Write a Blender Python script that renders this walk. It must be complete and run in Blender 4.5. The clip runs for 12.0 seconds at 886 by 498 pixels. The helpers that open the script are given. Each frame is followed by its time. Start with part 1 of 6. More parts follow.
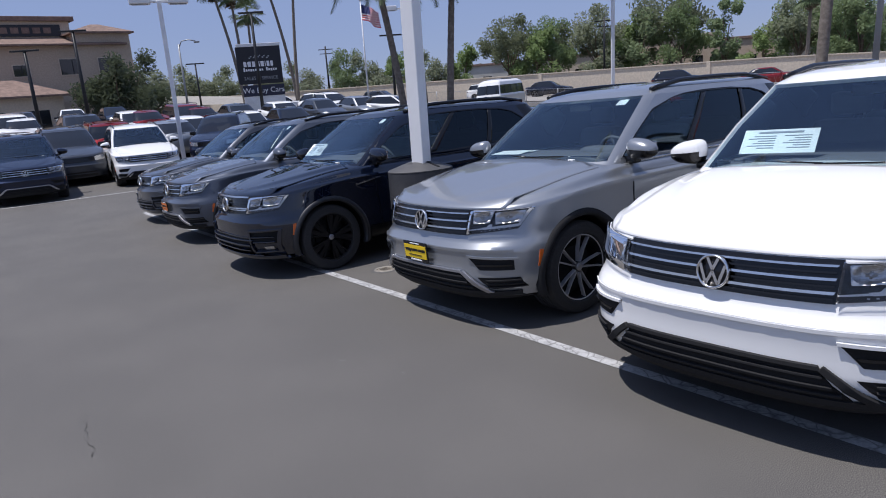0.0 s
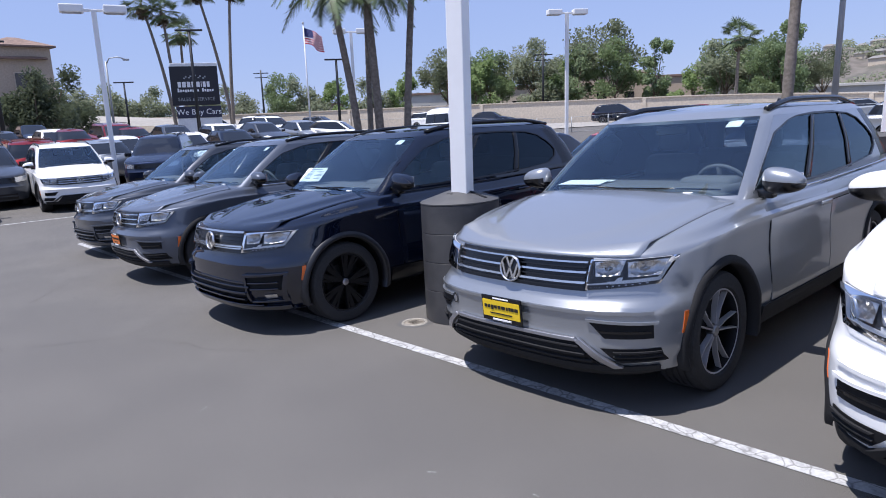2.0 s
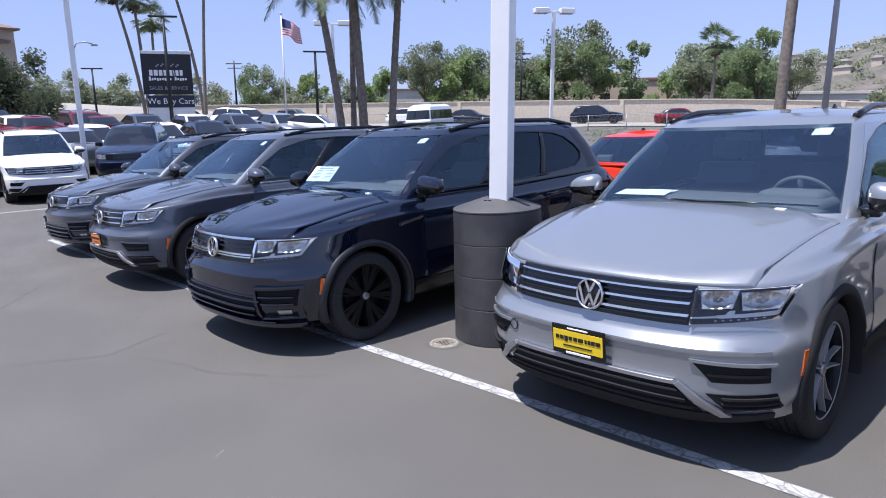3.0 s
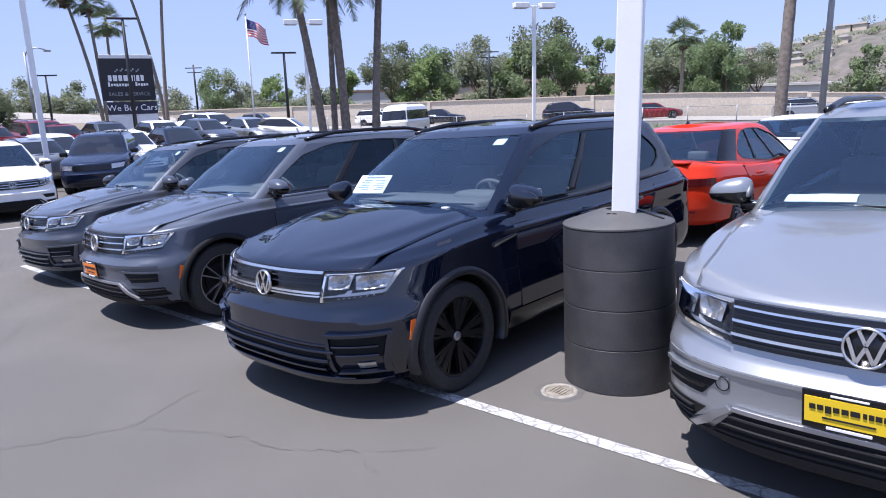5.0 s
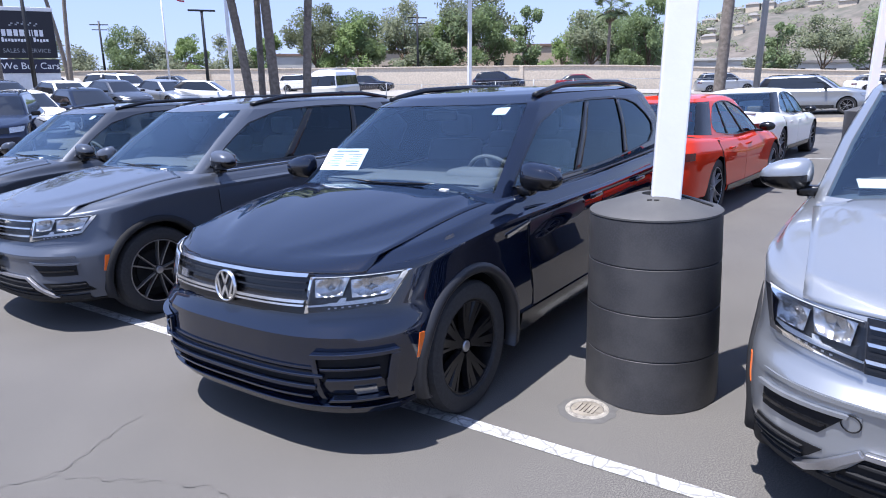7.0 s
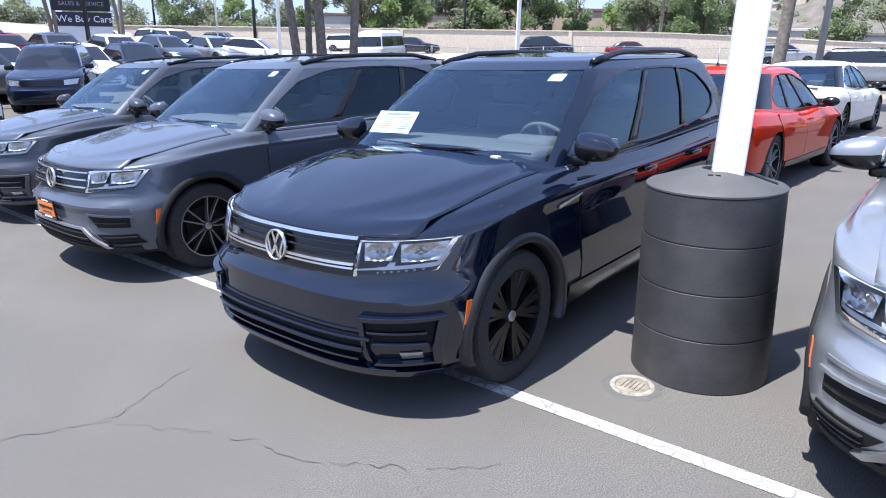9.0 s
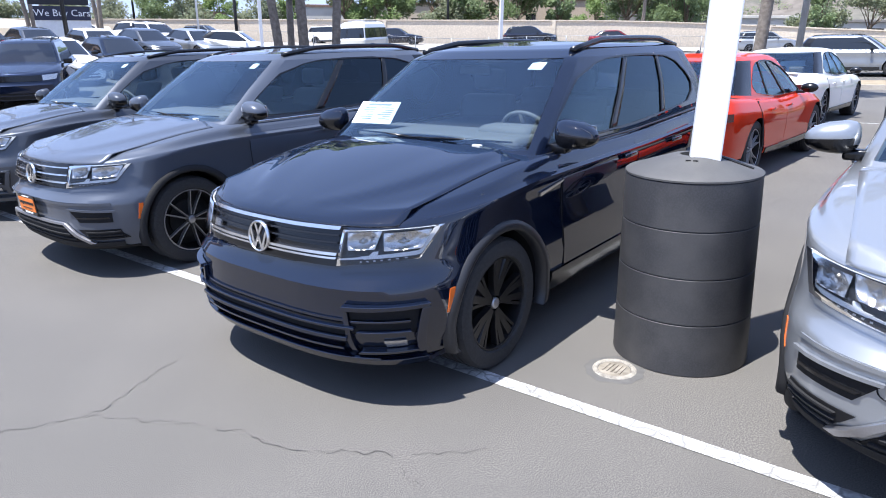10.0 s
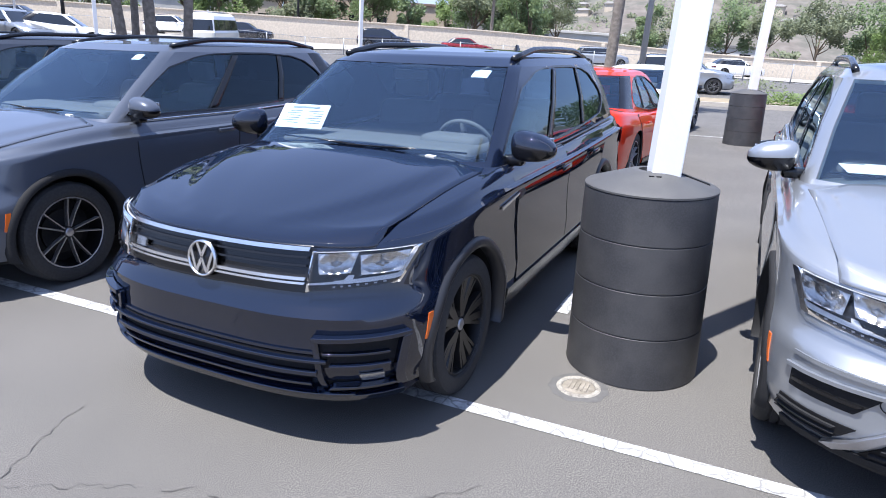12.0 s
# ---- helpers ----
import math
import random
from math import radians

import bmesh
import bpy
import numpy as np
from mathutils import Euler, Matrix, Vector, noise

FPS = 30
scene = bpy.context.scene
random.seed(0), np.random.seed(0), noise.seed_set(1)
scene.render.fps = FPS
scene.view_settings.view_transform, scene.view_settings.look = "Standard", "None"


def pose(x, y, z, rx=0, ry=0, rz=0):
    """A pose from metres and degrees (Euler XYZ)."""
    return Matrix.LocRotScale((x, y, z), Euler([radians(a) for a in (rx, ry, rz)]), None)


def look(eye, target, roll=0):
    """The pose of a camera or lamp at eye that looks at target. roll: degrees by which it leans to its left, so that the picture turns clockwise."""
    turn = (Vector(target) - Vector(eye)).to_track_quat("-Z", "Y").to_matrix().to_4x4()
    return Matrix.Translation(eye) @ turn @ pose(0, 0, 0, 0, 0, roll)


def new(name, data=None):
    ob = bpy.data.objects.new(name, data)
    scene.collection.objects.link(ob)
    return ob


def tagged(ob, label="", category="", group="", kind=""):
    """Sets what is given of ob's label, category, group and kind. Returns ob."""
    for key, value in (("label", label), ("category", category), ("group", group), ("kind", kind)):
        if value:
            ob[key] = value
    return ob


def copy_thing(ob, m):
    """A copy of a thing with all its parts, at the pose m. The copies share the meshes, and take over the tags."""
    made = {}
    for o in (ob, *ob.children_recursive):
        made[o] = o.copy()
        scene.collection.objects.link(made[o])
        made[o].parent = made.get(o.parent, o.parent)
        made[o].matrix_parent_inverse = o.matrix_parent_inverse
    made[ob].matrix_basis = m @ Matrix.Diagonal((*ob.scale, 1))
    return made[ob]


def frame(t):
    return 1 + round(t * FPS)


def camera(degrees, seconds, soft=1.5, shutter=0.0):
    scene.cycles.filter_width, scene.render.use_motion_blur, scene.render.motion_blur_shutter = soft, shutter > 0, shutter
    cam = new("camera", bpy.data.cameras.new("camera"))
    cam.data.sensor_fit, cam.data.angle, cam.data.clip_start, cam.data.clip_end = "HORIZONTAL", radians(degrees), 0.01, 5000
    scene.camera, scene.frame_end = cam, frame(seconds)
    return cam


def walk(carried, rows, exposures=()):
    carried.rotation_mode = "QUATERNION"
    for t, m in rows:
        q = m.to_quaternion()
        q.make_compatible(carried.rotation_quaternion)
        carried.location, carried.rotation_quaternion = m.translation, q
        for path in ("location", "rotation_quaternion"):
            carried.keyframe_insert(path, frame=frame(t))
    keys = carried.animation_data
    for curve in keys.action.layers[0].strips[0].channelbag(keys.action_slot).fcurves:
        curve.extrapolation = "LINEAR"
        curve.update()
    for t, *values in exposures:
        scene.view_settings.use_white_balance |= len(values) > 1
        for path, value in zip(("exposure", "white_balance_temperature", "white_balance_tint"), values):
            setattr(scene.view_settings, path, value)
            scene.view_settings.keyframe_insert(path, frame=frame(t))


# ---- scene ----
cam = camera(67.7, 12.0, 1.0)
PATH = [
    (0, (0.373, -0.479, 1.611), (1.508, 1.113, 1.192), -5.3),
    (0.5, (0.319, -0.054, 1.632), (1.526, 1.5, 1.273), -3.2),
    (1, (0.269, 0.348, 1.639), (1.594, 1.802, 1.276), -2.3),
    (1.5, (0.383, 0.768, 1.598), (1.613, 2.319, 1.311), -6.7),
    (2, (0.368, 1.131, 1.596), (1.679, 2.6, 1.244), -3.8),
    (2.2, (0.41, 1.298, 1.658), (1.779, 2.723, 1.351), -5.4),
    (2.5, (0.38, 1.522, 1.648), (1.78, 2.902, 1.28), -0.9),
    (2.7, (0.4, 1.678, 1.633), (1.78, 3.081, 1.275), -1.9),
    (4.3, (0.445, 2.821, 1.647), (1.822, 4.211, 1.23), -3.1),
    (4.5, (0.481, 2.946, 1.66), (1.831, 4.365, 1.255), -2.9),
    (5, (0.513, 3.267, 1.665), (1.959, 4.599, 1.295), -3.7),
    (5.5, (0.554, 3.529, 1.659), (2.068, 4.782, 1.29), -2.4),
    (6, (0.738, 3.772, 1.663), (2.154, 5.155, 1.374), -5.6),
    (6.5, (0.825, 3.948, 1.663), (2.33, 5.193, 1.232), -2.9),
    (6.7, (0.808, 4.03, 1.665), (2.378, 5.185, 1.217), -2.8),
    (8.3, (0.819, 4.182, 1.669), (2.339, 5.36, 1.121), -2.1),
    (8.5, (0.819, 4.181, 1.671), (2.318, 5.387, 1.122), -1.4),
    (9, (0.805, 4.172, 1.665), (2.283, 5.394, 1.097), -1.0),
    (9.5, (0.776, 4.168, 1.664), (2.262, 5.378, 1.092), -1.2),
    (10, (0.794, 4.136, 1.658), (2.29, 5.323, 1.065), -1.6),
    (10.5, (0.816, 4.132, 1.656), (2.366, 5.238, 1.046), -1.6),
    (11, (0.854, 4.157, 1.655), (2.42, 5.232, 1.028), -1.6),
    (11.5, (0.847, 4.316, 1.655), (2.515, 5.329, 1.221), 0.8),
    (12, (0.71, 4.752, 1.665), (2.445, 5.556, 1.077), 1.7),
]
EXPOSURES = [(0, 0.08, 6200, 14), (1.0, 0.27, 6150, 14), (1.5, 0.47, 6100, 15), (2.5, 0.72, 6100, 15), (4.5, 0.9, 6150, 16), (5.5, 1.0, 6000, 18), (6.5, 1.1, 6000, 16), (8.5, 1.3, 6100, 12), (9.5, 1.38, 6150, 11), (11.0, 1.4, 6150, 11), (11.5, 1.38, 6050, 12), (12, 1.34, 6100, 12)]
walk(cam, [(t, look(eye, target, roll)) for t, eye, target, roll in PATH], EXPOSURES)

# ---- world, sun, sky ----
world = bpy.data.worlds.new("sky_world")
scene.world = world
world.use_nodes = True
wn = world.node_tree
sky = wn.nodes.new("ShaderNodeTexSky")
sky.sky_type = "NISHITA"
sky.sun_disc = False
TO_SUN = Vector((-0.30, 0.10, 0.95)).normalized()
sky.sun_elevation = math.asin(TO_SUN.z)
sky.sun_rotation = math.atan2(TO_SUN.x, TO_SUN.y)
sky.air_density, sky.dust_density, sky.ozone_density = 1.0, 0.3, 2.0
haze = wn.nodes.new("ShaderNodeMix")
haze.data_type = "RGBA"
up = wn.nodes.new("ShaderNodeTexCoord")
split = wn.nodes.new("ShaderNodeSeparateXYZ")
fade = wn.nodes.new("ShaderNodeMapRange")
fade.interpolation_type = "SMOOTHSTEP"
for k, val in zip((1, 2, 3, 4), (0.0, 0.75, 0.80, 0.42)):
    fade.inputs[k].default_value = val
wn.links.new(up.outputs["Generated"], split.inputs[0])
wn.links.new(split.outputs[2], fade.inputs[0])
wn.links.new(fade.outputs[0], haze.inputs[0])
haze.inputs[7].default_value = (1.66, 2.02, 3.50, 1)
wn.links.new(sky.outputs[0], haze.inputs[6])
wn.links.new(haze.outputs[2], wn.nodes["Background"].inputs[0])
wn.nodes["Background"].inputs[1].default_value = 0.13
sun = new("sun", bpy.data.lights.new("sun", "SUN"))
sun.data.energy, sun.data.angle, sun.data.color = 4.2, radians(0.55), (1.0, 0.96, 0.9)
sun.matrix_world = look(TO_SUN * 60, (0, 0, 0))


# ---- materials ----
def material(name, colour, rough=0.5, metal=0.0, grain=0.0, grain_scale=30.0, stain=0.0, stain_scale=1.5, bump=0.0, bump_scale=None,
             coat=0.0, emission=None, colour2=None, spread=0.0, spec=0.5, gain=1.7):
    """A surface with its colour varied at two scales and a fine relief."""
    m = bpy.data.materials.new(name)
    m.use_nodes = True
    nt = m.node_tree
    b = nt.nodes["Principled BSDF"]
    b.inputs["Roughness"].default_value, b.inputs["Metallic"].default_value = rough, metal
    b.inputs["Coat Weight"].default_value, b.inputs["Coat Roughness"].default_value = coat, 0.03
    b.inputs["Specular IOR Level"].default_value = spec
    b.inputs["Base Color"].default_value = (*colour, 1)
    if emission:
        b.inputs["Emission Color"].default_value, b.inputs["Emission Strength"].default_value = (*colour, 1), emission
    last = None
    if grain or stain or bump or spread:
        co = nt.nodes.new("ShaderNodeTexCoord")
    def tex(scale, detail=6.0):
        n = nt.nodes.new("ShaderNodeTexNoise")
        n.inputs["Scale"].default_value, n.inputs["Detail"].default_value = scale, detail
        nt.links.new(co.outputs["Object"], n.inputs["Vector"])
        return n
    def mix(fac, a, bcol):
        n = nt.nodes.new("ShaderNodeMix")
        n.data_type = "RGBA"
        nt.links.new(fac, n.inputs[0])
        if a is None:
            n.inputs[6].default_value = (*colour, 1)
        else:
            nt.links.new(a, n.inputs[6])
        n.inputs[7].default_value = (*bcol, 1)
        return n.outputs[2]
    def ramp(src, lo, hi, top):
        n = nt.nodes.new("ShaderNodeMapRange")
        nt.links.new(src, n.inputs[0])
        for k, val in zip((1, 2, 3, 4), (lo, hi, 0.0, top)):
            n.inputs[k].default_value = val
        return n.outputs[0]
    dark = tuple(c * 0.45 for c in colour)
    if spread:
        info = nt.nodes.new("ShaderNodeObjectInfo")
        last = mix(ramp(info.outputs["Random"], 0, 1, spread), last, colour2 or dark)
    if stain:
        last = mix(ramp(tex(stain_scale).outputs[0], 0.42, 0.68, stain), last, colour2 or dark)
    if grain:
        last = mix(ramp(tex(grain_scale, 3).outputs[0], 0.4, 0.65, grain), last, tuple(min(1, c * gain + 0.01) for c in colour))
    if last:
        nt.links.new(last, b.inputs["Base Color"])
    if bump:
        n = nt.nodes.new("ShaderNodeBump")
        n.inputs["Strength"].default_value, n.inputs["Distance"].default_value = bump, 0.01
        nt.links.new(tex(bump_scale or grain_scale, 8).outputs[0], n.inputs["Height"])
        nt.links.new(n.outputs[0], b.inputs["Normal"])
    return m


def paint(name, colour, metal=0.0, rough=0.35, ior=1.5):
    """Car paint: a flaked base under clear lacquer, with road dust."""
    m = material(name, colour, rough, metal, grain=0.12 if metal else 0.0, grain_scale=900, stain=0.12, stain_scale=2.2, coat=1.0, spec=max(0.0, metal - 0.3),
                 colour2=tuple(0.9 * c + 0.003 for c in colour))
    b = m.node_tree.nodes["Principled BSDF"]
    b.inputs["Coat IOR"].default_value, b.inputs["Coat Roughness"].default_value = ior, 0.02
    return m


def glass(name, tint, gloss=1.5, rough=0.0, sheen=(1.0, 1.0, 1.0)):
    m = bpy.data.materials.new(name)
    m.use_nodes = True
    nt = m.node_tree
    nt.nodes.remove(nt.nodes["Principled BSDF"])
    tr, gl, mx, fr = (nt.nodes.new(k) for k in ("ShaderNodeBsdfTransparent", "ShaderNodeBsdfGlossy", "ShaderNodeMixShader", "ShaderNodeFresnel"))
    tr.inputs[0].default_value = (*tint, 1)
    gl.inputs["Color"].default_value = (*sheen, 1)
    gl.inputs["Roughness"].default_value = rough
    fr.inputs[0].default_value = gloss
    nt.links.new(fr.outputs[0], mx.inputs[0])
    nt.links.new(tr.outputs[0], mx.inputs[1])
    nt.links.new(gl.outputs[0], mx.inputs[2])
    nt.links.new(mx.outputs[0], nt.nodes["Material Output"].inputs[0])
    return m


P_BLACK = paint("paint_black", (0.0035, 0.0062, 0.0165), ior=1.74)
P_SILVER = paint("paint_silver", (0.31, 0.325, 0.345), 0.62, 0.34)
P_GREY = paint("paint_grey", (0.080, 0.091, 0.116), 0.35, 0.36)
P_DARKGREY = paint("paint_dark_grey", (0.052, 0.058, 0.072), 0.35, 0.36)
P_WHITE = paint("paint_white", (0.78, 0.78, 0.77))
P_RED = paint("paint_red", (0.52, 0.032, 0.010), 0.0, ior=1.36)
P_DEEPRED = paint("paint_deep_red", (0.16, 0.012, 0.014), 0.2)
P_BLUE = paint("paint_navy", (0.012, 0.018, 0.04), 0.3)
P_CREAM = paint("paint_cream", (0.62, 0.6, 0.52))
M_PLASTIC = material("black_plastic", (0.018, 0.018, 0.019), 0.75, grain=0.4, grain_scale=260, bump=0.15, bump_scale=400, spec=0.2)
M_TRIM = material("gloss_black_trim", (0.006, 0.006, 0.007), 0.22, stain=0.2, stain_scale=9, spec=0.5)
M_ARCH = material("satin_arch_plastic", (0.014, 0.0145, 0.017), 0.42, grain=0.3, grain_scale=240, stain=0.3, stain_scale=3)
M_DARK = material("dark_interior", (0.009, 0.009, 0.010), 0.7, grain=0.2, grain_scale=90, spec=0.25)
M_DASH = material("grey_dashboard", (0.095, 0.095, 0.10), 0.75, grain=0.3, grain_scale=300)
M_LINER = material("pale_headliner", (0.42, 0.41, 0.40), 0.9, grain=0.2, grain_scale=200)
M_SEAT = material("black_seat_cloth", (0.075, 0.075, 0.08), 0.85, grain=0.4, grain_scale=150)
M_CHROME = material("chrome", (0.80, 0.79, 0.78), 0.24, 1.0, stain=0.2, stain_scale=20)
M_SATIN = material("satin_silver", (0.40, 0.40, 0.42), 0.38, 0.9, grain=0.1, grain_scale=200)
M_RIM = material("machined_alloy", (0.50, 0.50, 0.52), 0.34, 0.5, stain=0.2, stain_scale=14)
M_RIMBLACK = material("black_alloy", (0.007, 0.007, 0.008), 0.32, 0.0, stain=0.3, stain_scale=14, coat=0.12, spec=0.35)
M_TYRE = material("tyre_rubber", (0.018, 0.018, 0.019), 0.8, grain=0.4, grain_scale=60, stain=0.4, stain_scale=5, colour2=(0.03, 0.029, 0.028))
M_LAMPDARK = material("headlamp_black", (0.02, 0.02, 0.022), 0.3, coat=0.3)
M_REFLECT = material("headlamp_reflector", (0.60, 0.59, 0.57), 0.27, 0.9, stain=0.5, stain_scale=45)
M_LED = material("headlamp_light_strip", (0.75, 0.76, 0.77), 0.3, 0.1, coat=0.4)
M_AMBER = material("amber_marker", (0.62, 0.13, 0.02), 0.25, coat=0.5)
M_TAIL = material("red_tail_lens", (0.07, 0.004, 0.005), 0.2, coat=0.6)
M_PAPER = material("white_paper", (0.78, 0.78, 0.76), 0.8)
M_INK = material("grey_print", (0.25, 0.26, 0.28), 0.8)
M_PLATE = material("yellow_plate", (0.82, 0.56, 0.015), 0.5)
M_ORANGE = material("orange_plate", (0.78, 0.2, 0.03), 0.5)
M_BLACKINK = material("black_print", (0.01, 0.01, 0.01), 0.6)
M_WHITEINK = material("white_print", (0.8, 0.8, 0.8), 0.6)
G_WIND = glass("windscreen_glass", (0.82, 0.93, 0.98), 2.2, sheen=(0.72, 0.88, 1.0))
G_SIDE = glass("door_glass", (0.74, 0.85, 0.90), 1.75, sheen=(0.68, 0.88, 1.0))
G_TINT = glass("tinted_glass", (0.10, 0.125, 0.16), 1.5, sheen=(0.7, 0.88, 1.0))
G_FAR = material("far_car_glass", (0.012, 0.014, 0.017), 0.08, coat=0.8)
G_LENS = glass("clear_lens", (0.95, 0.95, 0.95), 1.2)


# ---- mesh helpers ----
def mesh_of(name, verts, faces, mats, slots=None, smooth=True):
    me = bpy.data.meshes.new(name)
    me.from_pydata([tuple(v) for v in verts], [], faces)
    for m in mats if isinstance(mats, (list, tuple)) else (mats,):
        me.materials.append(m)
    if slots:
        me.polygons.foreach_set("material_index", slots)
    me.polygons.foreach_set("use_smooth", [smooth] * len(me.polygons))
    me.validate()
    me.update()
    return me


def add(name, me, parent=None, label="", m=None):
    ob = new(name, me)
    if parent:
        ob.parent = parent
    if m is not None:
        ob.matrix_basis = m
    if label:
        tagged(ob, label)
    return ob


def part(name, bm, mat, parent, label="", smooth=False, m=None):
    """Links a bmesh as one mesh object under a thing or a part."""
    me = bpy.data.meshes.new(name)
    bm.to_mesh(me)
    bm.free()
    for k in mat if isinstance(mat, (list, tuple)) else (mat,):
        me.materials.append(k)
    me.polygons.foreach_set("use_smooth", [smooth] * len(me.polygons))
    return add(name, me, parent, label, m)


def thing(name, m, label, category, group="", kind=""):
    ob = new(name)
    ob.matrix_basis = m
    ob.empty_display_size = 0.2
    return tagged(ob, label, category, group, kind)


def box(bm, x0, x1, y0, y1, z0, z1, bevel=0.0, taper=0.0):
    r = bmesh.ops.create_cube(bm, size=1)
    for v in r["verts"]:
        k = 1 - taper * (v.co.z + 0.5)
        v.co = Vector(((x0 + x1) / 2 + v.co.x * (x1 - x0) * k, (y0 + y1) / 2 + v.co.y * (y1 - y0) * k, (z0 + z1) / 2 + v.co.z * (z1 - z0)))
    if bevel:
        es = list({e for v in r["verts"] for e in v.link_edges})
        bmesh.ops.bevel(bm, geom=es, offset=bevel, segments=2, affect="EDGES", profile=0.5)
    return bm


def boxed(x0, x1, y0, y1, z0, z1, bevel=0.0, taper=0.0):
    return box(bmesh.new(), x0, x1, y0, y1, z0, z1, bevel, taper)


def lathe(profile, seg=32, axis="z", closed=False):
    """Verts and faces of a profile of (radius, height) turned round an axis."""
    vs, fs = [], []
    n = len(profile)
    for i in range(seg):
        a = 2 * math.pi * i / seg
        for r, h in profile:
            c, s = r * math.cos(a), r * math.sin(a)
            vs.append((c, s, h) if axis == "z" else (c, h, s))
    for i in range(seg):
        j = (i + 1) % seg
        for k in range(n if closed else n - 1):
            q = (k + 1) % n
            f = (i * n + k, j * n + k, j * n + q, i * n + q)
            fs.append(f if axis == "z" else f[::-1])
    return vs, fs


def tube(points, radius, seg=8, caps=True):
    """Verts and faces of a tube along points; radius may be a list."""
    pts = [Vector(p) for p in points]
    rad = radius if isinstance(radius, (list, tuple)) else [radius] * len(pts)
    vs, fs = [], []
    side = None
    for i, p in enumerate(pts):
        d = (pts[min(i + 1, len(pts) - 1)] - pts[max(i - 1, 0)]).normalized()
        if side is None:
            side = d.orthogonal().normalized()
        side = (side - d * side.dot(d)).normalized()
        up = d.cross(side)
        for k in range(seg):
            a = 2 * math.pi * k / seg
            vs.append(p + (side * math.cos(a) + up * math.sin(a)) * float(rad[i]))
    for i in range(len(pts) - 1):
        for k in range(seg):
            q = (k + 1) % seg
            fs.append((i * seg + k, i * seg + q, (i + 1) * seg + q, (i + 1) * seg + k))
    if caps:
        fs.append(tuple(range(seg))[::-1])
        fs.append(tuple((len(pts) - 1) * seg + k for k in range(seg)))
    return vs, fs


def tube_part(name, points, radius, mat, parent, label="", seg=8):
    return add(name, mesh_of(name, *tube(points, radius, seg), mat), parent, label)


def slab(fn, nu, nv, thick):
    """A closed slab over fn(u, v) -> (point, outward normal), u and v in 0..1."""
    vs, fs = [], []
    for lay in (1.0, 0.0):
        for i in range(nu + 1):
            for j in range(nv + 1):
                p, n = fn(i / nu, j / nv)
                vs.append(Vector(p) + Vector(n) * (thick * lay))
    w, o = nv + 1, (nu + 1) * (nv + 1)
    for i in range(nu):
        for j in range(nv):
            a, b, c, d = i * w + j, (i + 1) * w + j, (i + 1) * w + j + 1, i * w + j + 1
            fs += [(a, b, c, d), (o + d, o + c, o + b, o + a)]
    rim = [i * w for i in range(nu + 1)] + [nu * w + j for j in range(1, nv + 1)] + [i * w + nv for i in range(nu - 1, -1, -1)] + [j for j in range(nv - 1, 0, -1)]
    for a, b in zip(rim, rim[1:] + rim[:1]):
        fs.append((b, a, o + a, o + b))
    return vs, fs


# ---- cars ----
NF, NS, NR = 14, 22, 10


def smooth_step(k):
    k = min(1.0, max(0.0, k))
    return k * k * (3 - 2 * k)


def climb(d):
    """Share of the rise from the nose to the windscreen, at a distance behind the nose."""
    t = min(1.0, max(0.0, (d - 0.03) / 1.2))
    return 0.6 * t * (2 - t) + 0.4 * smooth_step(t)


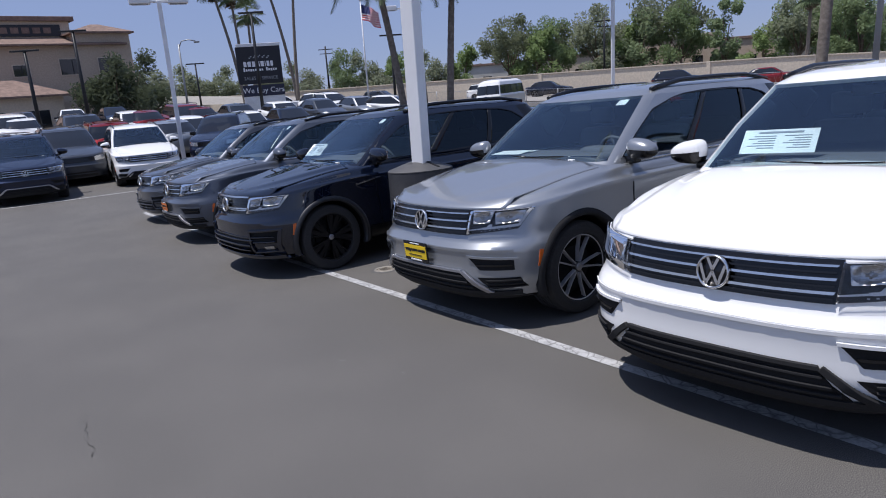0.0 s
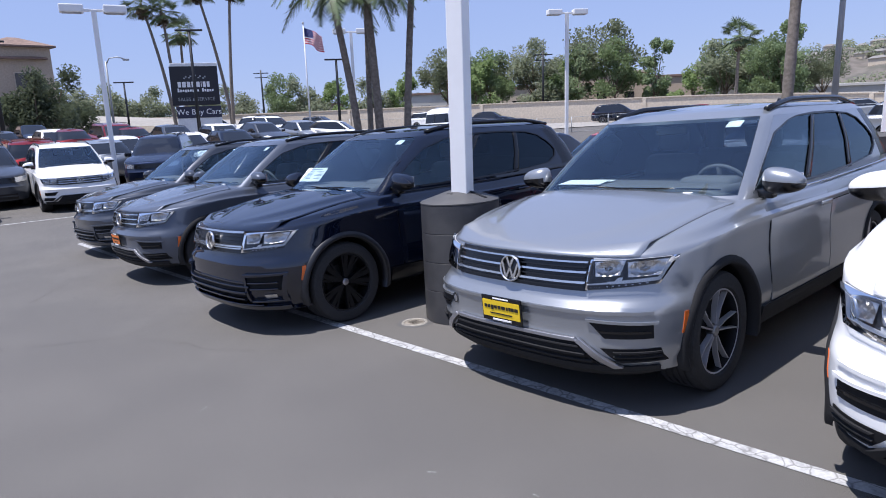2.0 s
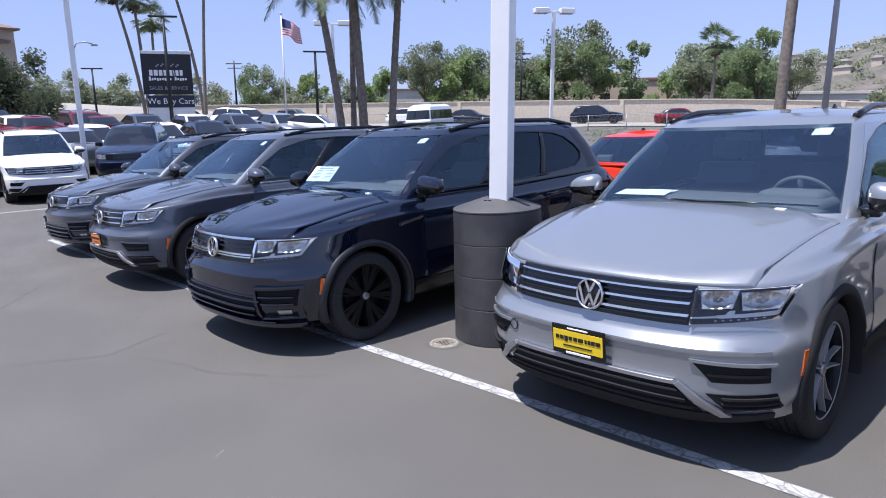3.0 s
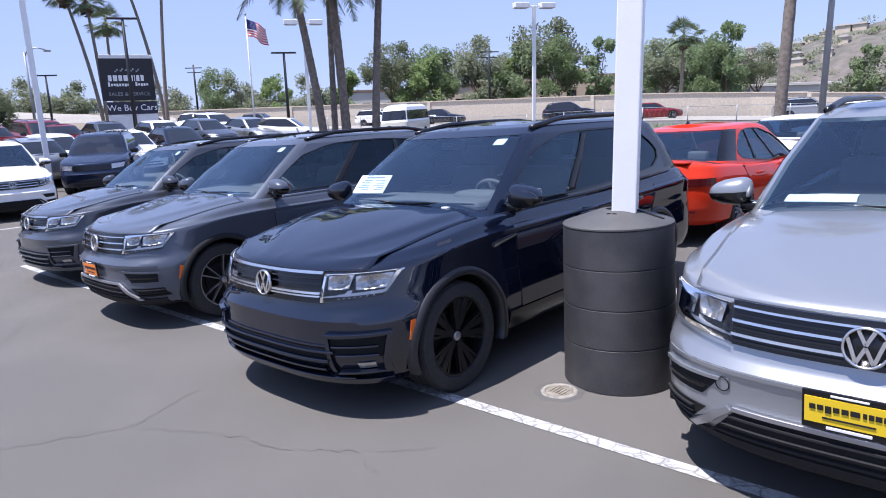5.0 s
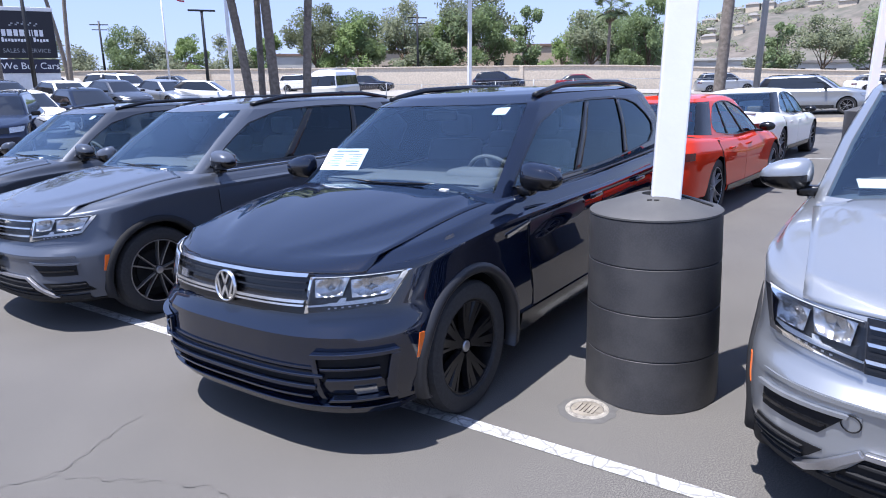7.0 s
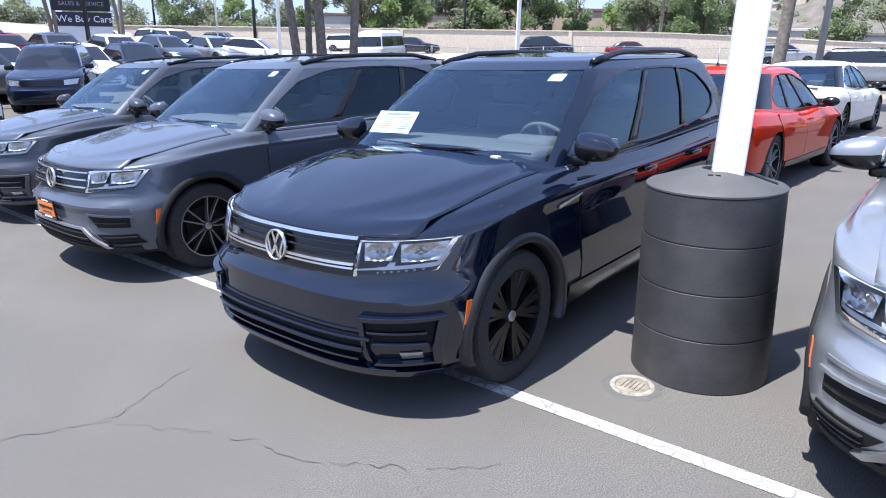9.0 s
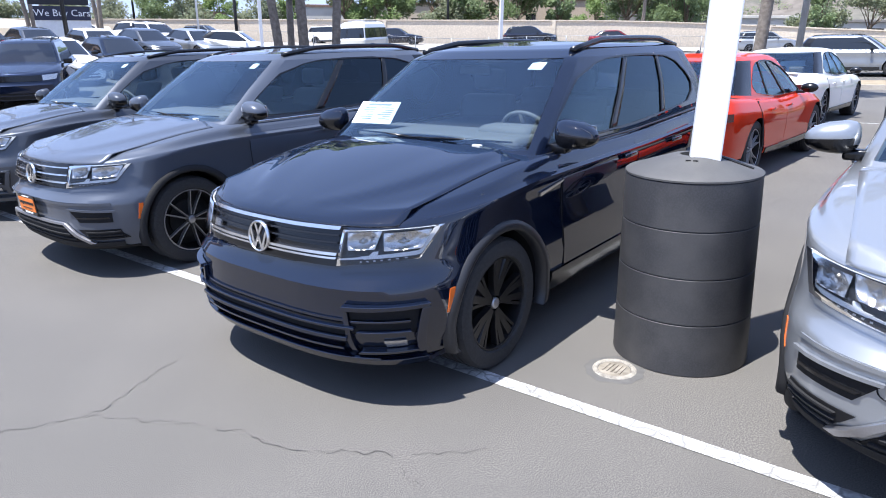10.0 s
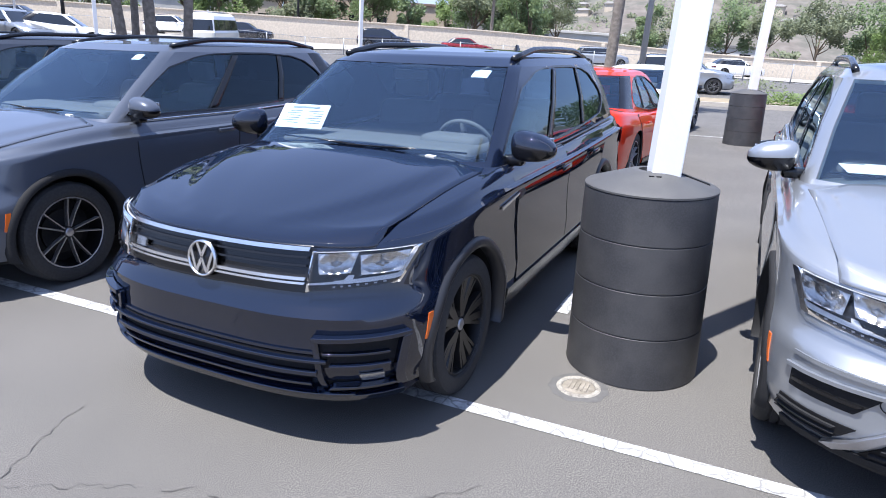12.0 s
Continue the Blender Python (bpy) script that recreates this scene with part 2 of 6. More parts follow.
class Shell:
    """A car body as a stack of rounded outlines, nose at x = 0, facing -x."""

    def __init__(self, low, cabin, hood_crown=0.055, axle=(0.83, 3.62), length=4.7):
        self.low, self.cabin = np.array(low, float), np.array(cabin, float)
        self.crown, self.axle, self.length = hood_crown, axle, length

    def half(self, r):
        """Half an outline: xf, front length, front power, half width, xr, rear length, z front, z side, z rear."""
        xf, lf, nf, w, xr, lr, zf, zs, zr = r
        pts = []
        for i in range(NF):
            a = math.pi / 2 * i / NF
            pts.append((xf + lf * (1 - math.cos(a) ** (2 / nf)), w * math.sin(a) ** (2 / nf)))
        for i in range(NS):
            x = xf + lf + (xr - lr - xf - lf) * i / NS
            k = (x - 2.4) / 2.4
            pts.append((x, w * (1 - 0.012 * k * k)))
        for i in range(NR + 1):
            a = math.pi / 2 * (1 - i / NR)
            pts.append((xr - lr * (1 - math.cos(a) ** (2 / 3.0)), w * 0.99 * max(0, math.sin(a)) ** (2 / 3.0)))
        out = []
        for x, y in pts:
            k = climb(x - xf)
            q = min(1, max(0, (x - 2.6) / (xr - 2.6)))
            out.append((x, y, zf + (zs - zf) * k + (zr - zs) * q))
        return out

    def rings(self, table, steps):
        rows = []
        for a, b in zip(table[:-1], table[1:]):
            for k in range(steps):
                rows.append(a + (b - a) * k / steps)
        rows.append(table[-1])
        return [self.half(r) for r in rows]

    def front(self, y, z):
        """The place on the nose at a given y and z."""
        s, ya = (1 if y >= 0 else -1), abs(y)
        xs, zs = [], []
        for xf, lf, nf, w, xr, lr, zf, zside, zr in self.low:
            k = min(0.999, ya / w)
            x = xf + lf * (1 - (1 - k ** nf) ** (1 / nf))
            q = climb(x - xf)
            xs.append(x)
            zs.append(zf + (zside - zf) * q)
        return Vector((np.interp(z, zs, xs), y, z))

    def front_n(self, y, z):
        e = 0.01
        n = (self.front(y + e, z) - self.front(y - e, z)).cross(self.front(y, z + e) - self.front(y, z - e))
        return -n.normalized() if n.x > 0 else n.normalized()

    def side(self, x, z, s=-1):
        """The place on the flank at a given x and z; s is -1 for the driver's side."""
        ys, zs = [], []
        for r in self.low:
            xf, lf, nf, w, xr, lr, zf, zside, zr = r
            k = max(0, 1 - (x - xf) / lf)
            y = w * max(0, 1 - min(1, k) ** nf) ** (1 / nf)
            if x > xr - lr:
                y *= max(0, 1 - min(1, (x - xr + lr) / lr) ** 3) ** (1 / 3)
            t = (x - 2.4) / 2.4
            y *= 1 - 0.012 * t * t
            q = climb(x - xf)
            p = min(1, max(0, (x - 2.6) / (xr - 2.6)))
            ys.append(y)
            zs.append(zf + (zside - zf) * q + (zr - zside) * p)
        return Vector((x, s * np.interp(z, zs, ys), z))

    def top(self, x, y):
        """The place on the bonnet at a given x and y."""
        xf, lf, nf, w, xr, lr, zf, zs, zr = self.low[-1]
        k = climb(x - xf)
        ye = w * max(1e-4, 1 - max(0, 1 - (x - xf) / lf) ** nf) ** (1 / nf)
        s = min(1, abs(y) / max(ye, 1e-4))
        return Vector((x, y, zf + (zs - zf) * k + self.cap_rise(x, s)))

    def cap_rise(self, x, s):
        g = min(1, max(0, (x - 0.15) / 0.9))
        c = 0.60 + 0.16 * g
        return self.crown * g ** 0.7 * (1 - s ** 2.2) + 0.016 * g ** 0.5 * (math.exp(-((s - c) / 0.05) ** 2) if s > c else 1 - 0.55 * smooth_step((c - s) / 0.35))


def nose_panel(sh, corners, lift, thick, nu=10, nv=3):
    """A slab on the nose between (y, z) corners: bottom start, bottom end, top start, top end."""
    (ya, za), (yb, zb), (yc, zc), (yd, zd) = corners
    def fn(u, v):
        y = (ya + (yb - ya) * u) * (1 - v) + (yc + (yd - yc) * u) * v
        z = (za + (zb - za) * u) * (1 - v) + (zc + (zd - zc) * u) * v
        n = sh.front_n(y, z)
        return sh.front(y, z) + n * lift, n
    return slab(fn, nu, nv, thick)


def bowl_panel(sh, corners, nu=20, nv=10):
    """A hollow reflector bowl on the nose, with a bulb pit in the middle."""
    (ya, za), (yb, zb), (yc, zc), (yd, zd) = corners
    def fn(u, v):
        y = (ya + (yb - ya) * u) * (1 - v) + (yc + (yd - yc) * u) * v
        z = (za + (zb - za) * u) * (1 - v) + (zc + (zd - zc) * u) * v
        n = sh.front_n(y, z)
        r = min(1.0, math.hypot(2 * u - 1, 2 * v - 1))
        return sh.front(y, z) + n * (0.006 + 0.015 * r * r + (0.010 if r < 0.2 else 0) + 0.0035 * abs(math.sin(4 * math.pi * u)) * (0.6 + 0.4 * math.cos(3 * math.pi * v))), n
    return slab(fn, nu, nv, 0.002)


def flank_panel(sh, corners, lift, thick, s, nu=10, nv=5):
    (xa, za), (xb, zb), (xc, zc), (xd, zd) = corners
    def fn(u, v):
        x = (xa + (xb - xa) * u) * (1 - v) + (xc + (xd - xc) * u) * v
        z = (za + (zb - za) * u) * (1 - v) + (zc + (zd - zc) * u) * v
        return sh.side(x, z, s) + Vector((0, s * lift, 0)), Vector((0, s, 0))
    vs, fs = slab(fn, nu, nv, thick)
    return vs, fs if s < 0 else [f[::-1] for f in fs]


def body_mesh(sh, steps, mats, arch=0.405, cut=True):
    """The lower body, closed, with the wheel arches cut out of it."""
    rings = sh.rings(sh.low, steps)
    h = len(rings[0])
    n = 2 * h - 2
    vs, fs, slots = [], [], []
    for r in rings:
        vs += r + [(x, -y, z) for x, y, z in r[-2:0:-1]]
    for j in range(len(rings) - 1):
        for i in range(n):
            q = (i + 1) % n
            fs.append((j * n + i, (j + 1) * n + i, (j + 1) * n + q, j * n + q))
            slots.append(0)
    base = (len(rings) - 1) * n
    fs.append(tuple(range(n)))
    slots.append(1)
    K = 10
    grid = []
    for i in range(h):
        x, y, z = rings[-1][i]
        row = [base + i]
        for k in range(1, K):
            s = 1 - 2 * k / K
            row.append(len(vs))
            vs.append((x, y * s, z + sh.cap_rise(x, abs(s))))
        row.append(base + (n - i) % n)
        grid.append(row)
    cab = sh.cabin[0][0] + 0.25
    rear = sh.cabin[0][4] - 0.05
    for i in range(h - 1):
        for k in range(K):
            f = (grid[i][k], grid[i][k + 1], grid[i + 1][k + 1], grid[i + 1][k])
            f = tuple(dict.fromkeys(f))
            if len(f) > 2:
                fs.append(f[::-1])
                slots.append(1 if cab < rings[-1][i][0] < rear else 0)
    # the two ends of the cap are closed on the centre line
    me = mesh_of("body", vs, fs, mats, slots)
    bm = bmesh.new()
    bm.from_mesh(me)
    bmesh.ops.remove_doubles(bm, verts=bm.verts, dist=0.0006)
    bmesh.ops.recalc_face_normals(bm, faces=bm.faces)
    bm.to_mesh(me)
    bm.free()
    if not cut:
        return me
    ob = new("body_blank", me)
    c = bmesh.new()
    for ax in sh.axle:
        for s in (-1, 1):
            mm = pose(ax, s * 0.85, 0.352, 90) 
            bmesh.ops.create_cone(c, cap_ends=True, segments=48, radius1=arch, radius2=arch, depth=0.62, matrix=mm)
    cm = bpy.data.meshes.new("cutter")
    c.to_mesh(cm)
    c.free()
    cm.materials.append(mats[0])
    cm.materials.append(mats[1])
    for p in cm.polygons:
        p.material_index = 1
    co = new("cutter", cm)
    mod = ob.modifiers.new("arches", "BOOLEAN")
    mod.operation, mod.object, mod.solver = "DIFFERENCE", co, "EXACT"
    bpy.context.view_layer.update()
    out = bpy.data.meshes.new_from_object(ob.evaluated_get(bpy.context.evaluated_depsgraph_get()))
    out.name = "body"
    bpy.data.objects.remove(ob)
    bpy.data.objects.remove(co)
    bpy.data.meshes.remove(cm)
    sharp_by_angle(out, 38)
    return out


def sharp_by_angle(me, deg):
    bm = bmesh.new()
    bm.from_mesh(me)
    for f in bm.faces:
        f.smooth = True
    for e in bm.edges:
        e.smooth = len(e.link_faces) == 2 and e.calc_face_angle(0) < radians(deg)
    bm.to_mesh(me)
    bm.free()


def cabin_grid(sh, steps=5):
    rings = sh.rings(sh.cabin, steps)
    h = len(rings[0])
    n = 2 * h - 2
    vs = []
    for r in rings:
        vs += r + [(x, -y, z) for x, y, z in r[-2:0:-1]]
    return rings, vs, h, n


def half_index(i, h, n):
    return i if i < h - 1 else n - 1 - i


def cabin_parts(sh, car, paint_mat, panes, steps=5, row0=5, row1=15, simple=False):
    """Pillars and roof as one shell with open windows, and one glass part a window.
    panes: name, first and last column, glass."""
    rings, vs, h, n = cabin_grid(sh, steps)
    body, bslots = [], []
    glassf = {}
    for j in range(len(rings) - 1):
        for i in range(n):
            q = (i + 1) % n
            f = (j * n + i, (j + 1) * n + i, (j + 1) * n + q, j * n + q)
            hi = half_index(i, h, n)
            hit = None
            if row0 <= j < row1:
                for name, a, b, g in panes:
                    if a <= hi < b:
                        hit = (name, i < h - 1, g) if a > 0 and b < h - 1 else (name, True, g)
            if hit:
                glassf.setdefault(hit, []).append(f)
            else:
                body.append(f)
                bslots.append(1 if row0 <= j < row1 and panes[1][1] <= hi < panes[-1][1] else 0)
    base = (len(rings) - 1) * n
    K, grid = 8, []
    cv = list(vs)
    for i in range(h):
        x, y, z = rings[-1][i]
        row = [base + i]
        for k in range(1, K):
            s = 1 - 2 * k / K
            row.append(len(cv))
            cv.append((x, y * s, z + 0.03 * (1 - s * s) * min(1, (x - rings[-1][0][0]) * 2.5)))
        row.append(base + (n - i) % n)
        grid.append(row)
    for i in range(h - 1):
        for k in range(K):
            f = tuple(dict.fromkeys((grid[i][k], grid[i][k + 1], grid[i + 1][k + 1], grid[i + 1][k])))
            if len(f) > 2:
                body.append(f[::-1])
                bslots.append(0)
    me = mesh_of("cabin_shell", cv, body, [paint_mat, M_TRIM, M_LINER, M_LINER], bslots)
    bm = bmesh.new()
    bm.from_mesh(me)
    bmesh.ops.remove_doubles(bm, verts=bm.verts, dist=0.0005)
    bmesh.ops.recalc_face_normals(bm, faces=bm.faces)
    bm.to_mesh(me)
    bm.free()
    sharp_by_angle(me, 40)
    ob = add("cabin_shell", me, car)
    if not simple:
        sol = ob.modifiers.new("thickness", "SOLIDIFY")
        sol.thickness, sol.offset, sol.material_offset = 0.025, -1, 2
    for (name, right, g), fs in glassf.items():
        used = sorted({v for f in fs for v in f})
        idx = {v: k for k, v in enumerate(used)}
        gm = mesh_of(name, [Vector(vs[v]) - Vector((0, 0.004 * (1 if vs[v][1] > 0 else -1), 0.003)) for v in used], [tuple(idx[v] for v in f) for f in fs], g)
        add(name, gm, car)
    return rings


def wheel_meshes(spokes, rim_mat, radius=0.352):
    """Tyre, rim and hub cap meshes; the outer face looks to -y."""
    w = 0.115
    prof = [(radius * 0.70, -w * 0.80), (radius * 0.74, -w * 0.98), (radius * 0.86, -w * 1.04), (radius * 0.955, -w * 0.96), (radius * 0.99, -w * 0.80)]
    for k in range(5):
        a = -w * 0.72 + k * w * 0.36
        prof += [(radius, a), (radius, a + w * 0.24), (radius - 0.008, a + w * 0.26), (radius - 0.008, a + w * 0.34)]
    prof += [(radius * 0.99, w * 0.82), (radius * 0.955, w * 0.96), (radius * 0.86, w * 1.04), (radius * 0.72, w * 0.9), (radius * 0.68, 0)]
    tyre = mesh_of("tyre", *lathe(prof, 56, "y", True), M_TYRE)
    sharp_by_angle(tyre, 40)
    bm = bmesh.new()
    R = radius * 0.715
    vs, fs = lathe([(R, -w * 0.72), (R * 1.0, -w * 0.86), (R * 0.955, -w * 0.86), (R * 0.93, -w * 0.6), (R * 0.9, w * 0.7), (R * 0.97, w * 0.7)], 48, "y", True)
    bv = [bm.verts.new(v) for v in vs]
    for f in fs:
        bm.faces.new([bv[k] for k in f]).material_index = 1
    vs, fs = lathe([(R * 0.995, -w * 0.865), (R * 0.985, -w * 0.885), (R * 0.962, -w * 0.885), (R * 0.955, -w * 0.865)], 48, "y", True)
    bv = [bm.verts.new(v) for v in vs]
    for f in fs:
        bm.faces.new([bv[k] for k in f])

    def spoke(a0, a1, w0, w1):
        p0 = Vector((math.cos(a0), 0, math.sin(a0))) * (R * 0.16)
        p1 = Vector((math.cos(a1), 0, math.sin(a1))) * (R * 0.95)
        t0, t1 = Vector((-math.sin(a0), 0, math.cos(a0))), Vector((-math.sin(a1), 0, math.cos(a1)))
        ring = []
        for p, t, ww, dep in ((p0, t0, w0, 0.70), ((p0 + p1) / 2, (t0 + t1).normalized(), (w0 + w1) / 2, 0.70), (p1, t1, w1, 0.82)):
            y = -w * dep
            ring.append([bm.verts.new(p + t * ww * k + Vector((0, yy, 0))) for k, yy in ((-1.25, y + 0.032), (-0.7, y), (0.7, y), (1.25, y + 0.032))])
        for a, b in zip(ring[:-1], ring[1:]):
            for k in range(3):
                bm.faces.new((a[k], a[k + 1], b[k + 1], b[k]))
            bm.faces.new((a[3], a[0], b[0], b[3]))
    for k in range(5):
        a = 2 * math.pi * k / 5 + 0.3
        if spokes == "twin":
            for s in (-1, 1):
                spoke(a + s * 0.22, a + s * 0.205, 0.0050, 0.0050)
        else:
            for s in (-1, 1):
                spoke(a + s * 0.12, a + s * 0.17, 0.020, 0.030)
                spoke(a + s * 0.20, a + s * 0.36, 0.010, 0.012)
    bmesh.ops.recalc_face_normals(bm, faces=bm.faces)
    rim = bpy.data.meshes.new("rim")
    bm.to_mesh(rim)
    bm.free()
    rim.materials.append(rim_mat)
    rim.materials.append(M_RIMBLACK)
    sharp_by_angle(rim, 30)
    hub = mesh_of("hub_cap", *lathe([(0.0, -w * 0.75), (0.026, -w * 0.75), (0.030, -w * 0.73), (0.032, -w * 0.66), (0.033, -w * 0.3), (0.0, -w * 0.3)], 24, "y"), [M_SATIN])
    disc = mesh_of("brake_disc", *lathe([(0.0, -0.01), (0.155, -0.01), (0.155, 0.012), (0.225, 0.03), (0.0, 0.03)], 32, "y"), M_DARK, smooth=False)
    return tyre, rim, hub, disc


TWIN = wheel_meshes("twin", M_RIM)
WEB = wheel_meshes("web", M_RIMBLACK)
# The twin rims in darker metal, with the grey cars' wheel shade painted in.
TWIN_SHADED = wheel_meshes("twin", M_SATIN)


def wheels(car, sh, meshes, y=0.770, steer=0.0):
    for ax in sh.axle:
        for s in (-1, 1):
            wob = add("wheel", meshes[0], car, m=pose(ax, s * y, 0.352, 0, 17 * ax, (180 if s > 0 else 0) + (steer if ax < 2 else 0)))
            for nm, me in zip(("rim", "hub_cap", "brake_disc"), meshes[1:]):
                add(nm, me, wob)


def emblem(parent, place, normal, r, label="round chrome emblem"):
    """A ring with two nested chevrons, on a dark disc."""
    m = Matrix.Translation(place) @ Vector(normal).to_track_quat("Z", "Y").to_matrix().to_4x4()
    ob = add("emblem", mesh_of("emblem", *lathe([(r * 0.86, 0.0), (r * 0.86, 0.012), (r * 0.93, 0.017), (r, 0.012), (r, 0.0)], 36), M_CHROME), parent, label, m)
    add("emblem_disc", mesh_of("emblem_disc", *lathe([(0, 0.003), (r * 0.9, 0.003), (r * 0.9, -0.004), (0, -0.004)], 36), M_TRIM), ob)
    def bar(x0, y0, x1, y1):
        bm = bmesh.new()
        d = Vector((x1 - x0, y1 - y0, 0)).normalized()
        t = Vector((-d.y, d.x, 0)) * r * 0.085
        a, b = Vector((x0, y0, 0.004)) * 1, Vector((x1, y1, 0.004))
        q = [bm.verts.new(p) for p in (a - t, b - t, b + t, a + t)]
        w = [bm.verts.new(v.co + Vector((0, 0, 0.008))) for v in q]
        bm.faces.new(w)
        for k in range(4):
            bm.faces.new((q[k], q[(k + 1) % 4], w[(k + 1) % 4], w[k]))
        part("emblem_bar", bm, M_CHROME, ob)
    if r > 0:
        bar(-0.34 * r, 0.82 * r, 0.0, 0.12 * r)
        bar(0.34 * r, 0.82 * r, 0.0, 0.12 * r)
        bar(-0.76 * r, 0.42 * r, -0.36 * r, -0.74 * r)
        bar(0.76 * r, 0.42 * r, 0.36 * r, -0.74 * r)
        bar(-0.36 * r, -0.74 * r, 0, 0.02 * r)
        bar(0.36 * r, -0.74 * r, 0, 0.02 * r)
    return ob


SUV_LOW = [  # xf, front length, power, half width, xr, rear length, z front, z side, z rear
    (0.12, 0.75, 2.9, 0.80, 4.58, 0.5, 0.215, 0.23, 0.30),
    (0.05, 0.78, 3.1, 0.88, 4.65, 0.5, 0.25, 0.27, 0.36),
    (0.00, 0.80, 3.15, 0.908, 4.70, 0.5, 0.37, 0.37, 0.45),
    (0.005, 0.80, 3.15, 0.919, 4.70, 0.5, 0.50, 0.50, 0.58),
    (-0.006, 0.80, 3.1, 0.912, 4.70, 0.5, 0.605, 0.60, 0.66),
    (0.035, 0.80, 2.95, 0.903, 4.69, 0.5, 0.655, 0.73, 0.78),
    (0.06, 0.82, 2.8, 0.906, 4.67, 0.5, 0.78, 0.86, 0.90),
    (0.085, 0.84, 2.68, 0.916, 4.65, 0.5, 0.865, 0.945, 0.985),
    (0.092, 0.85, 2.66, 0.914, 4.64, 0.5, 0.875, 0.957, 1.0),
    (0.105, 0.86, 2.62, 0.888, 4.62, 0.5, 0.89, 0.975, 1.02),
    (0.135, 0.90, 2.55, 0.862, 4.58, 0.5, 0.905, 1.035, 1.09),
    (0.175, 0.95, 2.4, 0.83, 4.54, 0.5, 0.915, 1.055, 1.12),
]
SUV_CABIN = [
    (1.10, 0.42, 4.5, 0.828, 4.50, 0.35, 1.03, 1.03, 1.09),
    (1.19, 0.43, 4.5, 0.818, 4.46, 0.35, 1.085, 1.085, 1.15),
    (1.50, 0.43, 4.4, 0.755, 4.35, 0.34, 1.325, 1.325, 1.355),
    (1.84, 0.44, 4.2, 0.668, 4.20, 0.33, 1.555, 1.555, 1.55),
    (1.97, 0.46, 3.6, 0.622, 4.12, 0.33, 1.605, 1.605, 1.595),
    (2.12, 0.5, 3.0, 0.56, 4.05, 0.33, 1.63, 1.63, 1.615),
]
SUV = Shell(SUV_LOW, SUV_CABIN)
SUV_PANES = [("windscreen", 0, 9, G_WIND), ("front_window", 12, 20, G_SIDE), ("rear_window", 20, 28, G_TINT), ("quarter_window", 28, 35, G_TINT), ("back_window", 39, 46, G_TINT)]
# the outline of the side glass: share of the opening's length from its front, share of its height
SIDE_GLASS = [(0.008, 0.03), (0.40, 0.035), (0.76, 0.05), (0.90, 0.09), (0.965, 0.24), (0.985, 0.40), (0.965, 0.62), (0.915, 0.82), (0.82, 0.925), (0.62, 0.965), (0.40, 0.97), (0.20, 0.955), (0.105, 0.90), (0.05, 0.74), (0.018, 0.35)]


def window_surround(sh, car, paint_mat, s, cols=(12, 35), rows=(5, 15), steps=5):
    """The painted door frames round the side glass, with a black inner edge and two black pillars."""
    rings = sh.rings(sh.cabin, steps)

    def at(u, v, lift=0.0):
        def raw(u, v):
            c, r = cols[0] + u * (cols[1] - cols[0]), rows[0] + v * (rows[1] - rows[0])
            i, j = min(int(c), len(rings[0]) - 2), min(int(r), len(rings) - 2)
            p = [Vector(rings[j + b][i + a]) for b in (0, 1) for a in (0, 1)]
            return p[0].lerp(p[1], c - i).lerp(p[2].lerp(p[3], c - i), r - j)
        p, e = raw(u, v), 0.004
        n = (raw(min(1, u + e), v) - raw(max(0, u - e), v)).cross(raw(u, min(1, v + e)) - raw(u, max(0, v - e))).normalized()
        n = -n if n.y < 0 else n
        p = p + n * lift
        return Vector((p.x, s * p.y, p.z))

    def reach(pts, d, c=(0.5, 0.47)):
        best = 9.0
        for (x0, y0), (x1, y1) in zip(pts, pts[1:] + pts[:1]):
            ex, ey = x1 - x0, y1 - y0
            det = d[0] * ey - d[1] * ex
            if abs(det) > 1e-9:
                t = ((x0 - c[0]) * ey - (y0 - c[1]) * ex) / det
                q = ((x0 - c[0]) * d[1] - (y0 - c[1]) * d[0]) / det
                if t > 0 and -1e-6 <= q <= 1 + 1e-6:
                    best = min(best, t)
        return c[0] + d[0] * best, c[1] + d[1] * best

    square = [(0, 0), (1, 0), (1, 1), (0, 1)]
    vs, fs, slots = [], [], []
    N = 144
    for k in range(N):
        a = 2 * math.pi * k / N
        d = (math.cos(a) * 1.0, math.sin(a) * 0.55)
        o, q = reach(square, d), reach(SIDE_GLASS, d)
        m = (q[0] + (o[0] - q[0]) * min(1, 0.011 / max(1e-3, math.hypot(o[0] - q[0], 0.22 * (o[1] - q[1])))), q[1] + (o[1] - q[1]) * min(1, 0.011 / max(1e-3, math.hypot(o[0] - q[0], 0.22 * (o[1] - q[1])))))
        vs += [at(*o, 0.001), at(*m, 0.003), at(*m, 0.006), at(*q, 0.005), at(*q, -0.012)]
    for k in range(N):
        j = (k + 1) % N
        for r in range(4):
            f = (5 * k + r, 5 * j + r, 5 * j + r + 1, 5 * k + r + 1)
            fs.append(f if s > 0 else f[::-1])
            slots.append(0 if r == 0 else 1)
    ob = add("window_surround", mesh_of("window_surround", vs, fs, [paint_mat, M_TRIM], slots), car)
    sharp_by_angle(ob.data, 35)
    for u0, u1 in ((0.335, 0.375), (0.685, 0.715)):
        def post(u, v, u0=u0, u1=u1):
            c = u0 + (u1 - u0) * u + 0.035 * (v - 0.5)
            p = at(c, v * 0.95, 0.0)
            return p, at(c, v * 0.95, 1.0) - p
        add("door_pillar", mesh_of("door_pillar", *slab(post, 3, 10, 0.004), M_TRIM), ob)
BODY_MESH = {}


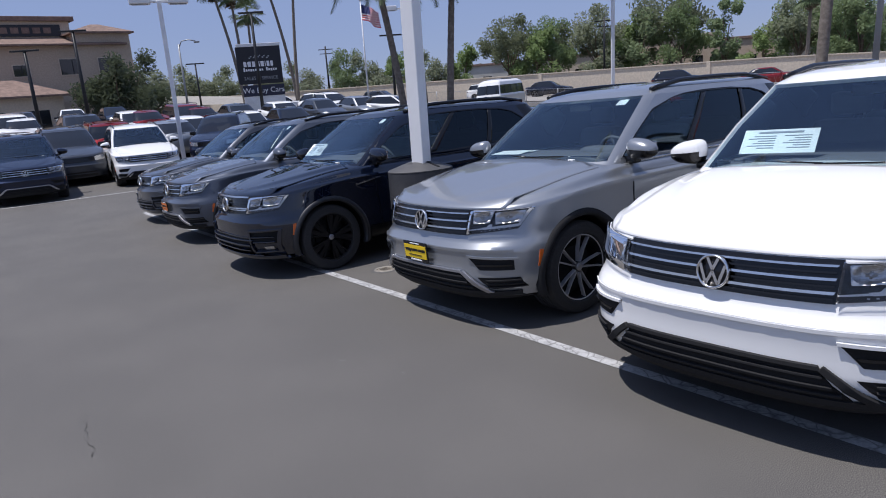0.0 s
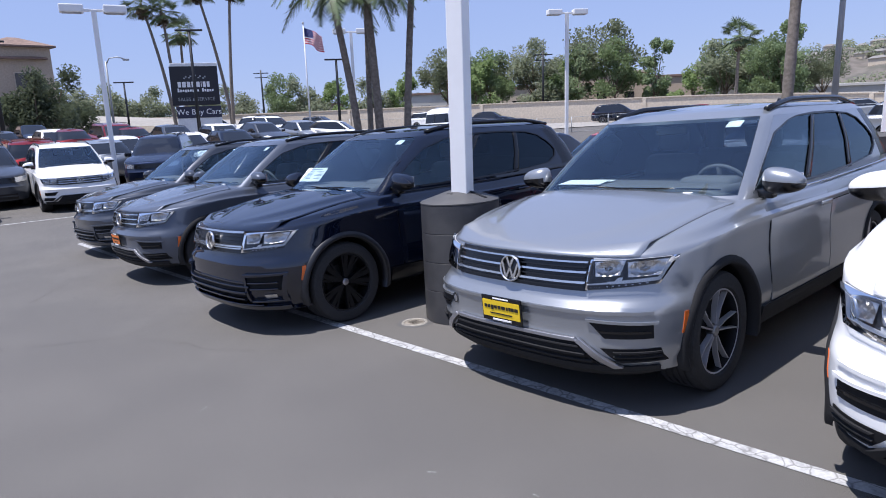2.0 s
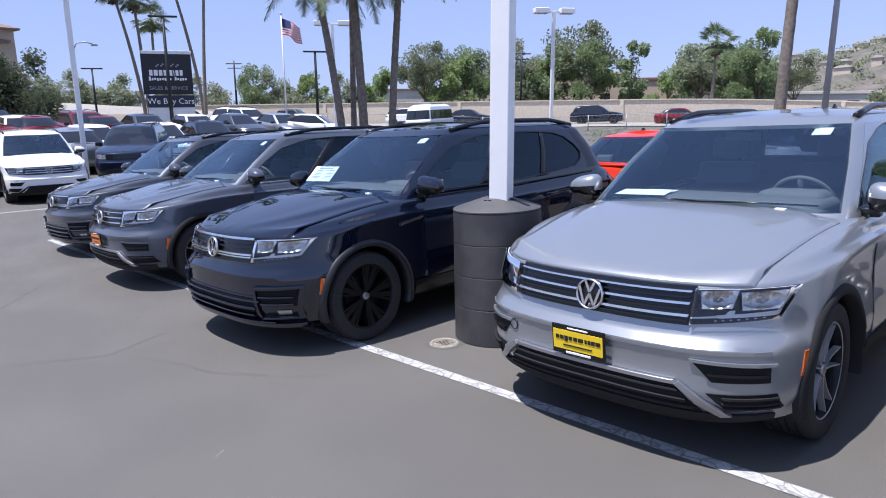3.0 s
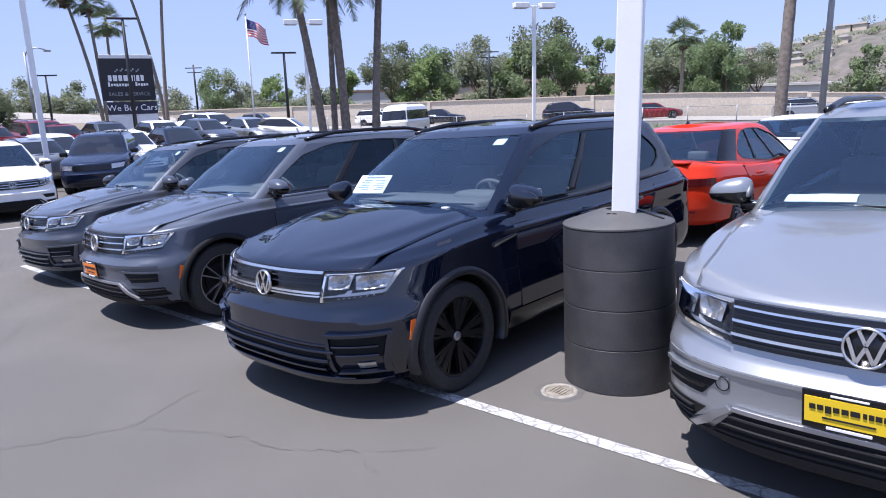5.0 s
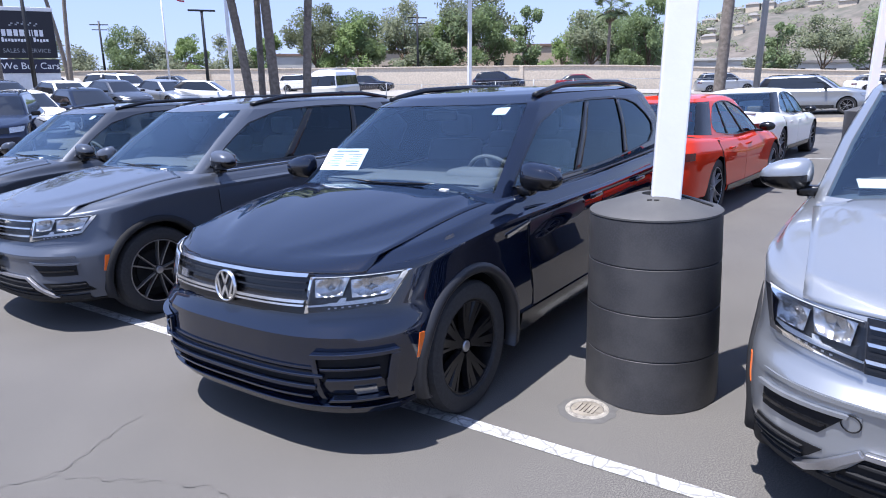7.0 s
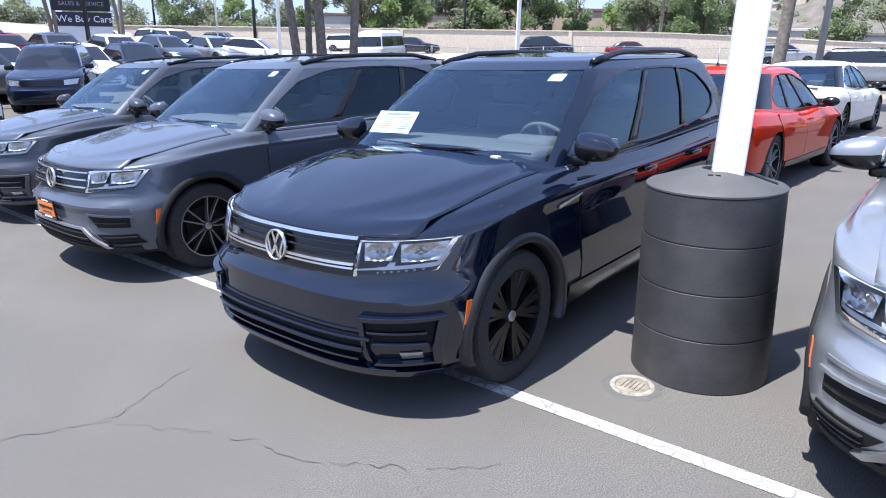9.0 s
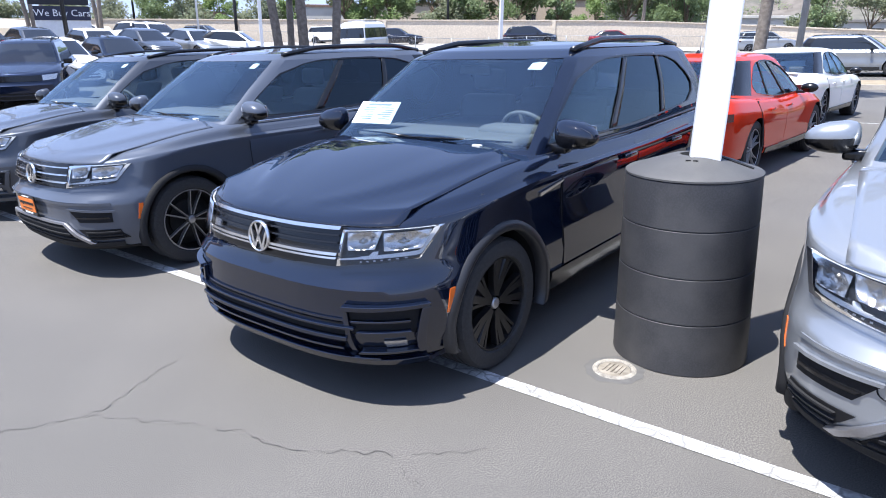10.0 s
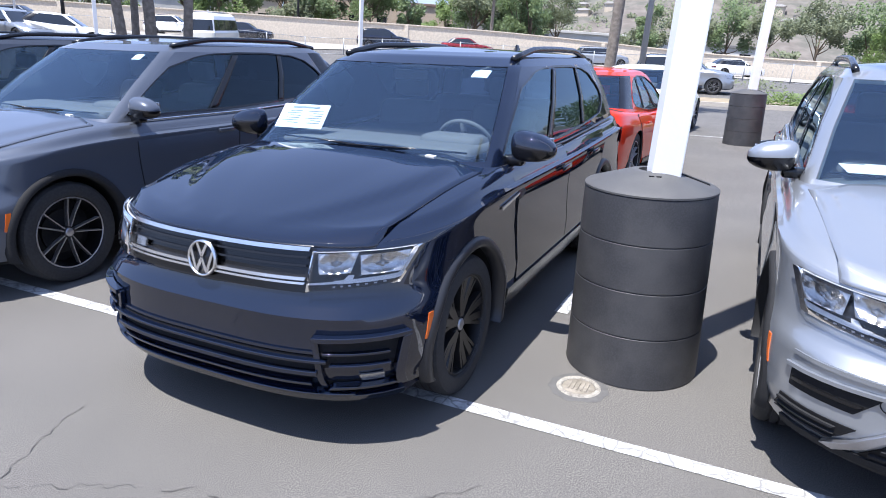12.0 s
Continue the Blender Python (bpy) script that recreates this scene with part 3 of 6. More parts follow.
def headlamp(sh, car, s, std=True):
    h = add("headlamp", mesh_of("headlamp", *nose_panel(sh, [(s * 0.485, 0.70), (s * 0.785, 0.735), (s * 0.49, 0.857), (s * 0.83, 0.874)] if s > 0 else
            [(s * 0.785, 0.735), (s * 0.485, 0.70), (s * 0.83, 0.874), (s * 0.49, 0.857)], 0.001, 0.006, 12, 4), M_LAMPDARK, smooth=False), car)
    for a, b in ((0.512, 0.636), (0.656, 0.788)):
        c = [(s * (a + 0.014), 0.772), (s * b, 0.780), (s * a, 0.846), (s * (b + 0.014), 0.858)]
        if s < 0:
            c = [c[1], c[0], c[3], c[2]]
        add("reflector", mesh_of("reflector", *bowl_panel(sh, c), M_REFLECT, smooth=False), h)
    for cs in ([(0.595, 0.735), (0.775, 0.750), (0.58, 0.748), (0.787, 0.770)], [(0.488, 0.726), (0.595, 0.737), (0.488, 0.733), (0.58, 0.745)], [(0.775, 0.750), (0.789, 0.755), (0.810, 0.864), (0.826, 0.871)], [(0.612, 0.748), (0.645, 0.750), (0.629, 0.770), (0.649, 0.772)], [(0.50, 0.853), (0.81, 0.868), (0.50, 0.855), (0.813, 0.871)]):
        c = [(s * y, z) for y, z in cs]
        if s < 0:
            c = [c[1], c[0], c[3], c[2]]
        add("light_strip", mesh_of("light_strip", *nose_panel(sh, c, 0.007, 0.006, 6, 1), M_LED, smooth=False), h)
    for k in range(7):
        y = 0.58 + k * 0.027
        z = 0.712 + 0.115 * (y - 0.50) * 0.95
        c = [(s * y, z), (s * (y + 0.009), z), (s * y, z + 0.006), (s * (y + 0.009), z + 0.006)]
        if s < 0:
            c = [c[1], c[0], c[3], c[2]]
        add("light_dot", mesh_of("light_dot", *nose_panel(sh, c, 0.006, 0.004, 1, 1), M_SATIN, smooth=False), h)
    c = [(s * 0.485, 0.70), (s * 0.785, 0.735), (s * 0.49, 0.857), (s * 0.83, 0.874)]
    if s < 0:
        c = [c[1], c[0], c[3], c[2]]
    add("clear_cover", mesh_of("clear_cover", *nose_panel(sh, c, 0.024, 0.003, 12, 4), G_LENS), h)


def mirror(car, s, shell_mat):
    arm = bmesh.new()
    box(arm, 1.45, 1.53, min(s * 0.79, s * 0.91), max(s * 0.79, s * 0.91), 1.05, 1.105, 0.015)
    a = part("side_mirror", arm, M_TRIM, car, smooth=True)
    bm = bmesh.new()
    bmesh.ops.create_uvsphere(bm, u_segments=20, v_segments=12, radius=1)
    for v in bm.verts:
        x, y, z = v.co
        sq = lambda q: math.copysign(abs(q) ** 0.75, q)
        v.co = Vector((1.48 + sq(x) * (0.105 if x < 0 else 0.035), s * (0.965 + sq(y * s) * 0.125), 1.160 + sq(z) * 0.078 * (1 - 0.3 * y * s) - 0.01 * y * s))
    for f in bm.faces:
        f.material_index = 1 if f.calc_center_median().z < 1.150 else 0
    part("mirror_shell", bm, [shell_mat, M_TRIM], a, smooth=True)
    g = bmesh.new()
    box(g, 1.512, 1.519, s * 0.965 - 0.095, s * 0.965 + 0.095, 1.110, 1.210, 0.003)
    part("mirror_glass", g, M_CHROME, a)


def seat(car, x, y, wide=0.25):
    bm = bmesh.new()
    box(bm, x - 0.35, x + 0.12, y - wide, y + wide, 0.62, 0.80, 0.04)
    box(bm, x + 0.02, x + 0.16, y - wide * 0.95, y + wide * 0.95, 0.76, 1.27, 0.05)
    for v in bm.verts:
        if v.co.z > 0.8:
            v.co.x += (v.co.z - 0.8) * 0.35
    st = part("seat", bm, M_SEAT, car, smooth=True)
    hb = bmesh.new()
    box(hb, x + 0.21, x + 0.31, y - 0.13, y + 0.13, 1.30, 1.46, 0.035)
    part("headrest", hb, M_SEAT, st, smooth=True)


def interior(car):
    bm = bmesh.new()
    box(bm, 1.36, 1.78, -0.64, 0.64, 1.03, 1.125, 0.04)
    box(bm, 1.57, 1.80, -0.60, -0.20, 1.06, 1.165, 0.05)
    part("dashboard", bm, M_DASH, car, smooth=True)
    c, r = Vector((1.92, -0.38, 1.06)), 0.185
    tilt = pose(*c, 0, 62, 0)
    ring = [tilt @ Vector((r * math.cos(a), r * math.sin(a), 0)) for a in np.linspace(0, 2 * math.pi, 33)]
    sw = tube_part("steering_wheel", ring, 0.016, M_DASH, car)
    for a in (0.0, math.pi, -math.pi / 2 + math.pi):
        tube_part("spoke", [c, tilt @ Vector((r * math.cos(a + math.pi / 2), r * math.sin(a + math.pi / 2), 0))], 0.018, M_DASH, sw)
    for y in (-0.38, 0.38):
        seat(car, 2.35, y)
    seat(car, 3.2, 0.0, 0.6)
    bm = bmesh.new()
    box(bm, 1.86, 1.89, -0.12, 0.12, 1.455, 1.515, 0.008)
    part("rear_view_mirror", bm, M_TRIM, car)


def suv(name, m, paint_mat, label, sport=False, mirror_mat=None, plate=None, dash_reflections=False, sticker=True, paper=None, rims=None, group="parked sport utility cars"):
    """A mid-size sport utility car; the sport one has gloss black lower trim and a wide lower grille."""
    sh = SUV
    car = thing(name, m, label, "car", group)
    trim = M_TRIM if sport else M_PLASTIC
    key = paint_mat.name
    body = BODY_MESH.setdefault("suv", body_mesh(sh, 3, [paint_mat, M_DARK])) if "suv" not in BODY_MESH else BODY_MESH["suv"]
    body = body.copy()
    body.materials[0] = paint_mat
    add("body", body, car)
    cabin_parts(sh, car, paint_mat, SUV_PANES)
    for s in (-1, 1):
        window_surround(sh, car, paint_mat, s)
    # bonnet
    def hood(u, v):
        s = 2 * u - 1
        y = s * (0.70 + 0.095 * v)
        xe = 1.205 - 0.05 * abs(s) ** 4
        if v < 0.12:
            q = v / 0.12
            n = sh.front_n(y, 0.88)
            return sh.front(y, 0.872 + 0.042 * q), (n * (1 - q) + Vector((-0.3, 0, 1)) * q).normalized()
        x0 = sh.front(y, 0.9145).x
        x = x0 + (xe - x0) * (v - 0.12) / 0.88
        return sh.top(x, y), Vector((0, 0, 1))
    add("bonnet", mesh_of("bonnet", *slab(hood, 40, 25, 0.006), paint_mat), car)
    sharp_by_angle(car.children[-1].data, 50)
    # grille
    add("grille", mesh_of("grille", *nose_panel(sh, [(-0.485, 0.695), (0.485, 0.695), (-0.495, 0.868), (0.495, 0.868)], 0.001, 0.005, 24, 2), M_TRIM, smooth=False), car)
    gr = car.children[-1]
    bars = ((0.861, 0.011), (0.751, 0.013), (0.733, 0.009)) if sport else ((0.842, 0.009), (0.790, 0.010), (0.738, 0.012))
    for z, t in bars:
        add("chrome_bar", mesh_of("chrome_bar", *nose_panel(sh, [(-0.475, z - t / 2), (0.475, z - t / 2), (-0.48, z + t / 2), (0.48, z + t / 2)], 0.006, 0.022, 24, 1), M_CHROME, smooth=False), gr)
    for z in ((0.832, 0.80) if sport else (0.816, 0.765, 0.715)):
        add("dark_slat", mesh_of("dark_slat", *nose_panel(sh, [(-0.475, z - 0.004), (0.475, z - 0.004), (-0.475, z + 0.004), (0.475, z + 0.004)], 0.006, 0.020, 24, 1), M_TRIM, smooth=False), gr)
    if sport:
        add("badge", mesh_of("badge", *nose_panel(sh, [(0.36, 0.765), (0.43, 0.765), (0.36, 0.80), (0.43, 0.80)], 0.020, 0.008, 3, 1), M_CHROME, smooth=False), gr)
    n0 = Vector((-1, 0, 0.12))
    emblem(car, sh.front(0, 0.782) + Vector((-0.030, 0, 0)), n0, 0.078)
    for s in (-1, 1):
        headlamp(sh, car, s)
    def np_(nm, cs, lift, th, mat, par=None, nu=12, nv=2, lab=""):
        ob = add(nm, mesh_of(nm, *nose_panel(sh, cs, lift, th, nu, nv), mat, smooth=th > 0.014), par or car, lab)
        if th > 0.014:
            bv = ob.modifiers.new("edge", "BEVEL")
            bv.width, bv.segments, bv.harden_normals = 0.0035, 2, True
        return ob
    def sym(s, cs):
        c = [(s * y, z) for y, z in cs]
        return c if s > 0 else [c[1], c[0], c[3], c[2]]
    # bumper
    if sport:
        np_("lip", [(-0.80, 0.235), (0.80, 0.235), (-0.80, 0.275), (0.80, 0.275)], 0.004, 0.034, paint_mat, nu=30)
        np_("lip_edge", [(-0.66, 0.285), (0.66, 0.285), (-0.67, 0.297), (0.67, 0.297)], 0.006, 0.042, paint_mat, nu=30)
        lg = np_("lower_grille", [(-0.50, 0.30), (0.50, 0.30), (-0.60, 0.445), (0.60, 0.445)], 0.001, 0.004, M_DARK, nu=24)
        for z in (0.335, 0.38, 0.43):
            k = 0.50 + 0.1 * (z - 0.30) / 0.145
            np_("slat", [(-k, z - 0.007), (k, z - 0.007), (-k, z + 0.007), (k, z + 0.007)], 0.004, 0.032, paint_mat, lg, 24, 1)
        np_("bumper_crease", [(-0.62, 0.452), (0.62, 0.452), (-0.62, 0.464), (0.62, 0.464)], 0.001, 0.008, paint_mat, nu=24, nv=1)
        for s in (-1, 1):
            vent = np_("side_vent", sym(s, [(0.57, 0.30), (0.80, 0.315), (0.545, 0.515), (0.825, 0.525)]), 0.001, 0.003, M_DARK)
            np_("vent_frame", sym(s, [(0.545, 0.515), (0.835, 0.525), (0.54, 0.54), (0.84, 0.545)]), 0.002, 0.036, paint_mat, vent)
            np_("vent_frame", sym(s, [(0.79, 0.31), (0.815, 0.315), (0.82, 0.525), (0.84, 0.53)]), 0.002, 0.036, paint_mat, vent, 3, 6)
            np_("fin", sym(s, [(0.575, 0.455), (0.79, 0.46), (0.575, 0.468), (0.79, 0.473)]), 0.003, 0.026, paint_mat, vent)
            np_("fin", sym(s, [(0.60, 0.405), (0.79, 0.41), (0.60, 0.417), (0.79, 0.422)]), 0.003, 0.032, paint_mat, vent)
            fog = np_("fog_lamp", sym(s, [(0.70, 0.335), (0.77, 0.338), (0.70, 0.368), (0.775, 0.37)]), 0.003, 0.008, M_REFLECT, vent, 4, 2)
            np_("fog_surround", sym(s, [(0.58, 0.308), (0.80, 0.318), (0.60, 0.325), (0.79, 0.332)]), 0.003, 0.036, paint_mat, vent, 8, 1)
            np_("vent_frame", sym(s, [(0.555, 0.31), (0.58, 0.308), (0.53, 0.53), (0.556, 0.535)]), 0.002, 0.022, paint_mat, vent, 2, 6)
    else:
        lc = np_("lower_cladding", [(-0.78, 0.235), (0.78, 0.235), (-0.80, 0.30), (0.80, 0.30)], 0.003, 0.012, M_PLASTIC, nu=30)
        lg = np_("lower_grille", [(-0.56, 0.30), (0.56, 0.30), (-0.44, 0.435), (0.44, 0.435)], 0.001, 0.006, M_DARK, nu=24)
        for z in (0.325, 0.36, 0.40):
            k = 0.55 - 0.11 * (z - 0.30) / 0.135
            np_("slat", [(-k, z - 0.007), (k, z - 0.007), (-k, z + 0.007), (k, z + 0.007)], 0.004, 0.016, M_PLASTIC, lg, 24, 1)
        tr = np_("skid_trim", [(-0.46, 0.428), (0.46, 0.428), (-0.45, 0.450), (0.45, 0.450)], 0.004, 0.022, M_SATIN if paint_mat is not P_WHITE else M_PLASTIC, nu=24, nv=1, lab="satin silver bumper strip")
        for s in (-1, 1):
            np_("strip_end", sym(s, [(0.625, 0.292), (0.668, 0.300), (0.45, 0.428), (0.47, 0.450)]), 0.004, 0.022, tr.data.materials[0], tr, 2, 8)
            p = np_("fog_pocket", sym(s, [(0.60, 0.455), (0.80, 0.455), (0.52, 0.545), (0.80, 0.53)]), 0.001, 0.003, M_DARK, nu=6)
            np_("pocket_fin", sym(s, [(0.59, 0.485), (0.79, 0.485), (0.575, 0.497), (0.79, 0.497)]), 0.003, 0.012, M_TRIM, p, 6, 1)
            np_("pocket_edge", sym(s, [(0.515, 0.545), (0.81, 0.53), (0.51, 0.56), (0.815, 0.545)]), 0.001, 0.014, paint_mat, p, 6, 1)
            vt = np_("lower_vent", sym(s, [(0.66, 0.315), (0.83, 0.325), (0.58, 0.40), (0.82, 0.40)]), 0.001, 0.004, M_DARK, nu=6)
            for k in (0.335, 0.358, 0.382):
                np_("vent_slat", sym(s, [(0.65, k - 0.004), (0.82, k - 0.004), (0.64, k + 0.004), (0.82, k + 0.004)]), 0.004, 0.012, M_PLASTIC, vt, 5, 1)
        if plate is M_PLATE:
          tc = np_("tow_cover", sym(1, [(0.475, 0.50), (0.535, 0.50), (0.475, 0.56), (0.535, 0.56)]), 0.001, 0.002, paint_mat, nu=3)
          rg = tube_part("tow_cover_gap", [sh.front(0.505 + 0.03 * math.cos(a), 0.53 + 0.03 * math.sin(a)) + Vector((-0.004, 0, 0)) for a in np.linspace(0, 2 * math.pi, 25)], 0.0025, M_DARK, tc, seg=5)
        np_("bumper_crease", [(-0.80, 0.585), (0.80, 0.585), (-0.80, 0.600), (0.80, 0.600)], 0.0, 0.008, paint_mat, nu=30, nv=1)
    if plate:
        x = sh.front(0, 0.52).x - 0.03
        pm = pose(x, 0.03, 0.54, 0, -4, 0)
        pl = part("number_plate", boxed(-0.012, 0.0, -0.155, 0.155, -0.078, 0.078, 0.004), M_TRIM, car, "dealer plate in a black frame", m=pm)
        part("plate_face", boxed(-0.015, -0.011, -0.145, 0.145, -0.050, 0.052), plate, pl)
        b = bmesh.new()
        for k, (a, w_) in enumerate(((0.118, 0.02), (0.092, 0.02), (0.066, 0.02), (0.04, 0.02), (0.012, 0.022), (-0.02, 0.03), (-0.05, 0.012), (-0.07, 0.016), (-0.092, 0.02), (-0.12, 0.026))):
            box(b, -0.018, -0.014, a - w_ / 2, a + w_ / 2, 0.004 - (0.008 if k in (2,) else 0), 0.024)
        part("plate_lettering", b, M_BLACKINK, pl)
        b = bmesh.new()
        box(b, -0.018, -0.014, -0.085, 0.085, -0.028, -0.022)
        part("small_lettering", b, M_BLACKINK, pl)
        part("frame_lettering", boxed(-0.016, -0.011, -0.075, 0.072, -0.071, -0.059, 0.002), M_WHITEINK, pl)
        part("frame_lettering", boxed(-0.016, -0.011, -0.062, 0.060, 0.061, 0.069, 0.002), M_WHITEINK, pl)
    # flanks
    for s in (-1, 1):
        def fp(nm, cs, lift, th, mat, par=None, nu=10, nv=5, lab=""):
            ob = add(nm, mesh_of(nm, *flank_panel(sh, cs, lift, th, s, nu, nv), mat), par or car, lab)
            sharp_by_angle(ob.data, 35)
            return ob
        fp("door_gap", [(1.447, 0.40), (3.40, 0.42), (1.407, 1.045), (3.62, 1.07)], -0.004, 0.006, M_DARK, nu=14)
        for x0, x1, y0, y1 in ((1.452, 2.455, 1.412, 2.475), (2.468, 3.31, 2.488, 3.60)):
            d = fp("door", [(x0, 0.405), (x1, 0.405), (y0, 1.043), (y1, 1.052)], 0.0, 0.007, paint_mat)
            hx = x1 - 0.14
            hp = sh.side(hx, 0.93, s)
            b = boxed(hx - 0.10, hx + 0.09, hp.y - 0.026 * (1 if s < 0 else -1) - 0.008, hp.y - 0.026 * (1 if s < 0 else -1) + 0.008, 0.915, 0.945, 0.007)
            part("door_handle", b, paint_mat, d, smooth=True)
        fp("sill_cladding", [(1.30, 0.25), (3.24, 0.27), (1.30, 0.40), (3.24, 0.40)], 0.002, 0.016, trim)
        pts = []
        for row in np.linspace(0.02, 1, 16):
            x = 1.42 + (4.02 - 1.42) * row
            q = sh.side(x, 1.03, s)
            pts.append((x, s * (0.845 - 0.012 * ((x - 2.4) / 2.4) ** 2), 1.062 + 0.045 * max(0, (x - 2.6) / 1.9)))
        tube_part("belt_strip", pts, 0.008, M_CHROME if not sport else M_TRIM, car, seg=6)
        for ax in sh.axle:
            prof = []
            bm = bmesh.new()
            prev = None
            for k in range(29):
                a = radians(-22 + k * 224 / 28)
                ring = []
                for r, o in ((0.398, -0.05), (0.398, 0.016), (0.410, 0.022), (0.445, 0.016), (0.452, -0.012)):
                    x, z = ax + r * math.cos(a), 0.352 + r * math.sin(a)
                    z = max(z, 0.235)
                    yb = abs(sh.side(min(max(x, 0.20), 4.6), min(max(z, 0.37), 0.9), s).y)
                    if ax > 2:
                        yb = max(yb, 0.86)
                    ring.append(bm.verts.new((x, s * (yb + o), z)))
                if prev:
                    for q in range(4):
                        bm.faces.new((prev[q], prev[q + 1], ring[q + 1], ring[q]))
                prev = ring
            bmesh.ops.recalc_face_normals(bm, faces=bm.faces)
            part("arch_trim", bm, M_ARCH if sport else trim, car, smooth=True)
        mk = fp("side_marker", [(0.385, 0.46), (0.415, 0.455), (0.405, 0.575), (0.435, 0.575)], 0.004, 0.006, M_AMBER, nu=2, nv=3, lab="amber side marker")
        if sport:
            fp("fender_badge", [(1.17, 0.865), (1.40, 0.905), (1.17, 0.885), (1.42, 0.918)], 0.004, 0.008, M_CHROME, nu=4, nv=1)
        # roof rail
        pts = []
        for u in np.linspace(0, 1, 15):
            x = 2.08 + 1.92 * u
            lift = 0.046 * min(1, 5 * u, 5 * (1 - u))
            pts.append((x, s * (0.605 - 0.03 * u), 1.598 + lift + 0.018 * math.sin(math.pi * u)))
        tube_part("roof_rail", pts, 0.021, M_TRIM, car)
        mirror(car, s, mirror_mat or paint_mat)
        tail = fp("tail_lamp", [(4.30, 0.86), (4.52, 0.88), (4.30, 1.02), (4.50, 1.02)], 0.0, 0.012, M_TAIL, nu=5, nv=3)
    # wipers, cowl and a small white label lying at the windscreen's base
    for a, b in (((1.32, -0.64, 1.115), (1.215, 0.06, 1.118)), ((1.225, 0.02, 1.12), (1.36, 0.70, 1.115))):
        tube_part("wiper", [a, tuple((Vector(a) + Vector(b)) / 2 + Vector((-0.03, 0, 0.008))), b], 0.006, M_TRIM, car, seg=6)
    part("cowl", boxed(1.14, 1.30, -0.60, 0.60, 1.05, 1.085, 0.015), M_TRIM, car, smooth=True)
    part("washer_jet", boxed(1.185, 1.215, -0.51, -0.455, 1.098, 1.108, 0.003), M_PAPER, car)
    fin = bmesh.new()
    box(fin, 3.80, 3.94, -0.016, 0.016, 1.63, 1.69, 0.008, 0.6)
    part("antenna", fin, M_TRIM, car, smooth=True)
    interior(car)
    if sticker:
        part("window_sticker", boxed(0, 0.004, -0.055, 0.055, -0.035, 0.035), M_PAPER, car, "small white sticker inside the glass", m=pose(1.845, -0.49, 1.512, 0, 55, -8))
    if paper:
        y, w_, h_ = paper
        pm = pose(1.45, y, 1.225, 0, 50, 10)
        p = part("price_sheet", boxed(0, 0.003, -w_ / 2, w_ / 2, -h_ / 2, h_ / 2), M_PAPER, car, "white printed price sheet behind the windscreen", m=pm)
        b = bmesh.new()
        box(b, -0.003, 0.0, -w_ * 0.30, w_ * 0.30, h_ * 0.33, h_ * 0.40)
        for k in range(6):
            for c0, c1 in ((-0.42, -0.06), (0.05, 0.42)):
                box(b, -0.003, 0.0, w_ * c0, w_ * (c1 - 0.07 * ((k * 2 + (c0 > 0)) % 3)), h_ * (0.20 - k * 0.10), h_ * (0.225 - k * 0.10))
        part("print", b, M_INK, p)
    # Added white sheets, for the pale strips reflected above the dashboard.
    if dash_reflections:
        part("dash_sheet", boxed(0, 0.20, -0.17, 0.17, 0, 0.003), M_PAPER, car, "white sheet on the dashboard, added for a reflected strip", m=pose(1.33, 0.46, 1.128, 0, -4, 8))
        part("dash_sheet", boxed(0, 0.10, -0.10, 0.10, 0, 0.003), M_PAPER, car, "white sheet on the dashboard, added for a reflected strip", m=pose(1.52, 0.42, 1.128, 0, -4, 3))
    wheels(car, sh, rims or (WEB if sport else TWIN))
    return car


# ---- the ground ----
def smooth(k):
    k = min(1.0, max(0.0, k))
    return k * k * (3 - 2 * k)


LIFT = 0.45  # how far the ground beyond the lot stands above the lot's own level


def land(x, y):
    """The lot is a flat slope; beyond it the ground levels out, and dips towards the freeway."""
    level = 0.033 * y - 0.010 * x + 0.2 + LIFT - 0.35 * smooth((x - 32) / 25) * smooth((34 - y) / 22)
    level = min(level, 3.2 + LIFT)
    w = max(smooth((y - 10) / 40), smooth((x - 30) / 18))
    fall = -0.008 * max(0.0, min(x, 40.0) - 7.2)
    return level * w + fall * (1 - w) * (1 - smooth((y - 12) / 14))


def parked(x, y, yaw, length=4.7):
    """The pose of a car whose nose is at x, y, tilted with the ground."""
    a = radians(yaw)
    z0, z1 = land(x + 0.9 * math.cos(a), y + 0.9 * math.sin(a)), land(x + 3.6 * math.cos(a), y + 3.6 * math.sin(a))
    p = math.atan2(z1 - z0, 2.7)
    return pose(x, y, z0 - 0.9 * math.tan(p), 0, -math.degrees(p), yaw)


UP = Vector((-0.003, -0.048, 1.0)).normalized()
LEAN_M = Vector((0, 0, 1)).rotation_difference(UP).to_matrix().to_4x4()


def stand(x, y, turn=0.0, z=None):
    """A pose upright in the true vertical, on the ground."""
    return Matrix.Translation((x, y, land(x, y) if z is None else z)) @ LEAN_M @ pose(0, 0, 0, 0, 0, turn)


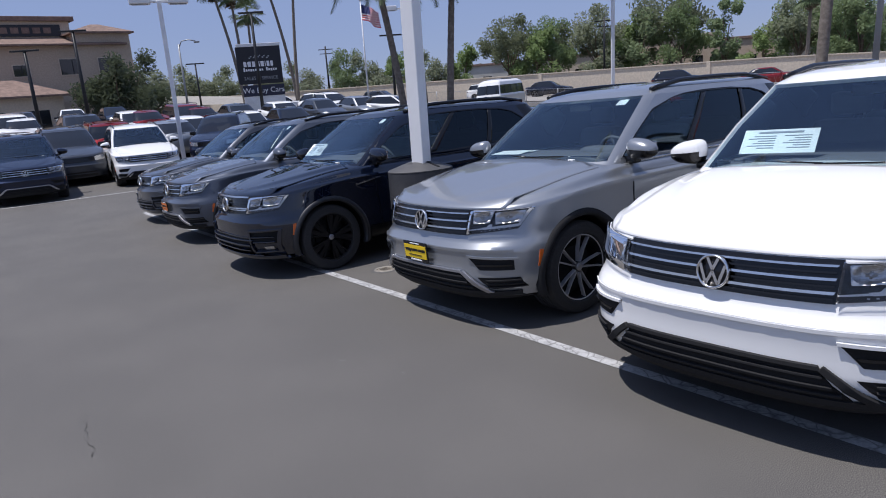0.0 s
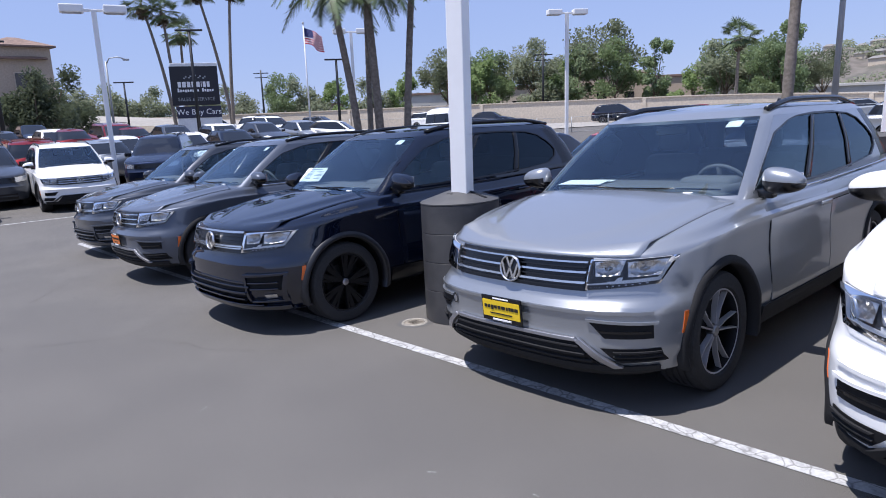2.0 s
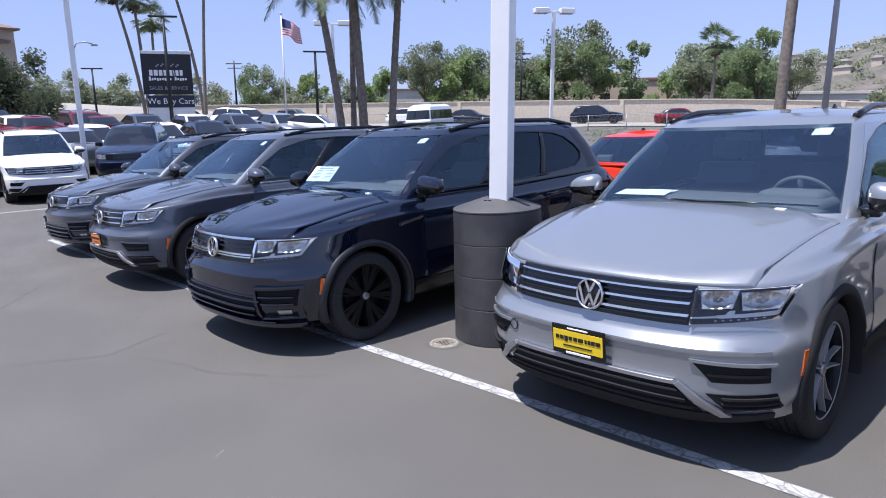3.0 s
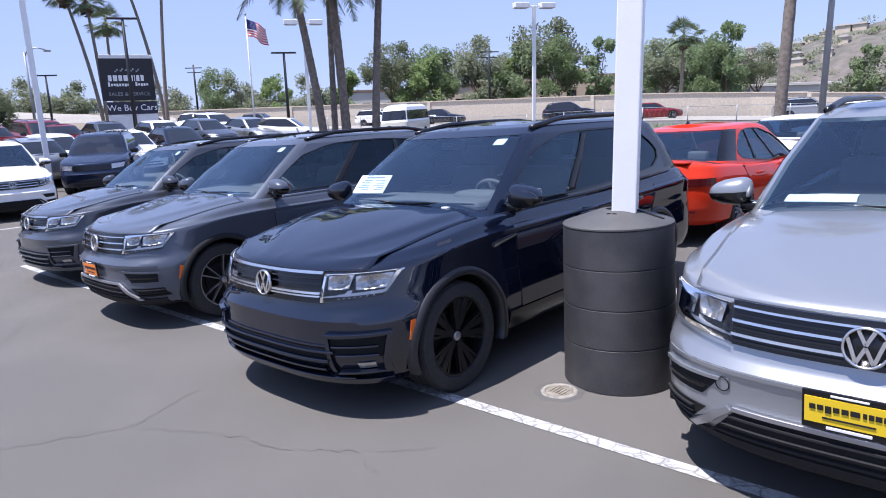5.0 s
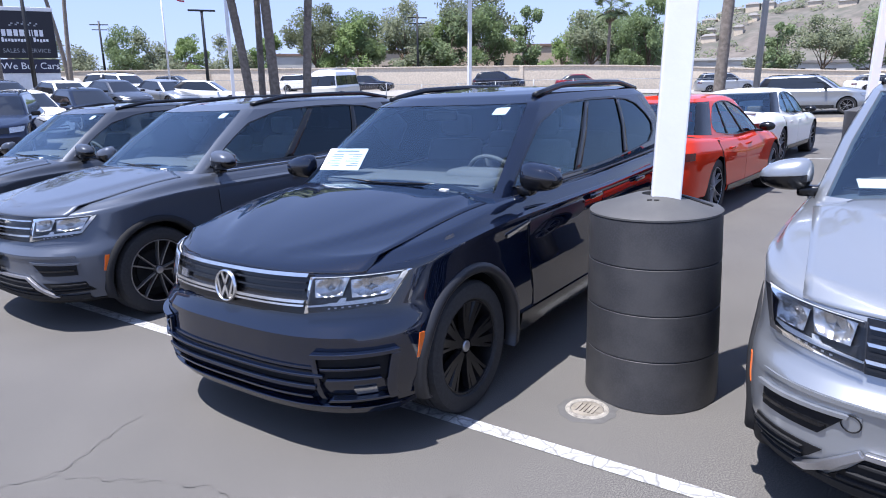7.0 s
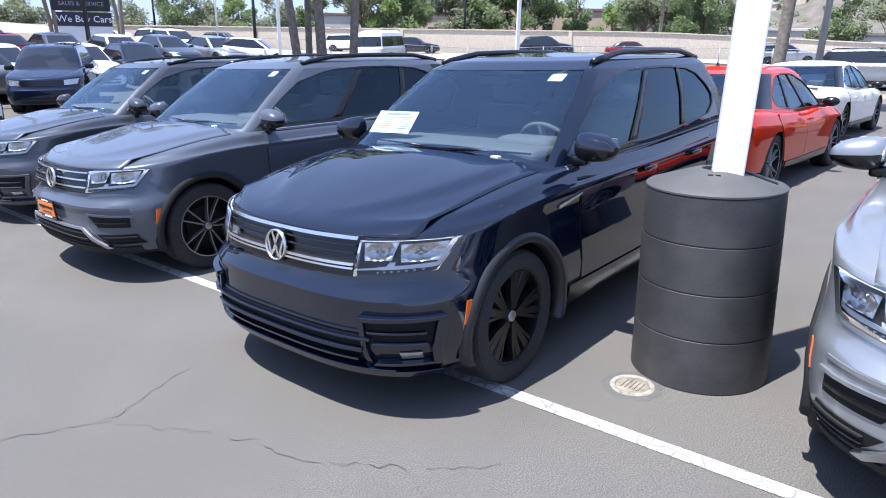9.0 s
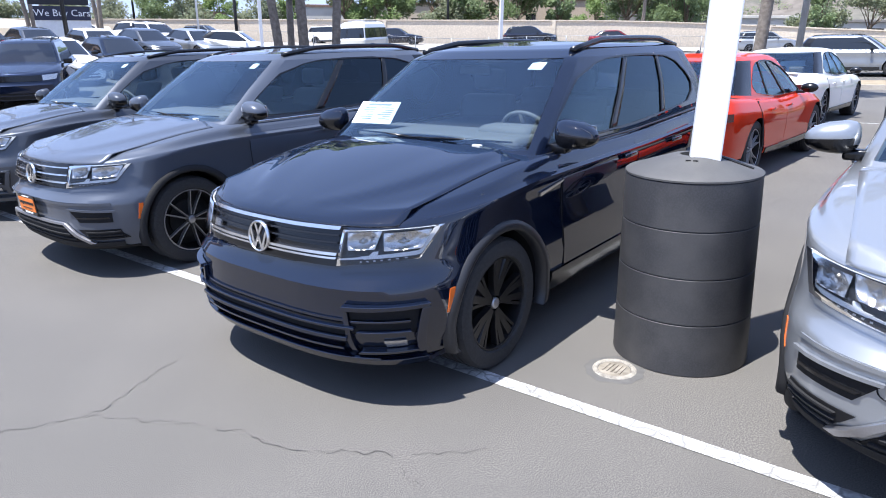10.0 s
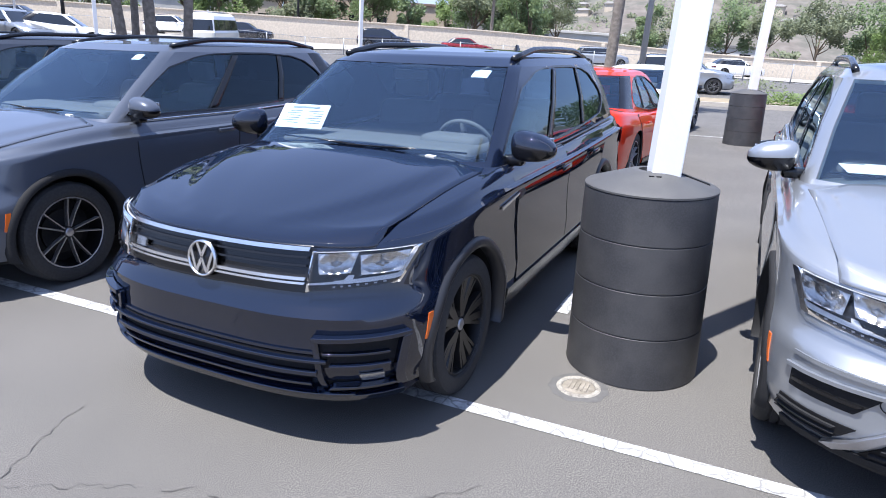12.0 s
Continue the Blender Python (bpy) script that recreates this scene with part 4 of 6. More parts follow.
def crackle(m, scale, width, colour):
    """Old paint broken up by a net of fine cracks."""
    nt = m.node_tree
    b = nt.nodes["Principled BSDF"]
    co, warp, vec = nt.nodes.new("ShaderNodeTexCoord"), nt.nodes.new("ShaderNodeTexNoise"), nt.nodes.new("ShaderNodeMix")
    vec.data_type = "VECTOR"
    vec.inputs[0].default_value = 0.12
    warp.inputs["Scale"].default_value = 6.0
    vo, mr, mx = nt.nodes.new("ShaderNodeTexVoronoi"), nt.nodes.new("ShaderNodeMapRange"), nt.nodes.new("ShaderNodeMix")
    vo.feature = "DISTANCE_TO_EDGE"
    vo.inputs["Scale"].default_value = scale
    mx.data_type = "RGBA"
    nt.links.new(co.outputs["Object"], warp.inputs["Vector"])
    nt.links.new(co.outputs["Object"], vec.inputs[4])
    nt.links.new(warp.outputs[1], vec.inputs[5])
    nt.links.new(vec.outputs[1], vo.inputs["Vector"])
    nt.links.new(vo.outputs[0], mr.inputs[0])
    for k, val in zip((1, 2, 3, 4), (0.0, width, 0.7, 0.0)):
        mr.inputs[k].default_value = val
    nt.links.new(b.inputs["Base Color"].links[0].from_socket, mx.inputs[6])
    mx.inputs[7].default_value = (*colour, 1)
    nt.links.new(mr.outputs[0], mx.inputs[0])
    nt.links.new(mx.outputs[2], b.inputs["Base Color"])


M_ASPHALT = material("asphalt", (0.061, 0.057, 0.052), 0.85, grain=1.0, grain_scale=190, gain=2.4, stain=0.5, stain_scale=0.6, colour2=(0.047, 0.045, 0.043), bump=0.14, bump_scale=520)
M_LINE = material("worn_white_line", (0.42, 0.42, 0.415), 0.8, grain=0.3, grain_scale=60, stain=0.75, stain_scale=11, colour2=(0.2, 0.2, 0.2), bump=0.2)
crackle(M_LINE, 11.0, 0.075, (0.10, 0.095, 0.09))
xs = [-420, -150, -60, -25, -10, 0, 4, 7.2, 9, 11, 13, 16, 20, 22] + list(range(24, 80, 3)) + [85, 100, 130, 180, 260, 420]
ys = [-420, -150, -60, -20, -8, 0, 4] + list(range(8, 50, 2)) + [54, 60, 68, 78, 90, 110, 150, 220, 420]
gv = [(x, y, land(x, y)) for x in xs for y in ys]
gf = [(i * len(ys) + j, (i + 1) * len(ys) + j, (i + 1) * len(ys) + j + 1, i * len(ys) + j + 1) for i in range(len(xs) - 1) for j in range(len(ys) - 1)]
def worn_patches(m, colour):
    """Pale bared aggregate in uneven patches, between smoother sealed ones."""
    nt = m.node_tree
    b = nt.nodes["Principled BSDF"]
    co = nt.nodes.new("ShaderNodeTexCoord")
    facs = []
    for scale, detail, lo, hi, top in ((110.0, 2.0, 0.50, 0.66, 1.0), (0.9, 6.0, 0.43, 0.60, 0.75)):
        n, r = nt.nodes.new("ShaderNodeTexNoise"), nt.nodes.new("ShaderNodeMapRange")
        n.inputs["Scale"].default_value, n.inputs["Detail"].default_value = scale, detail
        nt.links.new(co.outputs["Object"], n.inputs["Vector"])
        nt.links.new(n.outputs[0], r.inputs[0])
        for k, val in zip((1, 2, 3, 4), (lo, hi, 0.0, top)):
            r.inputs[k].default_value = val
        facs.append(r.outputs[0])
    mul, mx = nt.nodes.new("ShaderNodeMath"), nt.nodes.new("ShaderNodeMix")
    mul.operation = "MULTIPLY"
    nt.links.new(facs[0], mul.inputs[0])
    nt.links.new(facs[1], mul.inputs[1])
    mx.data_type = "RGBA"
    nt.links.new(mul.outputs[0], mx.inputs[0])
    nt.links.new(b.inputs["Base Color"].links[0].from_socket, mx.inputs[6])
    mx.inputs[7].default_value = (*colour, 1)
    nt.links.new(mx.outputs[2], b.inputs["Base Color"])


worn_patches(M_ASPHALT, (0.178, 0.166, 0.149))
tagged(add("ground", mesh_of("ground", gv, gf, M_ASPHALT)), "sun-bleached grey asphalt of the car lot", "ground", kind="structure")


def line(name, x0, y0, x1, y1, w=0.088, z=0.004):
    d = Vector((x1 - x0, y1 - y0, 0))
    n = max(2, int(d.length / 1.0))
    t = Vector((-d.y, d.x, 0)).normalized() * w / 2
    vs, fs = [], []
    for i in range(n + 1):
        p = Vector((x0, y0, 0)) + d * i / n
        for q in (p - t, p + t):
            vs.append((q.x, q.y, land(q.x, q.y) + z))
    for i in range(n):
        fs.append((2 * i, 2 * i + 2, 2 * i + 3, 2 * i + 1))
    return tagged(add(name, mesh_of(name, vs, fs, M_LINE)), "worn white painted stall line on asphalt", "road marking", kind="structure")


line("stall_front_line", 3.34, -6, 3.34, 14.2)

# ---- the near row ----
suv("sport_utility_car", pose(2.655, 6.78, 0), P_BLACK, "gloss black sport utility car with black wheels and a price sheet", sport=True, paper=(0.53, 0.31, 0.20))
suv("sport_utility_car", pose(3.143, 3.69, 0), P_SILVER, "silver sport utility car with a yellow dealer plate", plate=M_PLATE, dash_reflections=True)
suv("sport_utility_car", pose(2.98, 1.15, 0, 0, 0, 2.8), P_WHITE, "white sport utility car with a price sheet in its windscreen", paper=(0.36, 0.42, 0.2), sticker=False)
suv("sport_utility_car", pose(2.80, 9.83, 0, 0, 0, -1), P_GREY, "dark grey sport utility car with an orange dealer plate", plate=M_ORANGE, mirror_mat=P_GREY, rims=TWIN_SHADED)
suv("sport_utility_car", pose(3.03, 12.6, 0), P_DARKGREY, "charcoal grey sport utility car with gloss black trim", sport=True, rims=TWIN_SHADED)


# ---- more cars ----
SEDAN_LOW = [
    (0.14, 0.75, 2.4, 0.78, 4.56, 0.5, 0.18, 0.19, 0.27),
    (0.06, 0.78, 2.5, 0.86, 4.62, 0.5, 0.22, 0.24, 0.33),
    (0.00, 0.80, 2.5, 0.888, 4.69, 0.5, 0.36, 0.36, 0.45),
    (0.01, 0.80, 2.5, 0.900, 4.70, 0.5, 0.52, 0.55, 0.62),
    (0.03, 0.82, 2.5, 0.902, 4.70, 0.5, 0.60, 0.68, 0.76),
    (0.07, 0.84, 2.5, 0.893, 4.69, 0.5, 0.68, 0.77, 0.86),
    (0.12, 0.88, 2.45, 0.875, 4.66, 0.5, 0.715, 0.81, 0.92),
    (0.16, 0.92, 2.4, 0.845, 4.63, 0.48, 0.73, 0.88, 0.99),
    (0.22, 0.98, 2.4, 0.80, 4.58, 0.45, 0.745, 0.905, 1.02),
]
SEDAN_CABIN = [
    (1.22, 0.45, 4.2, 0.81, 4.27, 0.40, 0.88, 0.88, 1.00),
    (1.31, 0.45, 4.2, 0.795, 4.21, 0.40, 0.93, 0.93, 1.03),
    (1.66, 0.46, 4.0, 0.72, 4.00, 0.40, 1.16, 1.16, 1.20),
    (2.00, 0.46, 3.8, 0.625, 3.72, 0.38, 1.38, 1.38, 1.39),
    (2.14, 0.46, 3.4, 0.575, 3.56, 0.36, 1.43, 1.43, 1.425),
    (2.32, 0.44, 3.0, 0.50, 3.40, 0.34, 1.455, 1.455, 1.445),
]
SEDAN = Shell(SEDAN_LOW, SEDAN_CABIN, 0.05, (0.88, 3.57))
SEDAN_PANES = [("windscreen", 0, 8, G_WIND), ("front_window", 12, 21, G_SIDE), ("rear_window", 21, 29, G_SIDE), ("quarter_window", 29, 34, G_SIDE), ("back_window", 39, 46, G_WIND)]


def sedan(name, m, paint_mat, label):
    sh = SEDAN
    car = thing(name, m, label, "car", "parked saloon cars")
    if "sedan" not in BODY_MESH:
        BODY_MESH["sedan"] = body_mesh(sh, 3, [paint_mat, M_DARK], 0.385)
    b = BODY_MESH["sedan"].copy()
    b.materials[0] = paint_mat
    add("body", b, car)
    cabin_parts(sh, car, paint_mat, SEDAN_PANES)
    for s in (-1, 1):
        window_surround(sh, car, paint_mat, s, (12, 34))
    add("grille", mesh_of("grille", *nose_panel(sh, [(-0.5, 0.5), (0.5, 0.5), (-0.5, 0.66), (0.5, 0.66)], 0.001, 0.006, 20, 2), M_TRIM, smooth=False), car)
    part("boot_spoiler", boxed(4.44, 4.60, -0.60, 0.60, 1.02, 1.045, 0.01), paint_mat, car, smooth=True)
    part("boot_gap", boxed(4.685, 4.700, -0.36, 0.36, 0.655, 0.667, 0.002), M_DARK, car)
    part("rear_diffuser", boxed(4.60, 4.695, -0.55, 0.55, 0.30, 0.42, 0.02), M_PLASTIC, car)
    for s in (-1, 1):
        def fp(nm, cs, lift, th, mat, par=None, nu=10, nv=5):
            ob = add(nm, mesh_of(nm, *flank_panel(sh, cs, lift, th, s, nu, nv), mat), par or car)
            sharp_by_angle(ob.data, 35)
            return ob
        fp("door_gap", [(1.44, 0.34), (3.30, 0.36), (1.42, 0.885), (3.55, 0.93)], -0.004, 0.006, M_DARK, nu=14)
        for x0, x1, y0, y1 in ((1.452, 2.455, 1.432, 2.465), (2.468, 3.22, 2.478, 3.53)):
            d = fp("door", [(x0, 0.345), (x1, 0.345), (y0, 0.885), (y1, 0.90)], 0.0, 0.007, paint_mat)
            hx = x1 - 0.12
            hp = sh.side(hx, 0.80, s)
            part("door_handle", boxed(hx - 0.1, hx + 0.08, hp.y + s * 0.02 - 0.008, hp.y + s * 0.02 + 0.008, 0.79, 0.818, 0.006), paint_mat, d, smooth=True)
        fp("sill", [(1.32, 0.22), (3.14, 0.24), (1.32, 0.33), (3.14, 0.33)], 0.002, 0.012, M_TRIM)
        def lamp(u, v):
            y, z = 0.40 + 0.47 * u, 0.735 + 0.03 * u + (0.105 - 0.02 * u) * v
            e = 0.01
            f = lambda q: 4.698 - 0.5 * (1 - max(0, 1 - min(1, q / 0.893) ** 3) ** (1 / 3))
            n = Vector((e, s * (f(y - e) - f(y)), 0)).normalized()
            return Vector((f(y), s * y, z)), n
        add("tail_lamp", mesh_of("tail_lamp", *slab(lamp, 14, 3, 0.014), M_TAIL, smooth=False), car)
        part("rear_reflector", boxed(4.60, 4.64, s * 0.62 - 0.1, s * 0.62 + 0.1, 0.44, 0.47, 0.004), M_TAIL, car)
        fp("headlamp", [(0.30, 0.58), (0.75, 0.66), (0.30, 0.70), (0.80, 0.75)], 0.0, 0.01, M_REFLECT, nu=6, nv=3)
        a = part("side_mirror", boxed(1.66, 1.74, min(s * 0.78, s * 0.90), max(s * 0.78, s * 0.90), 0.91, 0.945, 0.01), M_TRIM, car)
        bm = bmesh.new()
        bmesh.ops.create_uvsphere(bm, u_segments=14, v_segments=8, radius=1)
        for v in bm.verts:
            v.co = Vector((1.70 + v.co.x * 0.07, s * 0.95 + v.co.y * 0.11, 0.985 + v.co.z * 0.065))
        part("mirror_shell", bm, M_TRIM, a, smooth=True)
    for y in (-0.36, 0.36):
        bm = bmesh.new()
        box(bm, 2.55, 2.70, y - 0.23, y + 0.23, 0.6, 1.10, 0.05)
        box(bm, 2.66, 2.76, y - 0.12, y + 0.12, 1.11, 1.26, 0.03)
        part("seat", bm, M_SEAT, car, smooth=True)
        bm = bmesh.new()
        box(bm, 3.72, 3.82, y - 0.13, y + 0.13, 0.98, 1.13, 0.03)
        part("headrest", bm, M_SEAT, car, smooth=True)
    fin = boxed(3.26, 3.38, -0.02, 0.02, 1.46, 1.515, 0.01, 0.6)
    part("antenna", fin, M_TRIM, car, smooth=True)
    wheels(car, sh, TWIN, 0.76)
    return car


FAR = {}


def far_car(kind, m, paint_mat, label, group="cars across the lot"):
    """A car that stays far off: body, glasshouse, lamps and four wheels."""
    if kind not in FAR:
        sh = {"suv": SUV, "sedan": SEDAN}[kind]
        car = thing("parked_car", m, label, "car", group)
        add("body", body_mesh(sh, 1, [paint_mat, M_DARK], 0.39), car)
        panes = [(a, b, c, G_FAR) for a, b, c, g in (SUV_PANES if kind == "suv" else SEDAN_PANES)]
        cabin_parts(sh, car, paint_mat, panes, 5, simple=True)
        zl = 0.70 if kind == "suv" else 0.60
        add("grille", mesh_of("grille", *nose_panel(sh, [(-0.48, zl), (0.48, zl), (-0.48, zl + 0.14), (0.48, zl + 0.14)], 0.001, 0.01, 10, 1), M_TRIM, smooth=False), car)
        add("lower_grille", mesh_of("lower_grille", *nose_panel(sh, [(-0.52, 0.28), (0.52, 0.28), (-0.50, 0.42), (0.50, 0.42)], 0.001, 0.01, 10, 1), M_PLASTIC, smooth=False), car)
        for s in (-1, 1):
            c = [(s * 0.50, zl + 0.01), (s * 0.78, zl + 0.03), (s * 0.50, zl + 0.14), (s * 0.82, zl + 0.155)]
            if s < 0:
                c = [c[1], c[0], c[3], c[2]]
            add("headlamp", mesh_of("headlamp", *nose_panel(sh, c, 0.001, 0.01, 5, 1), M_REFLECT, smooth=False), car)
            zt = 0.88 if kind == "suv" else 0.74
            add("tail_lamp", mesh_of("tail_lamp", *flank_panel(sh, [(4.3, zt), (4.6, zt), (4.3, zt + 0.11), (4.6, zt + 0.11)], 0, 0.012, s, 5, 1), M_TAIL, smooth=False), car)
            part("side_mirror", boxed(1.60, 1.70, s * 0.97 - 0.11, s * 0.97 + 0.11, 1.02 if kind == "suv" else 0.92, 1.15 if kind == "suv" else 1.03, 0.03), M_TRIM, car)
            if kind == "suv":
                part("sill_cladding", boxed(1.3, 3.25, s * 0.90 - 0.02, s * 0.90 + 0.02, 0.25, 0.38, 0.01), M_PLASTIC, car)
                tube_part("roof_rail", [(2.1, s * 0.6, 1.62), (2.25, s * 0.6, 1.67), (3.8, s * 0.57, 1.67), (3.95, s * 0.57, 1.62)], 0.018, M_TRIM, car, seg=6)
        wheels(car, sh, TWIN, 0.76)
        FAR[kind] = car
        return car
    car = copy_thing(FAR[kind], m)
    tagged(car, label, "car", group)
    for o in car.children:
        if o.name.startswith(("body", "cabin_shell")):
            o.material_slots[0].link = "OBJECT"
            o.material_slots[0].material = paint_mat
    return car


def tail_to(x, y, yaw=180.0):
    """A car seen from behind, its tail at x, y."""
    return parked(x + 4.7, y, yaw)


sedan("saloon_car", parked(12.96, 6.75, 176.4), P_RED, "bright red saloon car with dark tail lamps")
sedan("saloon_car", parked(18.96, 6.95, 176), P_WHITE, "white saloon car with dark tail lamps")
sedan("saloon_car", parked(16.6, 3.0, 180), P_RED, "bright red saloon car parked behind a silver one")
far_car("suv", parked(34.6, 6.0, 90), P_SILVER, "pale silver boxy sport utility car beyond the kerb")
far_car("suv", tail_to(11.6, 0.2), P_DARKGREY, "dark grey sport utility car in the second row")
far_car("sedan", tail_to(8.3, 9.6), P_BLUE, "dark navy saloon car in the second row")
far_car("sedan", tail_to(8.2, 12.4), P_BLACK, "black saloon car in the second row")


def facing(x, y, yaw):
    return parked(x, y, yaw)


suv("sport_utility_car", facing(4.85, 19.7, 84), P_WHITE, "white sport utility car parked across the aisle", sticker=False, group="cars across the aisle")
suv("sport_utility_car", facing(1.75, 18.9, 86), P_BLUE, "dark navy sport utility car parked across the aisle", group="cars across the aisle", sticker=False)
far_car("suv", facing(3.3, 21.8, 88), P_DARKGREY, "charcoal boxy off-road car across the aisle", "cars across the aisle")
far_car("suv", facing(7.7, 23.0, 60), P_BLUE, "dark navy sport utility car across the aisle", "cars across the aisle")
far_car("sedan", facing(8.6, 27.0, 84), P_WHITE, "white saloon car across the aisle", "cars across the aisle")
far_car("sedan", facing(11.4, 27.6, 84), P_WHITE, "white saloon car across the aisle", "cars across the aisle")
far_car("sedan", facing(13.9, 28.4, 84), P_BLACK, "black saloon car across the aisle", "cars across the aisle")
far_car("suv", facing(-1.2, 18.4, 88), P_BLACK, "black sport utility car across the aisle", "cars across the aisle")
rnd = random.Random(7)
tones = [(P_WHITE, "white"), (P_WHITE, "white"), (P_SILVER, "silver"), (P_GREY, "grey"), (P_DARKGREY, "charcoal"), (P_BLACK, "black"), (P_BLUE, "navy"), (P_DEEPRED, "dark red")]
for row, y in enumerate((24.5, 30.0, 35.5, 41.0, 46.5)):
    for col in range(11):
        x = -6.5 + col * 2.75 + 0.6 * row
        if (row == 0 and (x > 2.0)) or (row == 1 and x > 8.5) or (x > 12 and y > 38) or rnd.random() < 0.10 or (6.0 < x < 9.0 and y < 26):
            continue
        pm, word = tones[rnd.randrange(len(tones))]
        kind = "suv" if rnd.random() < (0.6 if x < 6 else 0.12) else "sedan"
        far_car(kind, facing(x + rnd.uniform(-0.15, 0.15), y + rnd.uniform(-0.5, 0.5), 88 + rnd.uniform(-3, 3) + (180 if row % 2 else 0)), pm,
                f"{word} {'sport utility car' if kind == 'suv' else 'saloon car'} in the far rows of the lot", "cars in the far rows")
for x, y, yaw, kind, pm, word in ((25.5, 45.5, 200, "suv", P_WHITE, "white"), (26.5, 56.0, 190, "suv", P_WHITE, "white"), (22.8, 40.5, 95, "suv", P_WHITE, "white"),
                                  (25.2, 34.6, 130, "sedan", P_WHITE, "white")):
    far_car(kind, facing(x, y, yaw), pm, f"{word} {'sport utility car' if kind == 'suv' else 'saloon car'} near the lot's far edge", "cars in the far rows")


def vintage_van(m):
    """A rounded old van with a split two-tone side and a row of windows."""
    low = [(0.10, 0.30, 3.2, 0.78, 4.22, 0.3, 0.30, 0.30, 0.32), (0.02, 0.32, 3.2, 0.85, 4.28, 0.3, 0.42, 0.42, 0.42), (0.0, 0.34, 3.2, 0.86, 4.30, 0.3, 0.80, 0.80, 0.80), (0.02, 0.34, 3.2, 0.85, 4.28, 0.3, 1.05, 1.05, 1.05)]
    cab = [(0.03, 0.34, 3.2, 0.845, 4.27, 0.3, 1.05, 1.05, 1.05), (0.07, 0.34, 3.2, 0.82, 4.24, 0.3, 1.15, 1.15, 1.15), (0.12, 0.34, 3.2, 0.79, 4.20, 0.3, 1.38, 1.38, 1.38), (0.18, 0.34, 3.0, 0.76, 4.15, 0.3, 1.62, 1.62, 1.62), (0.30, 0.40, 2.8, 0.70, 4.05, 0.35, 1.80, 1.80, 1.80), (0.55, 0.5, 2.6, 0.55, 3.85, 0.4, 1.90, 1.90, 1.90)]
    sh = Shell(low, cab, 0.0, (0.75, 3.15), 4.3)
    van = thing("vintage_van", m, "old white rounded passenger van with many windows", "van")
    add("body", body_mesh(sh, 2, [P_CREAM, M_DARK], 0.36), van)
    cabin_parts(sh, van, P_WHITE, [("windscreen", 0, 10, G_FAR), ("side_window", 12, 17, G_FAR), ("side_window", 18, 23, G_FAR), ("side_window", 24, 29, G_FAR), ("side_window", 30, 35, G_FAR), ("back_window", 39, 46, G_FAR)], 5, simple=True)
    for x in (0.0, 4.26):
        part("bumper", boxed(x - 0.05, x + 0.09, -0.82, 0.82, 0.38, 0.50, 0.03), M_PAPER, van)
    part("roof_rack", boxed(1.2, 3.2, -0.5, 0.5, 1.93, 1.97, 0.01), M_SATIN, van)
    wheels(van, sh, TWIN, 0.70)
    return van


vintage_van(facing(27.3, 31.2, 24) @ Matrix.Diagonal((1, 1, 1.13, 1)))


# ---- lot fixtures ----
M_POLE = material("white_pole_paint", (0.80, 0.80, 0.80), 0.4, stain=0.15, stain_scale=4, colour2=(0.6, 0.58, 0.55), bump=0.1, bump_scale=30)
M_DRUM = material("black_moulded_plastic", (0.034, 0.034, 0.037), 0.5, grain=0.35, grain_scale=120, stain=0.85, stain_scale=5, colour2=(0.062, 0.060, 0.060), bump=0.08, bump_scale=9)
# The guard's plastic, lightened: the sky's light on the lid is in the colour.
M_LID = material("lightened_black_plastic", (0.062, 0.061, 0.061), 0.6, grain=0.15, grain_scale=200, stain=0.6, stain_scale=7, colour2=(0.085, 0.083, 0.08))
M_CONC = material("concrete", (0.33, 0.30, 0.26), 0.9, grain=0.3, grain_scale=25, stain=0.4, stain_scale=1.2, bump=0.3)
M_WALLC = material("tan_block_wall", (0.53, 0.46, 0.37), 0.9, grain=0.25, grain_scale=6, stain=0.35, stain_scale=0.15, colour2=(0.44, 0.38, 0.305))
M_BLACKPOLE = material("black_pole_paint", (0.012, 0.012, 0.013), 0.5, stain=0.2)
M_GREYPOLE = material("galvanised_pole", (0.35, 0.36, 0.37), 0.5, 0.4, stain=0.3)
M_DIRT = material("dry_dirt", (0.24, 0.19, 0.13), 0.95, grain=0.4, grain_scale=4, stain=0.6, stain_scale=0.3, colour2=(0.10, 0.11, 0.05), bump=0.5)
M_RUST = material("rusty_iron_cover", (0.17, 0.15, 0.12), 0.85, grain=0.4, grain_scale=40, stain=0.7, stain_scale=14, colour2=(0.30, 0.27, 0.23))
M_COLLAR = material("dirty_cast_ring", (0.27, 0.25, 0.215), 0.9, grain=0.4, grain_scale=90, stain=0.85, stain_scale=22, colour2=(0.09, 0.08, 0.07), bump=0.4)
M_CRACK = material("asphalt_crack", (0.045, 0.042, 0.039), 0.95, stain=0.7, stain_scale=14, colour2=(0.075, 0.072, 0.07))
M_SEAL = material("old_crack_filler", (0.085, 0.082, 0.079), 0.8, grain=0.3)


